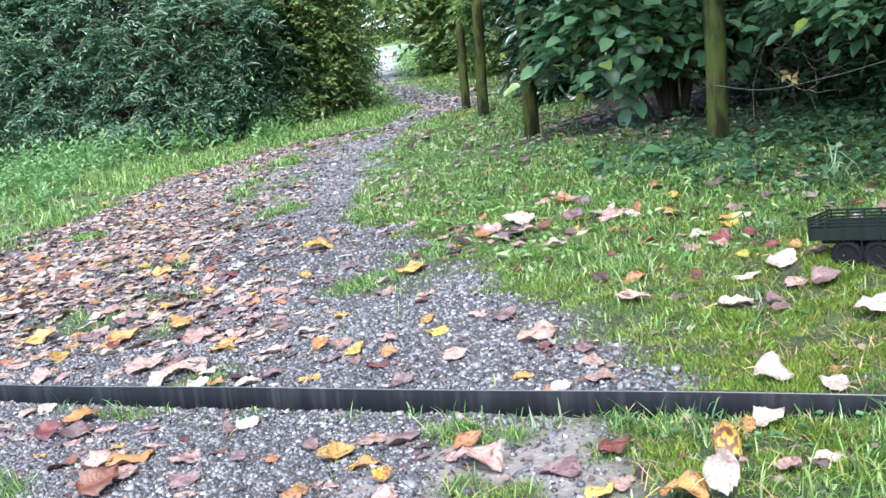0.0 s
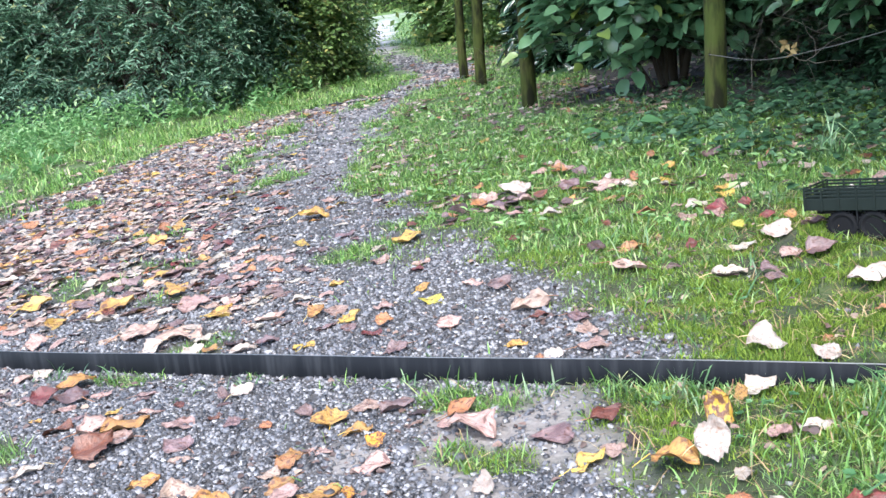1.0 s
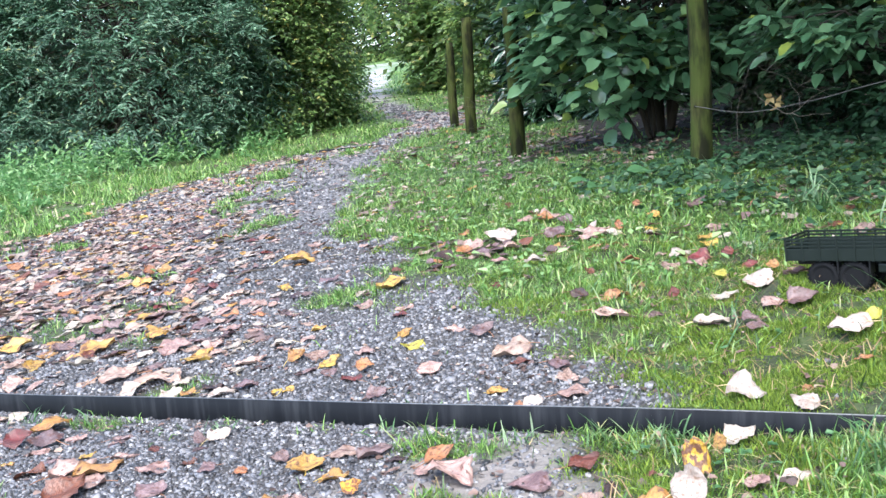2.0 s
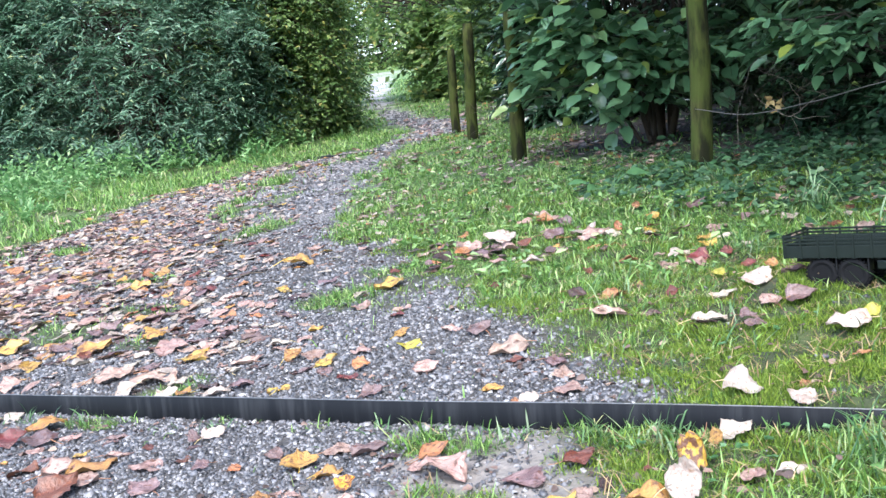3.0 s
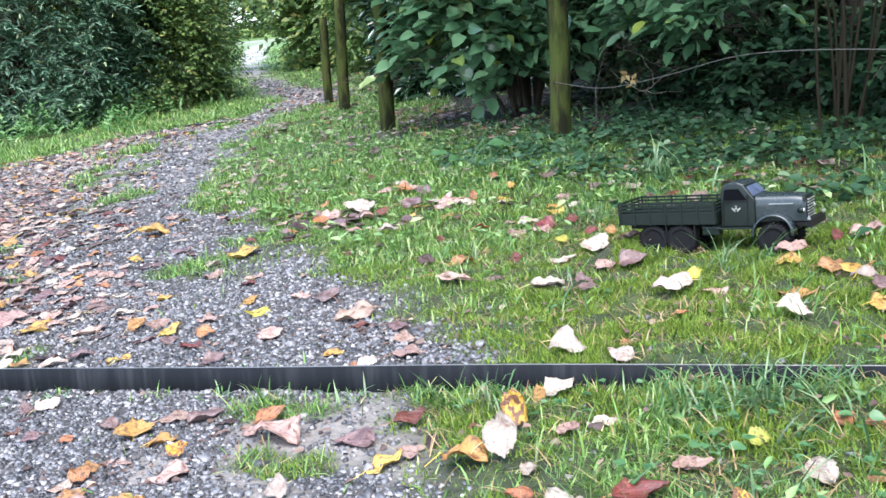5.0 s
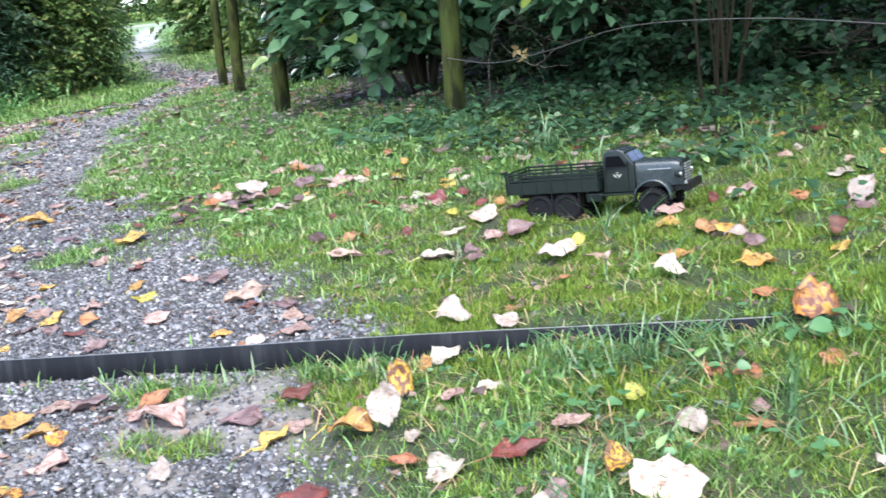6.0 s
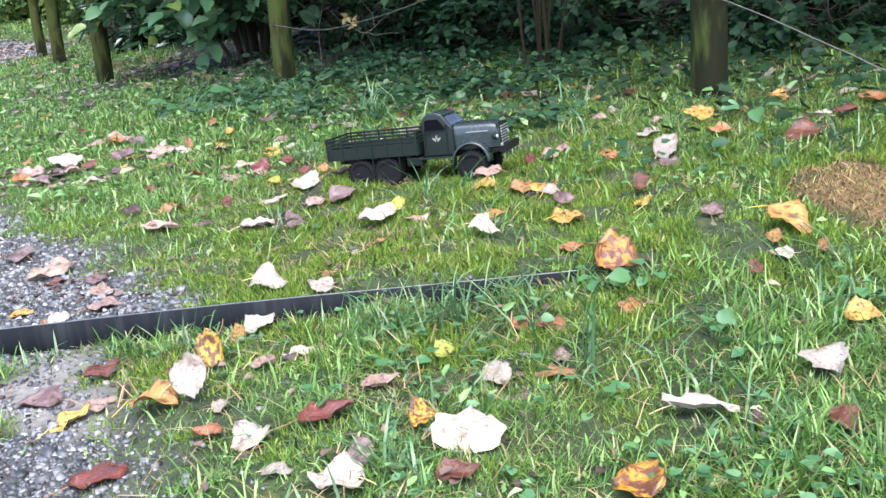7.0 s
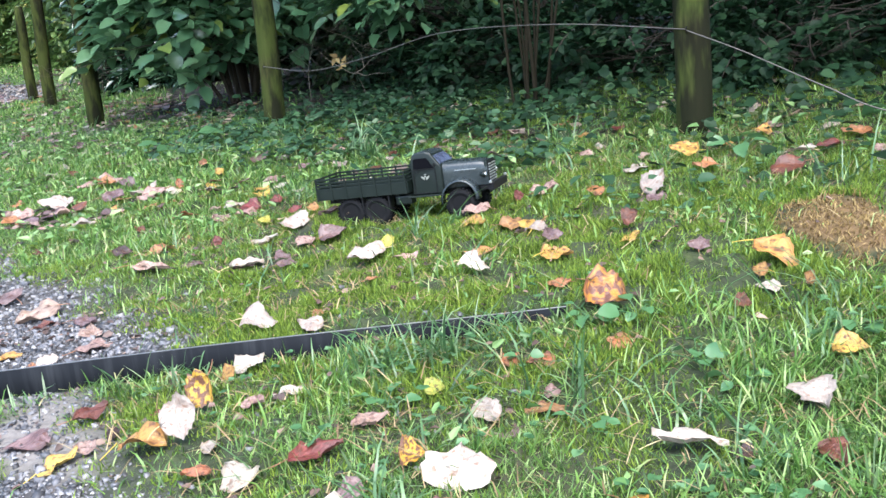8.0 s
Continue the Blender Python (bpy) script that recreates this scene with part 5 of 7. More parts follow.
shrub("shrub", (-6.2, 8.6, 0), (-6.16, 8.4, 0.95), (0.36, 0.45, 0.9), 60, 30, 0.25, 3, 0.05, 0.62, MAT["maple"], "hedge shrub with yellowing green leaves overhanging the path", stems=5, slim=True, spread=0.22, facing=(0.7, -0.7, 0.1))
shrub("shrub", (-5.3, 11.6, 0), (-5.3, 11.5, 1.3), (0.6, 0.7, 1.0), 70, 18, 0.26, 3, 0.085, 0.62, MAT["maple"], "yellowing hedge shrub behind the far fence", stems=5, slim=True, spread=0.3, facing=(-0.4, -0.9, 0.1))
shrub("shrub", (-1.5, 5.0, 0), (-1.62, 4.78, 0.66), (0.34, 0.24, 0.2), 16, 8, 0.2, 2, 0.10, 0.66, MAT["hazel"], "low broad-leaved green shrub behind the fence", stems=4, spread=0.14, droop=0.2, face=0.1, stem_r=0.012, facing=(-0.1, -1, 0.2), flat=0.25)
for x_, y_ in ((1.15, 3.95), (1.75, 3.35), (0.15, 4.5)):
    shrub("shrub", (x_, y_, 0), (x_, y_, 0.62), (0.42, 0.3, 0.3), 26, 10, 0.16, 3, 0.05, 0.6, MAT["under"], "small dark shrub with many thin stems in shade", stems=9, slim="mid", spread=0.15, stem_r=0.007)


# brambles that hide the foot of the thicket, its shade in their leaf colour
for x_, y_, wide_ in ((-0.05, 3.85, 0.36), (0.5, 3.35, 0.38), (1.05, 2.95, 0.40), (1.6, 2.6, 0.45), (1.35, 3.6, 0.45), (-0.3, 4.5, 0.5)):
    z_ = float(height(x_, y_))
    shrub("bramble", (x_, y_, 0), (x_, y_, z_ + 0.13), (wide_, 0.26, 0.13), 40, 9, 0.10, 3, 0.038, 0.74, MAT["ivy"], "low green bramble under the thicket, leaf colour darkened for shade", stems=1, slim="mid", spread=0.12, stem_r=0.004, droop=0.3)


def tree(x, y, tall, wide, trunk_r, clumps, leaf_mat, label):
    """A tree: a tapering trunk, limbs, and a crown of many small leaves."""
    z = float(height(x, y))
    return shrub("tree", (x, y, 0), (x, y, z + tall * 0.72), (wide, wide, tall * 0.30), clumps, 15, 0.7, 2, 0.23, 0.62, leaf_mat, label, "tree", stems=1, spread=0.8, stem_r=trunk_r, slim=True)


# thick crowns above the view, added to keep sky light off the wood
tree(0.08, 4.36, 4.8, 1.8, 0.036, 120, MAT["canopy"], "slender young tree behind the fence, unseen crown added to shade the thicket")
tree(1.7, 4.5, 4.8, 2.0, 0.03, 130, MAT["canopy"], "slender young tree behind the fence, unseen crown added to shade the thicket")
# wholly out of view, added to shade the thicket and right verge
tree(2.9, 3.1, 4.8, 1.9, 0.035, 200, MAT["canopy"], "slender young tree behind the fence, unseen crown added to shade the thicket")
tree(0.9, 6.9, 6.0, 3.0, 0.10, 260, MAT["canopy"], "slender tree in the wood, unseen crown added to block the sky")
tree(3.4, 5.8, 6.0, 3.0, 0.10, 260, MAT["canopy"], "slender tree in the wood, unseen crown added to block the sky")
tree(-1.6, 9.8, 8.0, 3.0, 0.13, 170, MAT["canopy"], "slender tree in the wood, unseen crown added to block the sky")
tree(-14.5, 13.5, 8.0, 2.8, 0.15, 90, MAT["canopy"], "tall tree with yellowing crown behind the shrubs")
tree(-12.8, 6.5, 8.0, 3.0, 0.15, 90, MAT["canopy"], "tall tree with yellowing crown behind the shrubs")
tree(-5.5, 28, 8.5, 3.6, 0.16, 90, MAT["canopy"], "tall tree with yellowing crown by the far path")
tree(-26, 26, 8.5, 3.6, 0.16, 90, MAT["canopy"], "tall tree with yellowing crown by the far path")
shrub("tree", (-5.4, 12.4, 0), (-7.5, 13.0, 2.5), (1.7, 1.1, 0.95), 64, 16, 0.4, 3, 0.09, 0.6, MAT["maple"], "yellowing tree whose boughs arch over the path", "tree", stems=2, slim=True, spread=0.4, stem_r=0.05)
shrub("tree", (-20, 40, 0), (-24, 40, 4.5), (7, 4, 4.0), 150, 22, 0.9, 3, 0.3, 0.6, MAT["maple"], "far trees with yellowing leaves past the bend", "tree", stems=4, slim=True, spread=0.9, stem_r=0.16)
shrub("tree", (-32, 40, 0), (-32, 38, 4.5), (5, 4, 4.5), 120, 22, 0.9, 3, 0.3, 0.6, MAT["maple"], "far trees with yellowing leaves past the bend", "tree", stems=4, slim=True, spread=0.9, stem_r=0.16)


def build_cover():
    """Ivy and bramble leaves over the ground behind the fence."""
    heap = Heap()
    x, y = scatter(-3.2, 5.0, -0.6, 7.8, 900)
    f = fence_side(x, y) * smooth(-np.hypot(x - 0.5, y - 3.8), -4.0, -2.4)
    keep = (rng.random(len(x)) < smooth(f + 0.28 * smooth(x, -1.6, -0.3), -0.25, 0.35) * (1 - gravel(x, y)) ** 2 * (0.06 + 0.94 * smooth(x, -0.9, -0.1)) * np.clip(vnoise(x, y, 0.4, 2) * 1.6, 0.2, 1)) & (x > -4)
    x, y = x[keep], y[keep]
    n = len(x)
    at = np.stack([x, y, height(x, y) + rng.uniform(0.005, 0.13, n) * (0.3 + vnoise(x, y, 0.3, 5))], -1)
    ang = rng.uniform(0, 6.28, n)
    leaf_heap(heap, at, np.stack([np.cos(ang), np.sin(ang), rng.normal(0, 0.2, n)], -1), np.array([0, -0.3, 1.0]) + rng.normal(0, 0.35, (n, 3)), rng.uniform(0.014, 0.042, n), 0.95, 0.1, "mid")
    tagged(new("ground_cover", heap.mesh("ground_cover", MAT["ivy"])), "low ivy and bramble leaves under the shrubs, coloured darker for shade", "undergrowth", kind="stuff")
    heap = Heap()
    x, y = scatter(-2.6, 1.6, 1.4, 4.6, 2600)
    f = fence_side(x, y)
    keep = (rng.random(len(x)) < smooth(f, -0.85, -0.35) * smooth(-f, -0.9, -0.3) * smooth(x, -1.8, -0.6) * (1 - 0.9 * smooth(x, 0.22, 0.46)) * (1 - gravel(x, y)) ** 3 * ~in_dry(x, y, 1.12) * np.clip(vnoise(x + 7, y, 0.22, 1) * 1.9 - 0.35, 0.03, 1)) & ~under_leaf(x, y)
    x, y = x[keep], y[keep]
    n = len(x)
    at = np.stack([x, y, height(x, y) + rng.uniform(0.012, 0.05, n)], -1)
    ang = rng.uniform(0, 6.28, n)
    leaf_heap(heap, at, np.stack([np.cos(ang), np.sin(ang), rng.normal(0, 0.2, n)], -1), np.array([0, -0.2, 1.0]) + rng.normal(0, 0.3, (n, 3)), rng.uniform(0.014, 0.038, n), 0.9, 0.12, "mid")
    tagged(new("ground_ivy", heap.mesh("ground_ivy", MAT["ground_ivy"])), "bluish green ground ivy at the edge of the shade", "undergrowth", kind="stuff")
    heap = Heap()
    x, y = scatter(-0.9, 1.2, 0.6, 2.6, 2300)
    keep = rng.random(len(x)) < (1 - gravel(x, y)) ** 3 * smooth(vnoise(x, y, 0.16, 6), 0.48, 0.72) * np.where(y < 1.25, 1, 0.2) * (0.12 + 0.88 * smooth(x, -0.12, 0.2)) * ~in_dry(x, y, 1.12) * (np.abs(y - STRIP_Y) > 0.02) * ~under_leaf(x, y) * ~pressed(x, y, True)
    x, y = x[keep], y[keep]
    n = len(x)
    z = height(x, y) + rng.uniform(0.006, 0.03, n)
    for k in range(3):
        ang = rng.uniform(0, 6.28) + k * 2.09 + x * 90
        leaf_heap(heap, np.stack([x, y, z], -1), np.stack([np.cos(ang), np.sin(ang), 0.15 + 0 * ang], -1), np.array([0, 0, 1.0]) + rng.normal(0, 0.2, (n, 3)), rng.uniform(0.006, 0.015, n), 0.95, 0.08, "mid")
    tagged(new("clover", heap.mesh("clover", MAT["clover"])), "clover leaves scattered through the turf", "clover", kind="stuff")
    # broad leaves of plantain and other herbs that break up the verge
    heap = Heap()
    for x0, x1, y0, y1, density, lo, hi in ((-3.2, 1.4, 1.9, 4.4, 1000, 0.014, 0.036), (-0.1, 1.2, 0.6, 1.9, 500, 0.010, 0.022), (-4.8, -2.6, 4.4, 6.5, 500, 0.02, 0.045)):
        x, y = scatter(x0, x1, y0, y1, density)
        keep = (rng.random(len(x)) < (1 - gravel(x, y)) ** 3 * np.clip(vnoise(x + 3, y + 8, 0.19, 5) * 2.4 - 0.75, 0.02, 1) * (1 - 0.7 * mossy(x, y)) * (1 - 0.8 * shade_soil(x, y))) & ~in_dry(x, y, 1.1) & ~under_leaf(x, y) & ~pressed(x, y, True) & (np.abs(y - STRIP_Y) > 0.02)
        x, y = x[keep], y[keep]
        n = len(x)
        ang = rng.uniform(0, 6.28, n)
        leaf_heap(heap, np.stack([x, y, height(x, y) + rng.uniform(0.006, 0.03, n)], -1), np.stack([np.cos(ang), np.sin(ang), rng.normal(0.25, 0.35, n)], -1), np.array([0, 0, 1.0]) + rng.normal(0, 0.45, (n, 3)), rng.uniform(lo, hi, n), 0.48, 0.14, "mid")
    tagged(new("verge_herbs", heap.mesh("verge_herbs", MAT["herb"])), "small broad-leaved herbs growing among the grass", "herbs", kind="stuff")
    heap = Heap()
    x, y = scatter(-13.0, -4.2, 1.5, 8.6, 40)
    off = np.interp(y, LEFT_Y, LEFT_X) - x
    keep = (off > 0.55) & (rng.random(len(x)) < smooth(off, 0.4, 1.6)) & (fence_side(x, y) < 1.0)
    x, y, off = x[keep], y[keep], off[keep]
    n = len(x)
    at = np.stack([x, y, height(x, y)], -1)
    for k in range(3):
        out = np.array([0, 0, 1.0]) + rng.normal(0, 0.35, (n, 3))
        sprays(heap, at + rng.normal(0, 0.05, (n, 3)) * [1, 1, 0], out, rng.uniform(0.12, 0.42, n) * smooth(off, 0.2, 1.5), 4, 0.056, 0.42, 0.25, True)
    tagged(new("nettles", heap.mesh("nettles", MAT["nettle"])), "bright green nettles and weeds along the verge", "weeds", kind="stuff")


build_cover()


# ---- the fence: round posts and a slack wire ----
def fence_post(x, y, tall, r, lean_x, lean_y, label, hold=None):
    z = float(height(x, y)) - 0.05
    n, sides = 12, 18
    t = np.linspace(0, 1, n)
    ang = np.linspace(0, 2 * np.pi, sides, endpoint=False)
    wob = 1 + 0.05 * np.sin(ang * 2 + x * 9) + 0.03 * np.sin(ang * 3 + y * 7)
    V = []
    for k, f in enumerate(t):
        rr = r * (1.06 - 0.1 * f) * (1 - 0.16 * (k == n - 1))
        zz = f * (tall + 0.05) + (0.006 if k == n - 1 else 0)
        V += [(rr * wob[j] * np.cos(a) + lean_x * zz + 0.004 * np.sin(f * 6 + x), rr * wob[j] * np.sin(a) + lean_y * zz, zz) for j, a in enumerate(ang)]
    F = [(k * sides + j, k * sides + (j + 1) % sides, (k + 1) * sides + (j + 1) % sides, (k + 1) * sides + j) for k in range(n - 1) for j in range(sides)]
    me = mesh_of("fence_post", V, F, MAT["stained_post" if "dark stained" in label else "post"], True)
    bm = bmesh.new()
    bm.from_mesh(me)
    bm.verts.ensure_lookup_table()
    bm.faces.new([bm.verts[(n - 1) * sides + j] for j in range(sides)])
    bm.to_mesh(me)
    bm.free()
    ob = new("fence_post", me)
    ob.matrix_world = pose(x, y, z)
    # a bent staple that holds the wire
    if hold:
        a = np.linspace(0, np.pi, 7)
        d = unit(np.array([hold[0] - x, hold[1] - y, 0.0]))
        side = np.array([-d[1], d[0], 0.0])
        pts = np.array([hold[0] - x, hold[1] - y, hold[2] - z]) - d * 0.005 + np.sin(a)[:, None] * d * 0.009 + np.cos(a)[:, None] * np.array([0, 0, 0.007]) + side * 0.001
        part("staple", mesh_of("staple", *tube_arrays(pts, np.full(7, 0.0013), 5), MAT["steel"], True), None, ob, "dark bent wire staple")
    return tagged(ob, label, "fence post", "fence posts along the path")


POSTS = [(0.51, 2.36, 0.88, 0.043, -0.005, 0.0), (-0.92, 3.72, 0.88, 0.043, 0.0, 0.0), (-2.2, 4.82, 0.82, 0.042, -0.01, 0.0), (-3.4, 6.6, 0.89, 0.041, 0.02, 0.0), (-3.95, 7.36, 0.72, 0.038, 0.0, 0.0)]
for k, row in enumerate(POSTS):
    fence_post(*row, "round grey-brown timber fence post with green algae" if k else "round grey-brown timber fence post with a dark stained face", hold={0: (0.49, 2.315, 0.457), 1: (-0.93, 3.676, 0.432)}.get(k))
fence_post(-8.1, 14.6, 1.1, 0.06, 0, 0, "thin timber post by the far bend of the path")
fence_post(-9.2, 16.9, 1.1, 0.06, 0, 0, "thin timber post by the far bend of the path")


def wire(points, r, label):
    P = np.array(points, float)
    t = np.linspace(0, len(P) - 1, 60)
    i = np.clip(t.astype(int), 0, len(P) - 2)
    f = (t - i)[:, None]
    g = np.gradient(P, axis=0)
    Q = (2 * f**3 - 3 * f**2 + 1) * P[i] + (f**3 - 2 * f**2 + f) * g[i] + (-2 * f**3 + 3 * f**2) * P[i + 1] + (f**3 - f**2) * g[i + 1]
    tagged(new("fence_wire", mesh_of("fence_wire", *tube_arrays(Q, np.full(60, r), 6), MAT["wire"], True)), label, "wire")


wire([(-0.93, 3.676, 0.432), (-0.70, 3.50, 0.405), (-0.45, 3.30, 0.44), (-0.15, 3.0, 0.50), (0.2, 2.65, 0.495), (0.49, 2.315, 0.458)], 0.0015, "slack grey fence wire between the posts")
wire([(0.49, 2.315, 0.456), (0.6, 2.21, 0.40), (0.74, 2.09, 0.32), (0.86, 2.0, 0.262), (1.1, 1.8, 0.23)], 0.0015, "slack grey fence wire sagging to the ground")


def brush(x, y, z, wide, count, length, label):
    """A tangle of bare dry twigs on a few stems rooted in the ground."""
    heap = Heap()
    foot = np.array([x, y, float(height(x, y)) - 0.03])
    for k in range(6):
        top = np.array([x, y, z]) + rng.normal(0, 0.5, 3) * wide
        t = np.linspace(0, 1, 9)[:, None]
        heap.add(*tube_arrays(foot + rng.normal(0, 0.03, 3) * [1, 1, 0] + (top - foot) * t + rng.normal(0, 0.05, 3) * np.sin(t * 3.1), np.linspace(0.0035, 0.0012, 9), 5))
    for k in range(count):
        p = np.array([x, y, z]) + rng.normal(0, 0.55, 3) * wide
        d = unit(rng.normal(0, 1, 3) * [1.2, 0.7, 0.6])
        t = np.linspace(0, 1, 7)[:, None]
        L = length * rng.uniform(0.4, 1.2)
        pts = p + d * L * t + rng.normal(0, 0.12, 3) * L * t * t + 0.02 * L * np.sin(t * 14 + k)
        heap.add(*tube_arrays(pts, np.linspace(0.0011, 0.0004, 7), 4))
    return tagged(new("dry_brush", heap.mesh("dry_brush", MAT["twig"], True)), label, "twigs", kind="stuff")


def coppice(x, y, tall, count, label):
    """A clump of slim grey-brown stems that fan out from one stool."""
    thing = empty("coppice", pose(x, y, float(height(x, y)) - 0.03))
    for k in range(count):
        a = k * 2.4
        lean = rng.uniform(0.05, 0.16)
        t = np.linspace(0, 1, 9)[:, None]
        pts = np.array([0.03 * math.cos(a), 0.03 * math.sin(a), 0]) + t * np.array([math.cos(a) * lean, math.sin(a) * lean * 0.6, 1.0]) * tall + 0.02 * np.sin(t * 5 + k) * np.array([1, 0.5, 0])
        part("stem", mesh_of("stem", *tube_arrays(pts, np.linspace(rng.uniform(0.0035, 0.0075), 0.0022, 9), 7), MAT["damp_stem"], True), None, thing)
    return tagged(thing, label, "stems")


coppice(0.11, 3.06, 1.5, 9, "clump of slim bare grey-brown stems in the thicket")
brush(-0.62, 4.5, 0.5, np.array([0.30, 0.15, 0.16]), 110, 0.22, "tangle of bare dry twigs in the dark thicket")
brush(0.75, 4.3, 0.55, np.array([0.6, 0.2, 0.22]), 160, 0.3, "thin bare twigs in the dark thicket")
brush(-2.9, 6.2, 0.45, np.array([0.25, 0.15, 0.12]), 30, 0.3, "thin bare twigs behind the fence")


def bare_twig(lines, label, withered=None):
    """A pale bare branch: its main stem first, rooted in the ground, then its side twigs."""
    thing = empty("bare_twig", pose(*lines[0][0]))
    for k, line in enumerate(lines):
        P = np.array(line, float)
        t = np.linspace(0, len(P) - 1, 24)
        Q = np.stack([np.interp(t, np.arange(len(P)), P[:, c]) for c in range(3)], -1)
        Q[1:-1] = (Q[:-2] + 2 * Q[1:-1] + Q[2:]) / 4
        Q = Q + 0.004 * np.sin(t * 5 + k)[:, None] * np.array([0.3, 0.5, 1.0])
        ob = part("stem" if k == 0 else "twig", mesh_of("twig", *tube_arrays(Q, np.linspace(0.0014, 0.0006, 24), 5), MAT["pale_twig"], True), None, thing)
        ob.matrix_parent_inverse = thing.matrix_world.inverted()
    if withered:
        heap = Heap()
        ang = rng.uniform(0, 6.28, 9)
        leaf_heap(heap, np.array(withered) + rng.normal(0, 0.012, (9, 3)), np.stack([np.cos(ang), np.sin(ang), rng.normal(-0.5, 0.5, 9)], -1), rng.normal(0, 1, (9, 3)), rng.uniform(0.02, 0.035, 9), 0.7, 0.3)
        ob = part("withered_leaves", heap.mesh("withered_leaves", MAT["drymoss"], True), None, thing, "clump of withered orange-brown leaves")
        ob.matrix_parent_inverse = thing.matrix_world.inverted()
    return tagged(thing, label, "branch")


bare_twig([[(-0.59, 4.0, float(height(-0.59, 4.0)) - 0.02), (-0.585, 4.0, 0.26), (-0.614, 3.941, 0.37)], [(-0.614, 3.941, 0.37), (-0.581, 3.965, 0.395), (-0.511, 4.018, 0.453), (-0.44, 4.05, 0.46)], [(-0.614, 3.941, 0.37), (-0.556, 3.971, 0.357), (-0.47, 4.01, 0.366)], [(-0.614, 3.941, 0.37), (-0.673, 3.911, 0.395), (-0.75, 3.9, 0.47)], [(-0.581, 3.965, 0.395), (-0.59, 3.95, 0.45), (-0.63, 3.93, 0.52)]], "pale bare forked branch sticking out of the thicket", (-0.682, 3.92, 0.425))
bare_twig([[(-0.86, 4.1, float(height(-0.86, 4.1)) - 0.02), (-0.85, 4.08, 0.4), (-0.777, 4.011, 0.59)], [(-0.777, 4.011, 0.59), (-0.72, 4.034, 0.548), (-0.596, 4.092, 0.48), (-0.49, 4.142, 0.428)], [(-0.72, 4.034, 0.548), (-0.66, 4.0, 0.60), (-0.6, 3.98, 0.63)], [(-0.596, 4.092, 0.48), (-0.5, 4.06, 0.53), (-0.40, 4.05, 0.55)]], "long pale bare twig arching through the thicket")


def stick(x, y, length, turn, r):
    t = np.linspace(-0.5, 0.5, 9)
    pts = np.stack([t * length, 0.05 * length * np.sin(t * 5), r + 0.004 * np.cos(t * 9)], -1)
    ob = new("stick", mesh_of("stick", *tube_arrays(pts, r * np.linspace(1.1, 0.6, 9), 6), MAT["twig"], True))
    ob.matrix_world = Matrix.Translation((x, y, float(height(x, y)))) @ pose(0, 0, 0, 0, -4 * math.cos(radians(turn)), turn)
    return tagged(ob, "thin brown dry stick lying on the path", "stick", "dry sticks")


for row in ((-1.45, 2.45, 0.13, 20, 0.003), (-2.05, 2.3, 0.16, 35, 0.003), (-2.6, 3.0, 0.12, 70, 0.003), (0.52, 1.62, 0.15, 60, 0.002), (0.18, 1.55, 0.1, 10, 0.002), (-3.0, 4.2, 0.18, 15, 0.004)):
    stick(*row)


def build_crumbs():
    """Broken bits of leaf trodden into the gravel."""
    heap = Heap()
    for x0, x1, y0, y1, density, lo, hi in ((-2.3, 0.9, 0.6, 2.2, 1700, 0.004, 0.017), (-4.4, -0.9, 2.0, 4.0, 520, 0.008, 0.022)):
        x, y = scatter(x0, x1, y0, y1, density)
        keep = (rng.random(len(x)) < (0.35 + 0.65 * gravel(x, y)) * np.clip(vnoise(x, y, 0.18, 2) * 1.7 - 0.35, 0.06, 1)) & (np.abs(y - STRIP_Y) > 0.012)
        x, y = x[keep], y[keep]
        n = len(x)
        ang = rng.uniform(0, 6.28, n)
        leaf_heap(heap, np.stack([x, y, height(x, y) + rng.uniform(0.002, 0.006, n) + 0.006 * (1 - gravel(x, y))], -1), np.stack([np.cos(ang), np.sin(ang), rng.normal(0, 0.15, n)], -1), np.array([0, 0, 1.0]) + rng.normal(0, 0.3, (n, 3)), rng.uniform(lo, hi, n), 0.8, 0.15, "mid")
    tagged(new("leaf_crumbs", heap.mesh("leaf_crumbs", MAT["crumbs"])), "brown crumbs of broken leaves trodden into the gravel", "leaf crumbs", kind="stuff")


build_crumbs()


def weed(x, y, leaves, size, mat_, label):
    """A low rosette of round-toothed leaves on short stalks."""
    thing = empty("weed", pose(x, y, float(height(x, y))))
    for k in range(leaves):
        a = k * 2.4 + rng.uniform(-0.4, 0.4)
        reach, up = size * rng.uniform(0.3, 1.1), size * rng.uniform(0.25, 0.9)
        tip = np.array([math.cos(a) * reach, math.sin(a) * reach, up])
        t = np.linspace(0, 1, 4)[:, None]
        stalk = part("stalk", mesh_of("stalk", *tube_arrays(tip * t * [1, 1, 0] + np.array([0, 0, up]) * t**0.6, np.full(4, size * 0.025), 4), mat_, True), None, thing)
        heap = Heap()
        leaf_heap(heap, tip[None], np.array([[math.cos(a), math.sin(a), rng.normal(-0.1, 0.25)]]), np.array([[0, 0, 1.0]]) + rng.normal(0, 0.3, (1, 3)), np.array([size * rng.uniform(0.6, 1.0)]), 0.85, 0.12)
        part("leaf", heap.mesh("leaf", mat_, True), None, thing)
    return tagged(thing, label, "weed", "weeds in the turf")


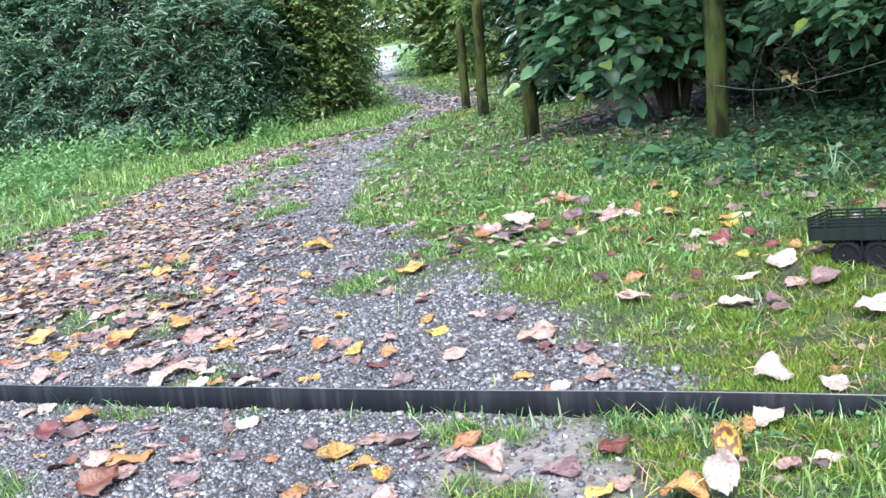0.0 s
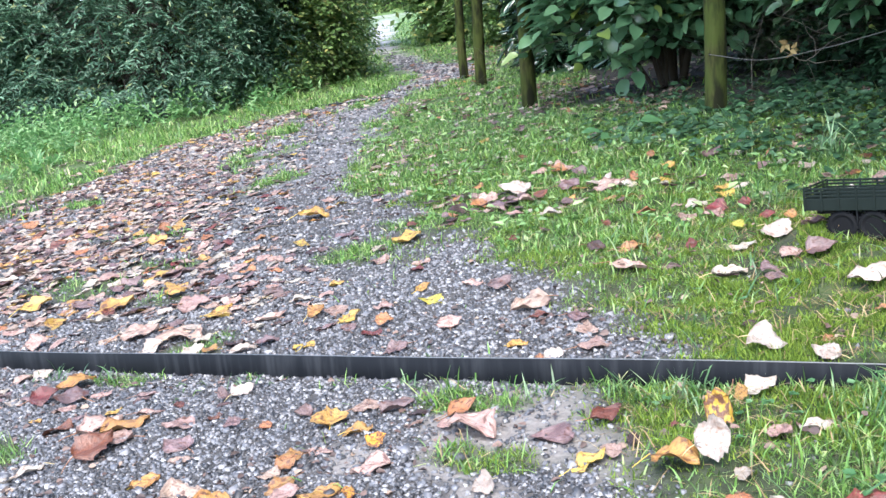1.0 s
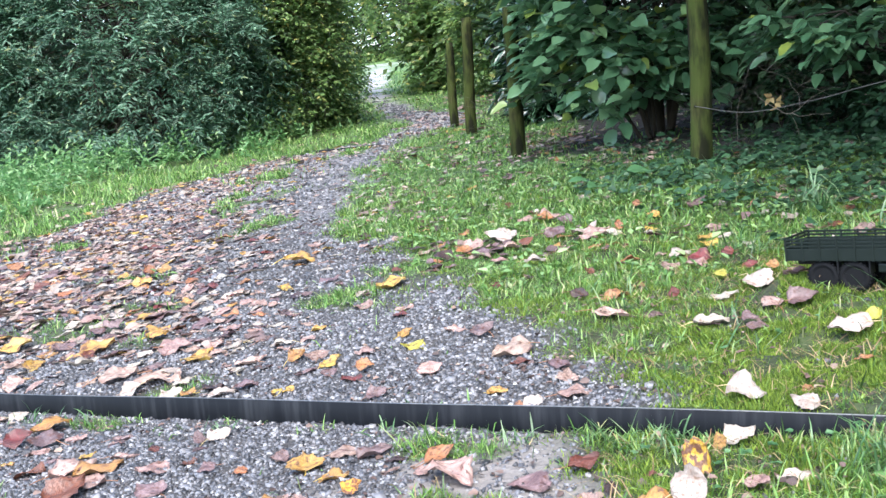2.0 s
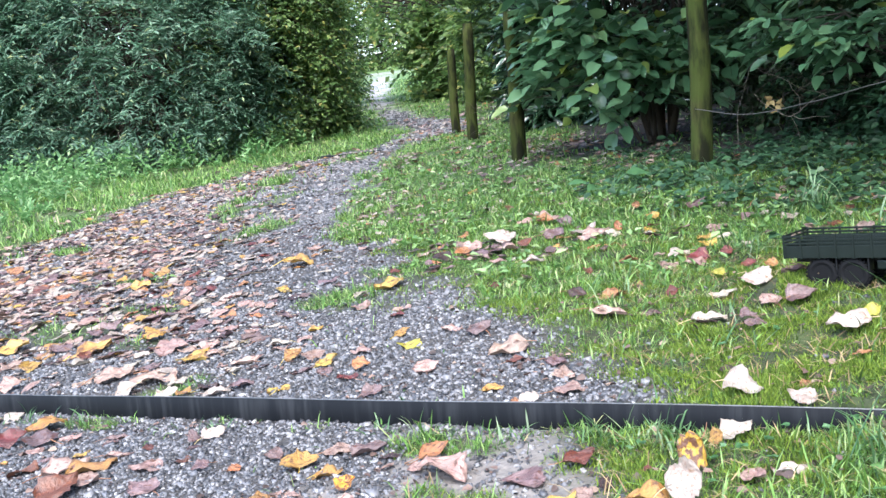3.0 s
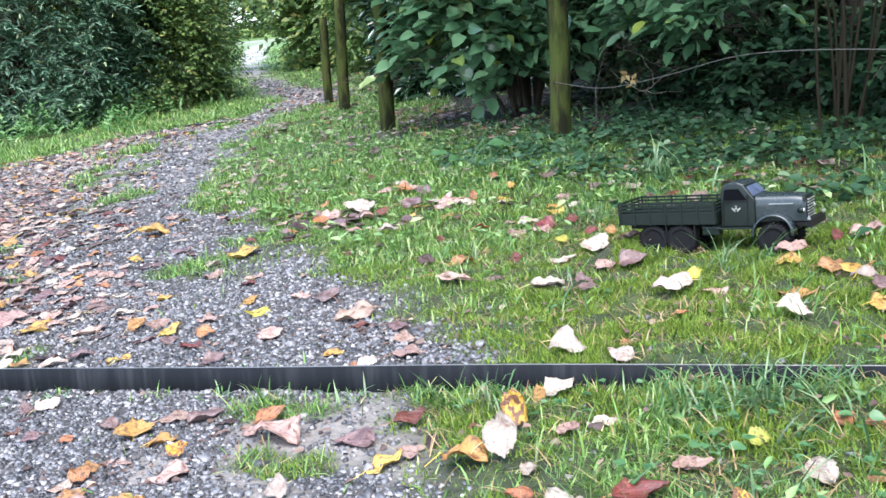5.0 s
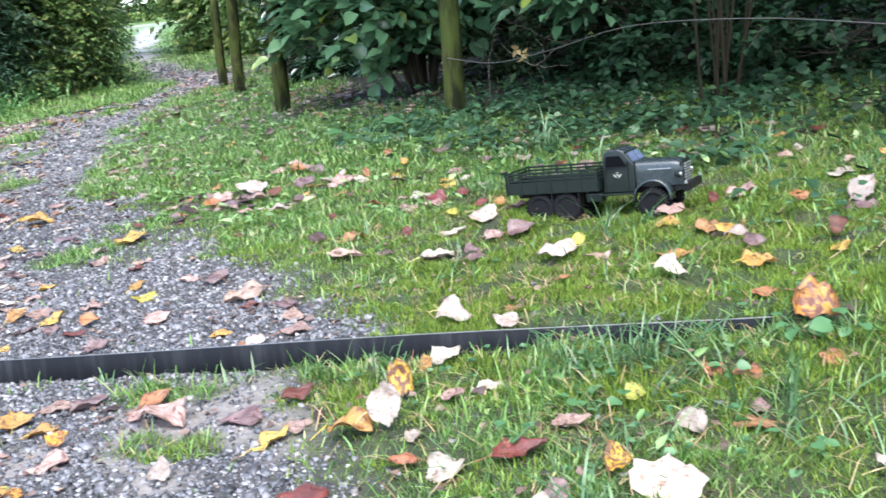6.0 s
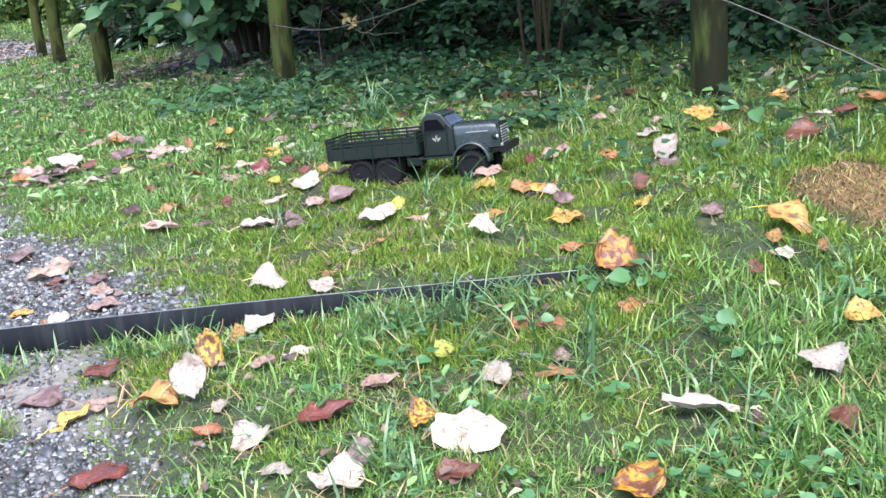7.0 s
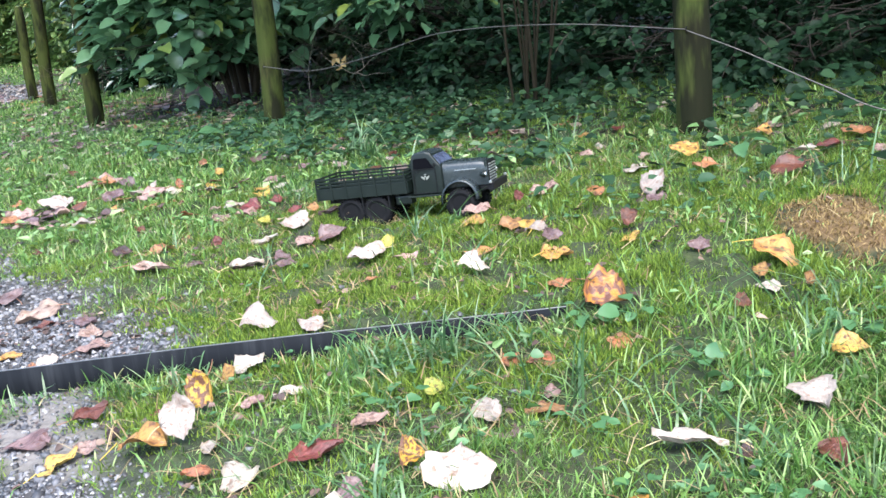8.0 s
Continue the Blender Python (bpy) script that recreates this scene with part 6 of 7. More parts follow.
for row in ((-1.19, 3.4, 5, 0.10), (-0.84, 3.62, 7, 0.06), (-0.24, 3.45, 8, 0.06), (0.56, 2.07, 7, 0.05), (0.9, 2.1, 7, 0.06), (-0.3, 3.0, 6, 0.05)):
    weed(*row, MAT["clover"], "pale green broad-leaved weed at the edge of the shade")
for row in ((0.19, 1.215, 9, 0.030), (0.25, 1.2, 8, 0.032), (0.17, 0.93, 7, 0.024), (0.34, 0.99, 7, 0.024), (-0.06, 1.04, 8, 0.022), (0.1, 1.11, 7, 0.022), (0.48, 1.1, 8, 0.028), (0.3, 1.05, 8, 0.026), (0.5, 0.85, 7, 0.026), (0.62, 1.25, 8, 0.03)):
    weed(*row, MAT["clover"], "low rosette of round bluish green leaves in the grass")

# ---- fallen leaves ----
LITTER = {
    "pale": litter_leaf("pale_leaf", (0.50, 0.455, 0.395), (0.40, 0.325, 0.265), 0.2, (0.20, 0.12, 0.08)),
    "tan": litter_leaf("tan_leaf", (0.49, 0.36, 0.30), (0.32, 0.20, 0.16), 0.3),
    "yellow": litter_leaf("yellow_leaf", (0.56, 0.375, 0.085), (0.44, 0.24, 0.06), 0.6),
    "spotted": litter_leaf("spotted_leaf", (0.64, 0.36, 0.04), (0.56, 0.27, 0.03), 1.6, (0.075, 0.022, 0.022)),
    "orange": litter_leaf("orange_leaf", (0.46, 0.185, 0.06), (0.34, 0.17, 0.08), 0.5),
    "red": litter_leaf("red_leaf", (0.19, 0.045, 0.028), (0.12, 0.04, 0.032), 0.5),
    "purple": litter_leaf("purple_leaf", (0.25, 0.17, 0.17), (0.125, 0.072, 0.072), 0.4),
    "dark": litter_leaf("dark_leaf", (0.032, 0.018, 0.020), (0.065, 0.034, 0.032), 0.3),
    "green": litter_leaf("yellow_green_leaf", (0.40, 0.45, 0.08), (0.50, 0.42, 0.06), 0.2),
}
STALK = {k: plain(k + "_stalk", {"pale": (0.5, 0.4, 0.2), "yellow": (0.5, 0.35, 0.06)}.get(k, (0.22, 0.10, 0.05)), 0.6) for k in LITTER}


def leaf_arrays(kind, curl, seed, nu=11, nv=9):
    """A leaf blade one unit long, base at the origin, as a grid: ovate or heart shaped, toothed, cupped or curled."""
    r = np.random.default_rng(seed)
    u = np.linspace(0, 1, nu)
    if kind == "heart":
        half = 0.50 * np.sin(np.pi * u**0.55) ** 0.75 * (1 - 0.25 * u)
    elif kind == "round":
        half = 0.47 * np.sqrt(np.clip(1 - (2 * u - 1) ** 2, 0, 1))
    elif kind == "slim":
        half = 0.27 * np.sin(np.pi * u**0.85) ** 0.9
    else:
        half = 0.38 * np.sin(np.pi * u**0.75) ** 0.85
    half = np.maximum(half, 0.004)
    v = np.linspace(-1, 1, nv)
    U, Vv = np.meshgrid(u, v, indexing="ij")
    H = half[:, None] * np.ones((1, nv))
    tooth = 1 + 0.10 * np.sin(U * 8 + 1.7 * seed + 2 * np.sign(Vv)) * np.abs(Vv) + 0.07 * np.sin(U * 41 + seed) * (np.abs(Vv) > 0.9) + 0.08 * np.sin(U * 19 + 2 * seed + np.sign(Vv)) * (np.abs(Vv) > 0.7)
    X = U.copy()
    if kind == "heart":
        X = X - 0.16 * np.abs(Vv) ** 1.5 * np.clip(1 - U * 2.2, 0, 1)
    Y = Vv * H * tooth
    a, b, c, d = r.uniform(-1, 1, 4)
    Z = curl * (0.55 * (np.abs(Y) ** 2) * 2.2 + 0.30 * (U - 0.45) ** 2 * 1.6 * np.sign(b + 0.4)) + 0.10 * np.abs(Y)
    Z = Z + 0.055 * np.sin(U * 9 + 4 * a) * np.abs(Vv) + 0.045 * np.sin(Vv * 3.5 + U * 5 + 6 * c) + 0.018 * np.sin(U * 23 + seed) * np.abs(Vv) + 0.12 * curl * d * U * Vv
    tipfold = np.clip(U - 0.72, 0, 1)
    Z = Z + curl * 1.6 * tipfold * a
    Z = Z - Z.min()
    V = np.stack([X - 0.5, Y, Z], -1).reshape(-1, 3)
    i, j = np.meshgrid(np.arange(nu - 1), np.arange(nv - 1), indexing="ij")
    q = (i * nv + j).ravel()
    F = np.stack([q, q + nv, q + nv + 1, q + 1], -1)
    return V, F, np.stack([U, (Vv + 1) / 2], -1).reshape(-1, 2)


SHAPES = [("heart", 0.25), ("oval", 0.4), ("heart", 0.6), ("round", 0.3), ("oval", 0.15), ("slim", 0.6), ("oval", 0.8), ("heart", 0.12)]
LOW_ARRAYS = [leaf_arrays(k, c * 0.45 + 0.04, 31 + n, 7, 5) for n, (k, c) in enumerate(SHAPES)]
LEAF_LABEL = {
    "pale": "pale cream fallen leaf lying underside up", "tan": "pinkish tan fallen leaf lying wet on the ground", "yellow": "yellow fallen leaf with brown flecks",
    "spotted": "orange-yellow fallen leaf blotched with dark brown", "orange": "orange fallen leaf with curled edges", "red": "dark red fallen leaf, slightly curled",
    "purple": "purplish brown wet fallen leaf", "dark": "blackened rotting fallen leaf", "green": "yellow-green fallen leaf still fresh",
}


def ground_turn(x, y):
    """The turn that lays a thing on the slope."""
    e = 0.04
    gx = float(height(x + e, y) - height(x - e, y)) / (2 * e)
    gy = float(height(x, y + e) - height(x, y - e)) / (2 * e)
    return Vector((0, 0, 1)).rotation_difference(Vector((-np.clip(gx, -0.25, 0.25), -np.clip(gy, -0.25, 0.25), 1)).normalized()).to_matrix().to_4x4()


def fallen_leaf(colour, x, y, wide, deep, tilt, turn=None):
    """One leaf: wide across and deep, its far side raised by tilt degrees; turn is how its midrib lies."""
    k = int(rng.integers(1, 900))
    if turn is None:
        turn = float(rng.choice([0, 180, 20, -20, 160, 200, 90, -60, 120]))
        kind = ("oval", "heart", "round", "heart", "oval")[k % 5]
    else:
        kind = ("oval", "slim")[k % 2]
    V, F, U = leaf_arrays(kind, float(rng.uniform(0.06, 0.30)), k, 15, 11)
    stem_z = V[5, 2]
    t = np.linspace(0, 1, 6)
    S = np.stack([-0.5 - 0.40 * t, 0.12 * t * t * (1 if k % 2 else -1), stem_z * (1 - t) + 0.02], -1)
    S, G = tube_arrays(S, np.linspace(0.013, 0.009, 6), 5)
    c, d = math.cos(radians(turn)), math.sin(radians(turn))
    both = np.concatenate([V, S]) @ np.array([[c, d, 0], [-d, c, 0], [0, 0, 1]])
    lo, hi = both[: len(V)].min(0), both[: len(V)].max(0)
    both = (both - [(lo[0] + hi[0]) / 2, (lo[1] + hi[1]) / 2, 0]) / [hi[0] - lo[0], hi[1] - lo[1], 1] * [wide, deep, (wide + deep) / 2]
    both[:, :2] *= 0.92
    gap = 0.001 if gravel(x, y) > 0.5 else 0.005
    away = math.degrees(math.atan2(-x, y))
    z = float(height(x, y)) + gap + max(0.0, 0.5 * deep * math.sin(radians(tilt)))
    ob = new("fallen_leaf", mesh_of("fallen_leaf", both[: len(V)], F, LITTER[colour], True, U))
    ob.matrix_world = Matrix.Translation((x, y, z)) @ ground_turn(x, y) @ pose(0, 0, 0, 0, 0, away) @ pose(0, 0, 0, tilt, rng.normal(0, 4), 0)
    part("stalk", mesh_of("stalk", both[len(V) :], G, STALK[colour], True), None, ob)
    return tagged(ob, LEAF_LABEL[colour], "leaf", "fallen leaves")


for row in SPOTS:
    fallen_leaf(*row)
for colour, x, y, length in LOOSE[:LOOSE_SINGLE]:
    fallen_leaf(colour, x, y, length, length * rng.uniform(0.6, 0.95), rng.normal(0, 5), rng.uniform(0, 360))


def build_litter():
    rest = {c: Heap() for c in LITTER}
    far = LOOSE[LOOSE_SINGLE:]
    X, Y = np.array([r[1] for r in far]), np.array([r[2] for r in far])
    Z, e = height(X, Y) + np.where(gravel(X, Y) > 0.5, 0.002, 0.010), 0.04
    GX = np.clip((height(X + e, Y) - height(X - e, Y)) / (2 * e), -0.25, 0.25)
    GY = np.clip((height(X, Y + e) - height(X, Y - e)) / (2 * e), -0.25, 0.25)
    for (colour, x, y, length), z, gx, gy in zip(far, Z, GX, GY):
        V, F, U = LOW_ARRAYS[int(rng.integers(len(SHAPES)))]
        a, ta, tb = rng.uniform(0, 6.283), gx + rng.normal(0, 0.12), gy + rng.normal(0, 0.12)
        p = V * length * [1, rng.uniform(0.8, 1.15), 0.8]
        px, py = p[:, 0] * math.cos(a) - p[:, 1] * math.sin(a), p[:, 0] * math.sin(a) + p[:, 1] * math.cos(a)
        rest[colour].add(np.stack([x + px, y + py, z + p[:, 2] + px * ta + py * tb], -1), F, U)
    for colour, heap in rest.items():
        if heap.n:
            mt = {**LITTER}[colour].copy()
            for node in mt.node_tree.nodes:
                if node.type == "OBJECT_INFO":
                    geo = mt.node_tree.nodes.new("ShaderNodeNewGeometry")
                    for link in list(node.outputs["Random"].links):
                        mt.node_tree.links.new(geo.outputs["Random Per Island"], link.to_socket)
            tagged(new("leaf_litter", heap.mesh("leaf_litter", mt, True)), "scattered " + colour + " autumn leaves on path and grass", "leaf litter", kind="stuff")


build_litter()


# ---- the model lorry ----
PAINT = plain("olive_green_paint", (0.0065, 0.0110, 0.0090), 0.42, 0, 0.2, 60, 0.08, 0.0004, gloss=0.3)
ROOF_PAINT = plain("satin_grey_green_paint", (0.021, 0.029, 0.032), 0.26, 0, 0.15, 60, 0.05, 0.0004)
RUBBER = plain("tyre_rubber", (0.007, 0.007, 0.008), 0.75, 0, 0.3, 120, 0.3, 0.0006, gloss=0.15)
BLACK = plain("black_plastic", (0.007, 0.007, 0.008), 0.5, 0, 0.2, 80, gloss=0.2)
CHROME = plain("silver_plastic", (0.55, 0.56, 0.57), 0.3, 0.8, 0.1, 80)
GLASS = plain("dark_window_glass", (0.003, 0.003, 0.004), 0.4, 0, 0.1, 20, 0.0, gloss=0.02)
WINDSCREEN = plain("bluish_windscreen", (0.05, 0.062, 0.10), 0.08, 0, 0.1, 20, 0.0)
DECAL = plain("worn_white_decal", (0.22, 0.23, 0.20), 0.6, 0, 0.3, 300)


def box(bm, x0, x1, y0, y1, z0, z1, bevel=0.0):
    m = Matrix.LocRotScale(((x0 + x1) / 2, (y0 + y1) / 2, (z0 + z1) / 2), None, (abs(x1 - x0), abs(y1 - y0), abs(z1 - z0)))
    made = bmesh.ops.create_cube(bm, size=1.0, matrix=m)["verts"]
    if bevel:
        edges = list({e for v in made for e in v.link_edges})
        bmesh.ops.bevel(bm, geom=edges, offset=bevel, segments=2, affect="EDGES", profile=0.6)
    return bm


def prism(bm, outline, y0, y1, narrow=None, bevel=0.0, segments=2):
    """An outline in x, z drawn across from y0 to y1; narrow(z) scales the width at a height."""
    rows = []
    for y in (y0, y1):
        rows.append([bm.verts.new((x, y * (narrow(z) if narrow else 1), z)) for x, z in outline])
    n = len(outline)
    faces = [bm.faces.new(rows[0]), bm.faces.new(rows[1][::-1])]
    faces += [bm.faces.new((rows[0][k], rows[1][k], rows[1][(k + 1) % n], rows[0][(k + 1) % n])) for k in range(n)]
    bmesh.ops.recalc_face_normals(bm, faces=faces)
    if bevel:
        bmesh.ops.bevel(bm, geom=list({e for f in faces for e in f.edges}), offset=bevel, segments=segments, affect="EDGES", profile=0.6)
    return bm


def grid_part(name, pts, mat_, parent, thick=0.0, label=""):
    """A sheet from rows of points, with thickness."""
    P = np.array(pts, float)
    a, b = P.shape[:2]
    bm = bmesh.new()
    V = [[bm.verts.new(P[i, j]) for j in range(b)] for i in range(a)]
    for i in range(a - 1):
        for j in range(b - 1):
            bm.faces.new((V[i][j], V[i + 1][j], V[i + 1][j + 1], V[i][j + 1]))
    bmesh.ops.recalc_face_normals(bm, faces=bm.faces[:])
    if thick:
        bmesh.ops.solidify(bm, geom=bm.faces[:], thickness=thick)
    return part(name, bm, mat_, parent, label, True)


def lathe(bm, profile, centre, sides=28):
    """A ring of (radius, y) turned round the y axis."""
    rings = []
    for r, y in profile:
        rings.append([bm.verts.new((centre[0] + r * math.cos(a), centre[1] + y, centre[2] + r * math.sin(a))) for a in np.linspace(0, 2 * np.pi, sides, endpoint=False)])
    for p, q in zip(rings, rings[1:]):
        for k in range(sides):
            bm.faces.new((p[k], p[(k + 1) % sides], q[(k + 1) % sides], q[k]))
    for ring in (rings[0], rings[-1]):
        bm.faces.new(ring)


def build_lorry(m):
    lorry = empty("toy_lorry", m)
    new_bm = bmesh.new
    # frame under the body
    bm = new_bm()
    for y in (-0.02, 0.014):
        box(bm, -0.18, 0.175, y, y + 0.006, 0.036, 0.047, 0.001)
    for x in (-0.17, -0.09, -0.02, 0.03):
        box(bm, x, x + 0.006, -0.02, 0.02, 0.037, 0.045)
    part("chassis", bm, BLACK, lorry)
    for x in (-0.1165, -0.056, 0.131):
        bm = new_bm()
        lathe(bm, [(0.004, -0.045), (0.004, -0.008), (0.011, -0.006), (0.011, 0.006), (0.004, 0.008), (0.004, 0.045)], (x, 0, 0.028), 10)
        part("axle", bm, BLACK, lorry)
    bm = new_bm()
    box(bm, -0.012, 0.024, -0.05, -0.026, 0.026, 0.044, 0.003)
    part("fuel_tank", bm, PAINT, lorry)
    bm = new_bm()
    box(bm, -0.012, 0.024, 0.026, 0.05, 0.026, 0.044, 0.003)
    part("battery_box", bm, PAINT, lorry)
    # load bed
    bm = new_bm()
    for x in (-0.16, -0.085, -0.01):
        box(bm, x, x + 0.006, -0.05, 0.05, 0.046, 0.052)
    floor_frame = part("bed_frame", bm, PAINT, lorry)
    for k in range(7):
        bm = new_bm()
        box(bm, -0.188, 0.018, -0.054 + k * 0.0155, -0.0395 + k * 0.0155, 0.052, 0.0555, 0.0006)
        part("floor_board", bm, PAINT, floor_frame)
    for s in (-1, 1):
        bm = new_bm()
        box(bm, -0.190, 0.020, s * 0.0555, s * 0.0585, 0.050, 0.0745, 0.0006)
        side = part("side_board", bm, PAINT, lorry)
        for z in (0.0775, 0.0845, 0.0915):
            bm = new_bm()
            box(bm, -0.190, 0.020, s * 0.0558, s * 0.0580, z, z + 0.0040, 0.0005)
            part("slat", bm, PAINT, side)
        for x in np.linspace(-0.189, 0.0155, 7):
            bm = new_bm()
            box(bm, x, x + 0.004, s * 0.0580, s * 0.0602, 0.049, 0.0965, 0.0005)
            part("stake", bm, PAINT, side)
    for x, name in ((-0.1915, "tailgate"), (0.0185, "headboard")):
        bm = new_bm()
        box(bm, x, x + 0.003, -0.0555, 0.0555, 0.050, 0.0745, 0.0005)
        for z in (0.0775, 0.0845, 0.0915):
            box(bm, x, x + 0.0022, -0.0555, 0.0555, z, z + 0.004, 0.0004)
        for y in (-0.05, -0.017, 0.014, 0.047):
            box(bm, x - 0.0015, x + 0.001, y, y + 0.004, 0.05, 0.0965, 0.0004)
        part(name, bm, PAINT, lorry)
    for x in (-0.1165, -0.056):
        for s in (-1, 1):
            bm = new_bm()
            box(bm, x - 0.002 + 0.031, x + 0.032, s * 0.03, s * 0.056, 0.024, 0.05, 0.0005)
            part("mudguard", bm, BLACK, lorry)
    # cab
    narrow = lambda z: 1.0 - 0.16 * smooth(z, 0.088, 0.13)
    bm = new_bm()
    prism(bm, [(0.0265, 0.042), (0.0265, 0.112), (0.031, 0.1225), (0.042, 0.1275), (0.060, 0.128), (0.0725, 0.1235), (0.0925, 0.0985), (0.094, 0.094), (0.094, 0.042)], -0.044, 0.044, narrow, 0.0028, 3)
    cab = part("cab", bm, PAINT, lorry, "olive green cab with rounded roof", True)
    bm = new_bm()
    prism(bm, [(0.0285, 0.1165), (0.0315, 0.1235), (0.042, 0.1286), (0.060, 0.1292), (0.0735, 0.1243), (0.072, 0.1200)], -0.0425, 0.0425, lambda z: 1.0 - 0.16 * smooth(z, 0.088, 0.13), 0.002, 3)
    part("roof", bm, ROOF_PAINT, lorry, "satin grey-green roof", True)
    for s in (-1, 1):
        w = lambda z: (0.0443 + 0.0006) * (1.0 - 0.16 * float(smooth(z, 0.088, 0.13)))
        bm = new_bm()
        outline = [(0.034, 0.0955), (0.034, 0.1135), (0.037, 0.1165), (0.063, 0.1165), (0.0785, 0.0955)]
        inner = [bm.verts.new((x, s * w(z), z)) for x, z in outline]
        outer = [bm.verts.new((x, s * (w(z) - 0.002), z)) for x, z in outline]
        bm.faces.new(inner), bm.faces.new(outer[::-1])
        for k in range(5):
            bm.faces.new((inner[k], inner[(k + 1) % 5], outer[(k + 1) % 5], outer[k]))
        part("side_window", bm, GLASS, cab, "dark side window")
        bm = new_bm()
        for x0, x1, z0, z1 in ((0.0318, 0.0335, 0.045, 0.094), (0.0800, 0.0815, 0.045, 0.094), (0.0318, 0.0815, 0.0935, 0.0948), (0.0318, 0.0815, 0.0445, 0.0456)):
            box(bm, x0, x1, s * 0.0438, s * 0.0446, z0, z1, 0.0002)
        part("door", bm, BLACK, cab, "door with dark shut line")
        bm = new_bm()
        box(bm, 0.037, 0.044, s * 0.0440, s * 0.0462, 0.0885, 0.0902, 0.0005)
        part("door_handle", bm, BLACK, cab)
        # badge on the door: two wings, a disc and a bar
        bm = new_bm()
        for d in (-1, 1):
            v = [bm.verts.new((0.0585 + d * x, s * 0.0449, z)) for x, z in ((0.0015, 0.0775), (0.0092, 0.0810), (0.0085, 0.0775), (0.0045, 0.0735), (0.0018, 0.0715))]
            bm.faces.new(v if d * s < 0 else v[::-1])
        box(bm, 0.0555, 0.0615, s * 0.0444, s * 0.0449, 0.0830, 0.0842)
        bmesh.ops.create_circle(bm, cap_ends=True, radius=0.0022, segments=12, matrix=pose(0.0585, s * 0.0450, 0.0795, 90))
        part("door_badge", bm, DECAL, cab, "worn white winged badge")
    bm = new_bm()
    slope = lambda f, y: (0.0745 + 0.0172 * f + 0.0012, y, 0.1205 - 0.0200 * f + 0.0012)
    for s in (-1, 1):
        q = [slope(0.08, s * 0.0018), slope(0.08, s * 0.0315), slope(0.95, s * 0.0365), slope(0.95, s * 0.0018)]
        a = [bm.verts.new(p) for p in q]
        b = [bm.verts.new((p[0] - 0.0015, p[1], p[2] - 0.0015)) for p in q]
        bm.faces.new(a), bm.faces.new(b[::-1])
        for k in range(4):
            bm.faces.new((a[k], a[(k + 1) % 4], b[(k + 1) % 4], b[k]))
    part("windscreen", bm, WINDSCREEN, cab, "bluish split windscreen")
    for s in (-1, 1):
        bm = new_bm()
        box(bm, 0.083, 0.086, s * 0.044, s * 0.052, 0.1005, 0.1015)
        box(bm, 0.083, 0.0850, s * 0.050, s * 0.056, 0.0975, 0.1065, 0.0006)
        part("mirror", bm, BLACK, cab)
    # bonnet, rounded on top and narrowing to the grille
    rows = []
    for f in np.linspace(0, 1, 9):
        x = 0.090 + 0.097 * f
        half, top = 0.0350 - 0.0085 * f, 0.1035 - 0.0030 * f - 0.006 * max(0, f - 0.8) ** 2 * 25
        ring = [(x, -half, 0.050)]
        for a in np.linspace(0, np.pi, 13):
            c, d = math.cos(a), math.sin(a)
            ring.append((x, -half * np.sign(c) * abs(c) ** 0.55, 0.078 + (top - 0.078) * abs(d) ** 0.6))
        ring.append((x, half, 0.050))
        rows.append(ring)
    bonnet = grid_part("bonnet", rows, ROOF_PAINT, lorry, 0.0, "satin grey-green rounded bonnet")
    bm = new_bm()
    box(bm, 0.180, 0.187, -0.0265, 0.0265, 0.048, 0.098, 0.003)
    part("nose", bm, PAINT, lorry)
    for s in (-1, 1):
        bm = new_bm()
        box(bm, 0.118, 0.165, s * 0.0318, s * 0.0330, 0.0835, 0.0850, 0.0003)
        part("bonnet_trim", bm, CHROME, bonnet, "thin silver side trim")
    bm = new_bm()
    box(bm, 0.1865, 0.1885, -0.0225, 0.0225, 0.0535, 0.0945, 0.0012)
    grille = part("grille", bm, BLACK, lorry)
    for k in range(7):
        bm = new_bm()
        box(bm, 0.1882, 0.1905, -0.0215, 0.0215, 0.0555 + k * 0.0055, 0.0582 + k * 0.0055, 0.0005)
        part("grille_bar", bm, CHROME, grille, "silver grille bar")
    for s in (-1, 1):
        # front wing: a rounded arch that sweeps back to the running board
        rows = []
        for k, a in enumerate(np.linspace(-0.15, np.pi + 0.25, 15)):
            r = 0.0365 + 0.004 * max(0, a - 2.2)
            cx, cz = 0.131 + r * math.cos(a) * 1.05, 0.030 + r * math.sin(a) * 1.05
            rows.append([(cx, s * 0.028, cz), (cx, s * 0.046, cz), (cx + 0.0004 * math.cos(a), s * 0.0525, cz - 0.001 * math.sin(a)), (0.131 + (r - 0.004) * math.cos(a) * 1.05, s * 0.0555, 0.030 + (r - 0.004) * math.sin(a) * 1.05)])
        grid_part("wing", rows, ROOF_PAINT, lorry, 0.0012, "satin grey-green rounded front wing")
        bm = new_bm()
        box(bm, 0.018, 0.098, s * 0.040, s * 0.0545, 0.0385, 0.0415, 0.001)
        part("running_board", bm, PAINT, lorry)
        bm = new_bm()
        lathe(bm, [(0.0005, -0.002), (0.0045, -0.002), (0.0062, 0.004), (0.0062, 0.008), (0.0048, 0.0088), (0.0005, 0.0095)], (0, 0, 0), 16)
        bmesh.ops.transform(bm, matrix=pose(0.1765, s * 0.0360, 0.0720, 0, 0, -90), verts=bm.verts[:])
        lamp = part("headlight", bm, PAINT, lorry, "", True)
        bm = new_bm()
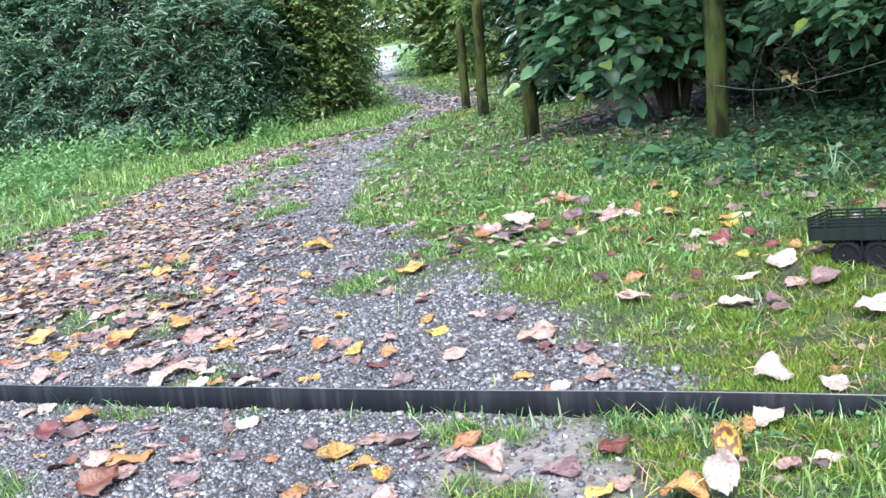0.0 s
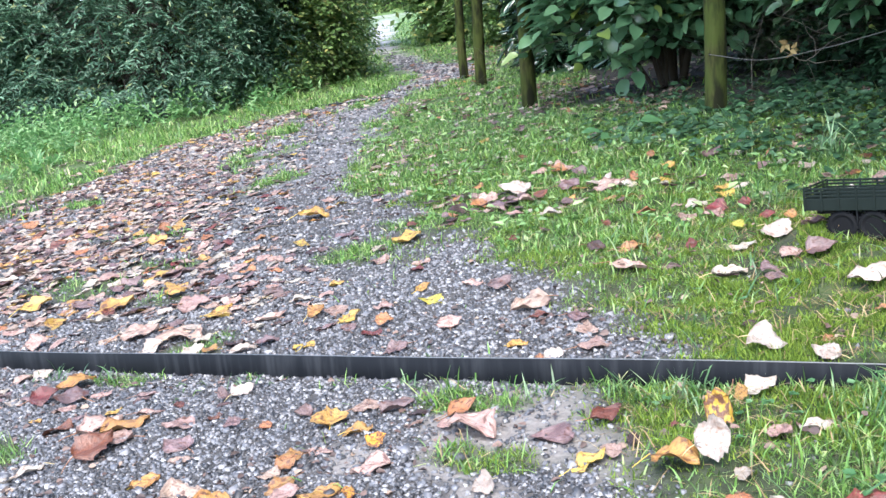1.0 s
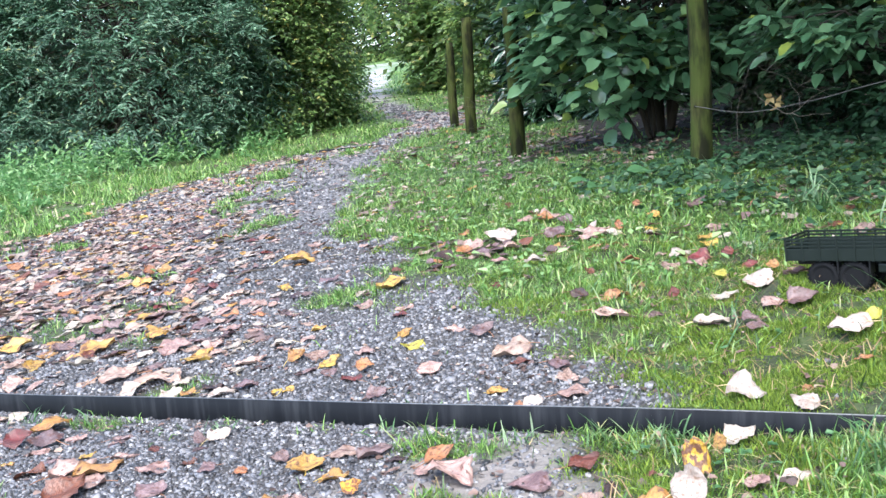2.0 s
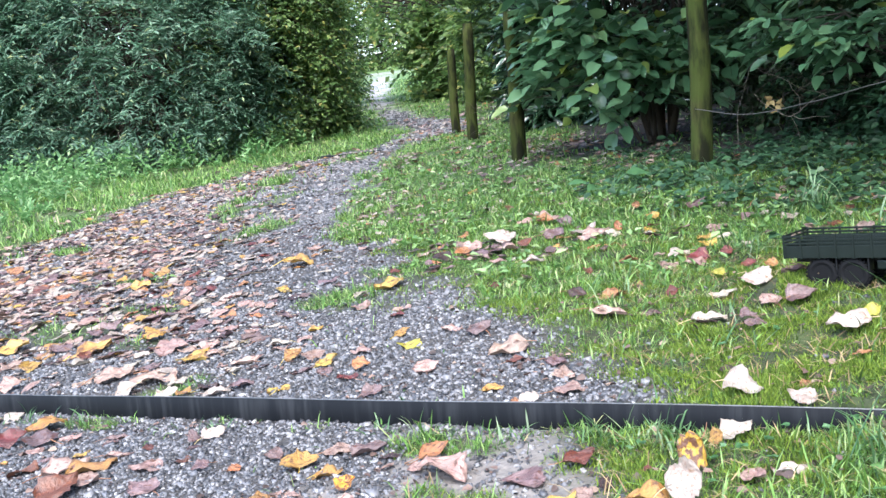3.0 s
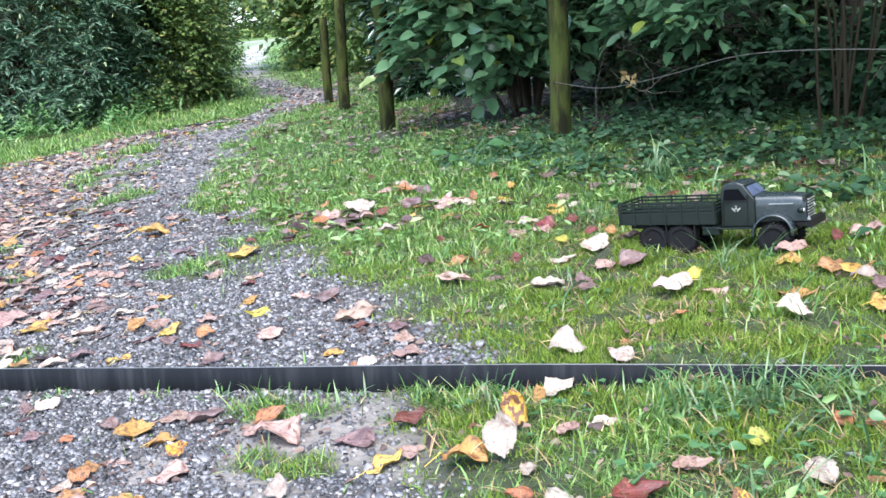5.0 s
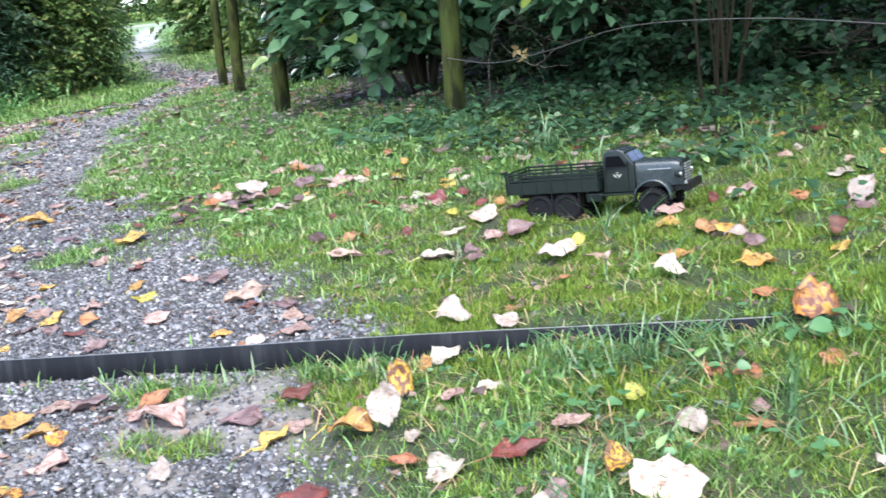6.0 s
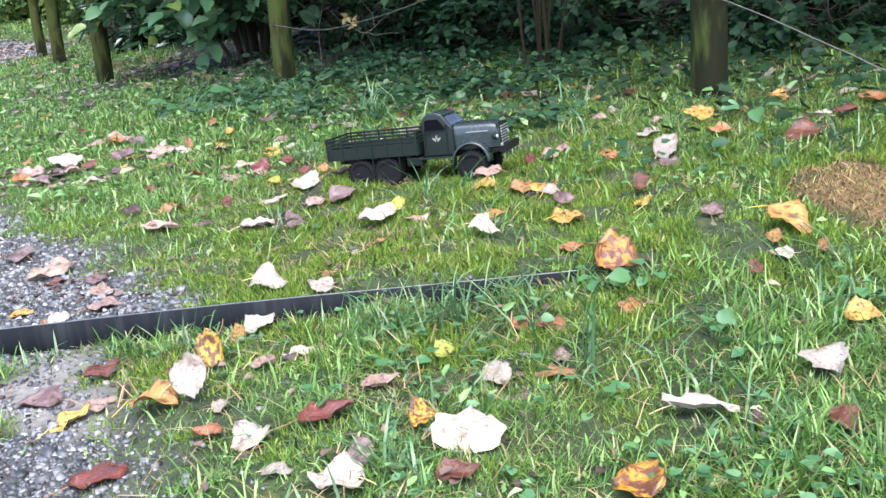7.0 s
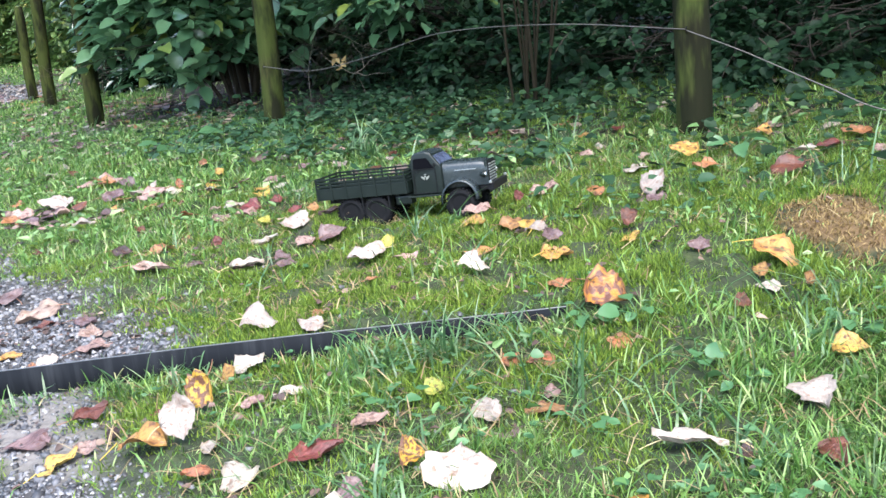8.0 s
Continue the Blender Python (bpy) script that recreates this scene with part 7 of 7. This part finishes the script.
        bmesh.ops.create_uvsphere(bm, u_segments=14, v_segments=8, radius=0.0047, matrix=pose(0.1855, s * 0.0360, 0.0720) @ Matrix.Diagonal((0.5, 1, 1, 1)))
        part("lens", bm, CHROME, lamp, "bright headlight lens", True)
        bm = new_bm()
        box(bm, 0.196, 0.201, s * 0.048, s * 0.0535, 0.055, 0.0600, 0.001)
        part("indicator", bm, CHROME, lorry)
    bm = new_bm()
    prism(bm, [(0.192, 0.040), (0.192, 0.055), (0.203, 0.055), (0.203, 0.040)], -0.048, 0.048, None, 0.0015)
    for y in (-0.03, 0.024):
        box(bm, 0.170, 0.193, y, y + 0.006, 0.040, 0.048)
    part("bumper", bm, BLACK, lorry)
    # six wheels on shared meshes
    bm = new_bm()
    lathe(bm, [(0.016, -0.0095), (0.021, -0.0115), (0.0255, -0.0105), (0.0272, -0.008), (0.0275, 0.0), (0.0272, 0.008), (0.0255, 0.0105), (0.021, 0.0115), (0.016, 0.0095)], (0, 0, 0), 30)
    for k in range(26):
        a = k * 2 * np.pi / 26
        for y0, y1, off in ((-0.0105, -0.001, 0.0), (0.001, 0.0105, 0.12)):
            lug = bmesh.ops.create_cube(bm, size=1.0, matrix=pose(0, 0, 0, 0, -math.degrees(a + off)) @ Matrix.Translation((0.0278, (y0 + y1) / 2, 0)) @ Matrix.Diagonal((0.0024, y1 - y0, 0.0034, 1)))
    probe = part("tyre", bm, RUBBER)
    tyre = probe.data
    bpy.data.objects.remove(probe)
    bm = new_bm()
    lathe(bm, [(0.0165, -0.0088), (0.0158, -0.0075), (0.0120, -0.0040), (0.0060, -0.0048), (0.0055, -0.0085), (0.0025, -0.0092), (0.0025, 0.0070), (0.0165, 0.0085)], (0, 0, 0), 20)
    for k in range(6):
        a = k * np.pi / 3
        bmesh.ops.create_cube(bm, size=1.0, matrix=Matrix.Translation((0.0085 * math.cos(a), -0.0052, 0.0085 * math.sin(a))) @ Matrix.Diagonal((0.0018, 0.002, 0.0018, 1)))
    probe = part("rim", bm, BLACK, None, "", True)
    rim = probe.data
    bpy.data.objects.remove(probe)
    for x in (-0.1165, -0.056, 0.131):
        for s in (-1, 1):
            wheel = new("wheel")
            wheel.parent = lorry
            wheel.matrix_basis = pose(x, s * 0.0425, 0.0315, 0, rng.uniform(0, 360), 0 if s < 0 else 180) @ Matrix.Scale(1.12, 4)
            part("tyre", tyre, None, wheel, "knobbly black tyre")
            part("rim", rim, None, wheel)
    for ob in lorry.children:
        if not ob.name.startswith("wheel"):
            ob.location.z += 0.014
    return tagged(lorry, "olive green model lorry with slatted load bed standing in grass", "toy truck")


LX, LY, LTURN = -0.128, 1.868, -14.5
build_lorry(Matrix.Translation((LX, LY, float(height(LX, LY, False)) - 0.001)) @ Vector((0, 0, 1)).rotation_difference(Vector((-SLOPE_X, -SLOPE_Y, 1)).normalized()).to_matrix().to_4x4() @ pose(0, 0, 0, 0, 0, LTURN) @ pose(0, 0, 0, -4.5, -0.4, 0) @ Matrix.Scale(0.955, 4))
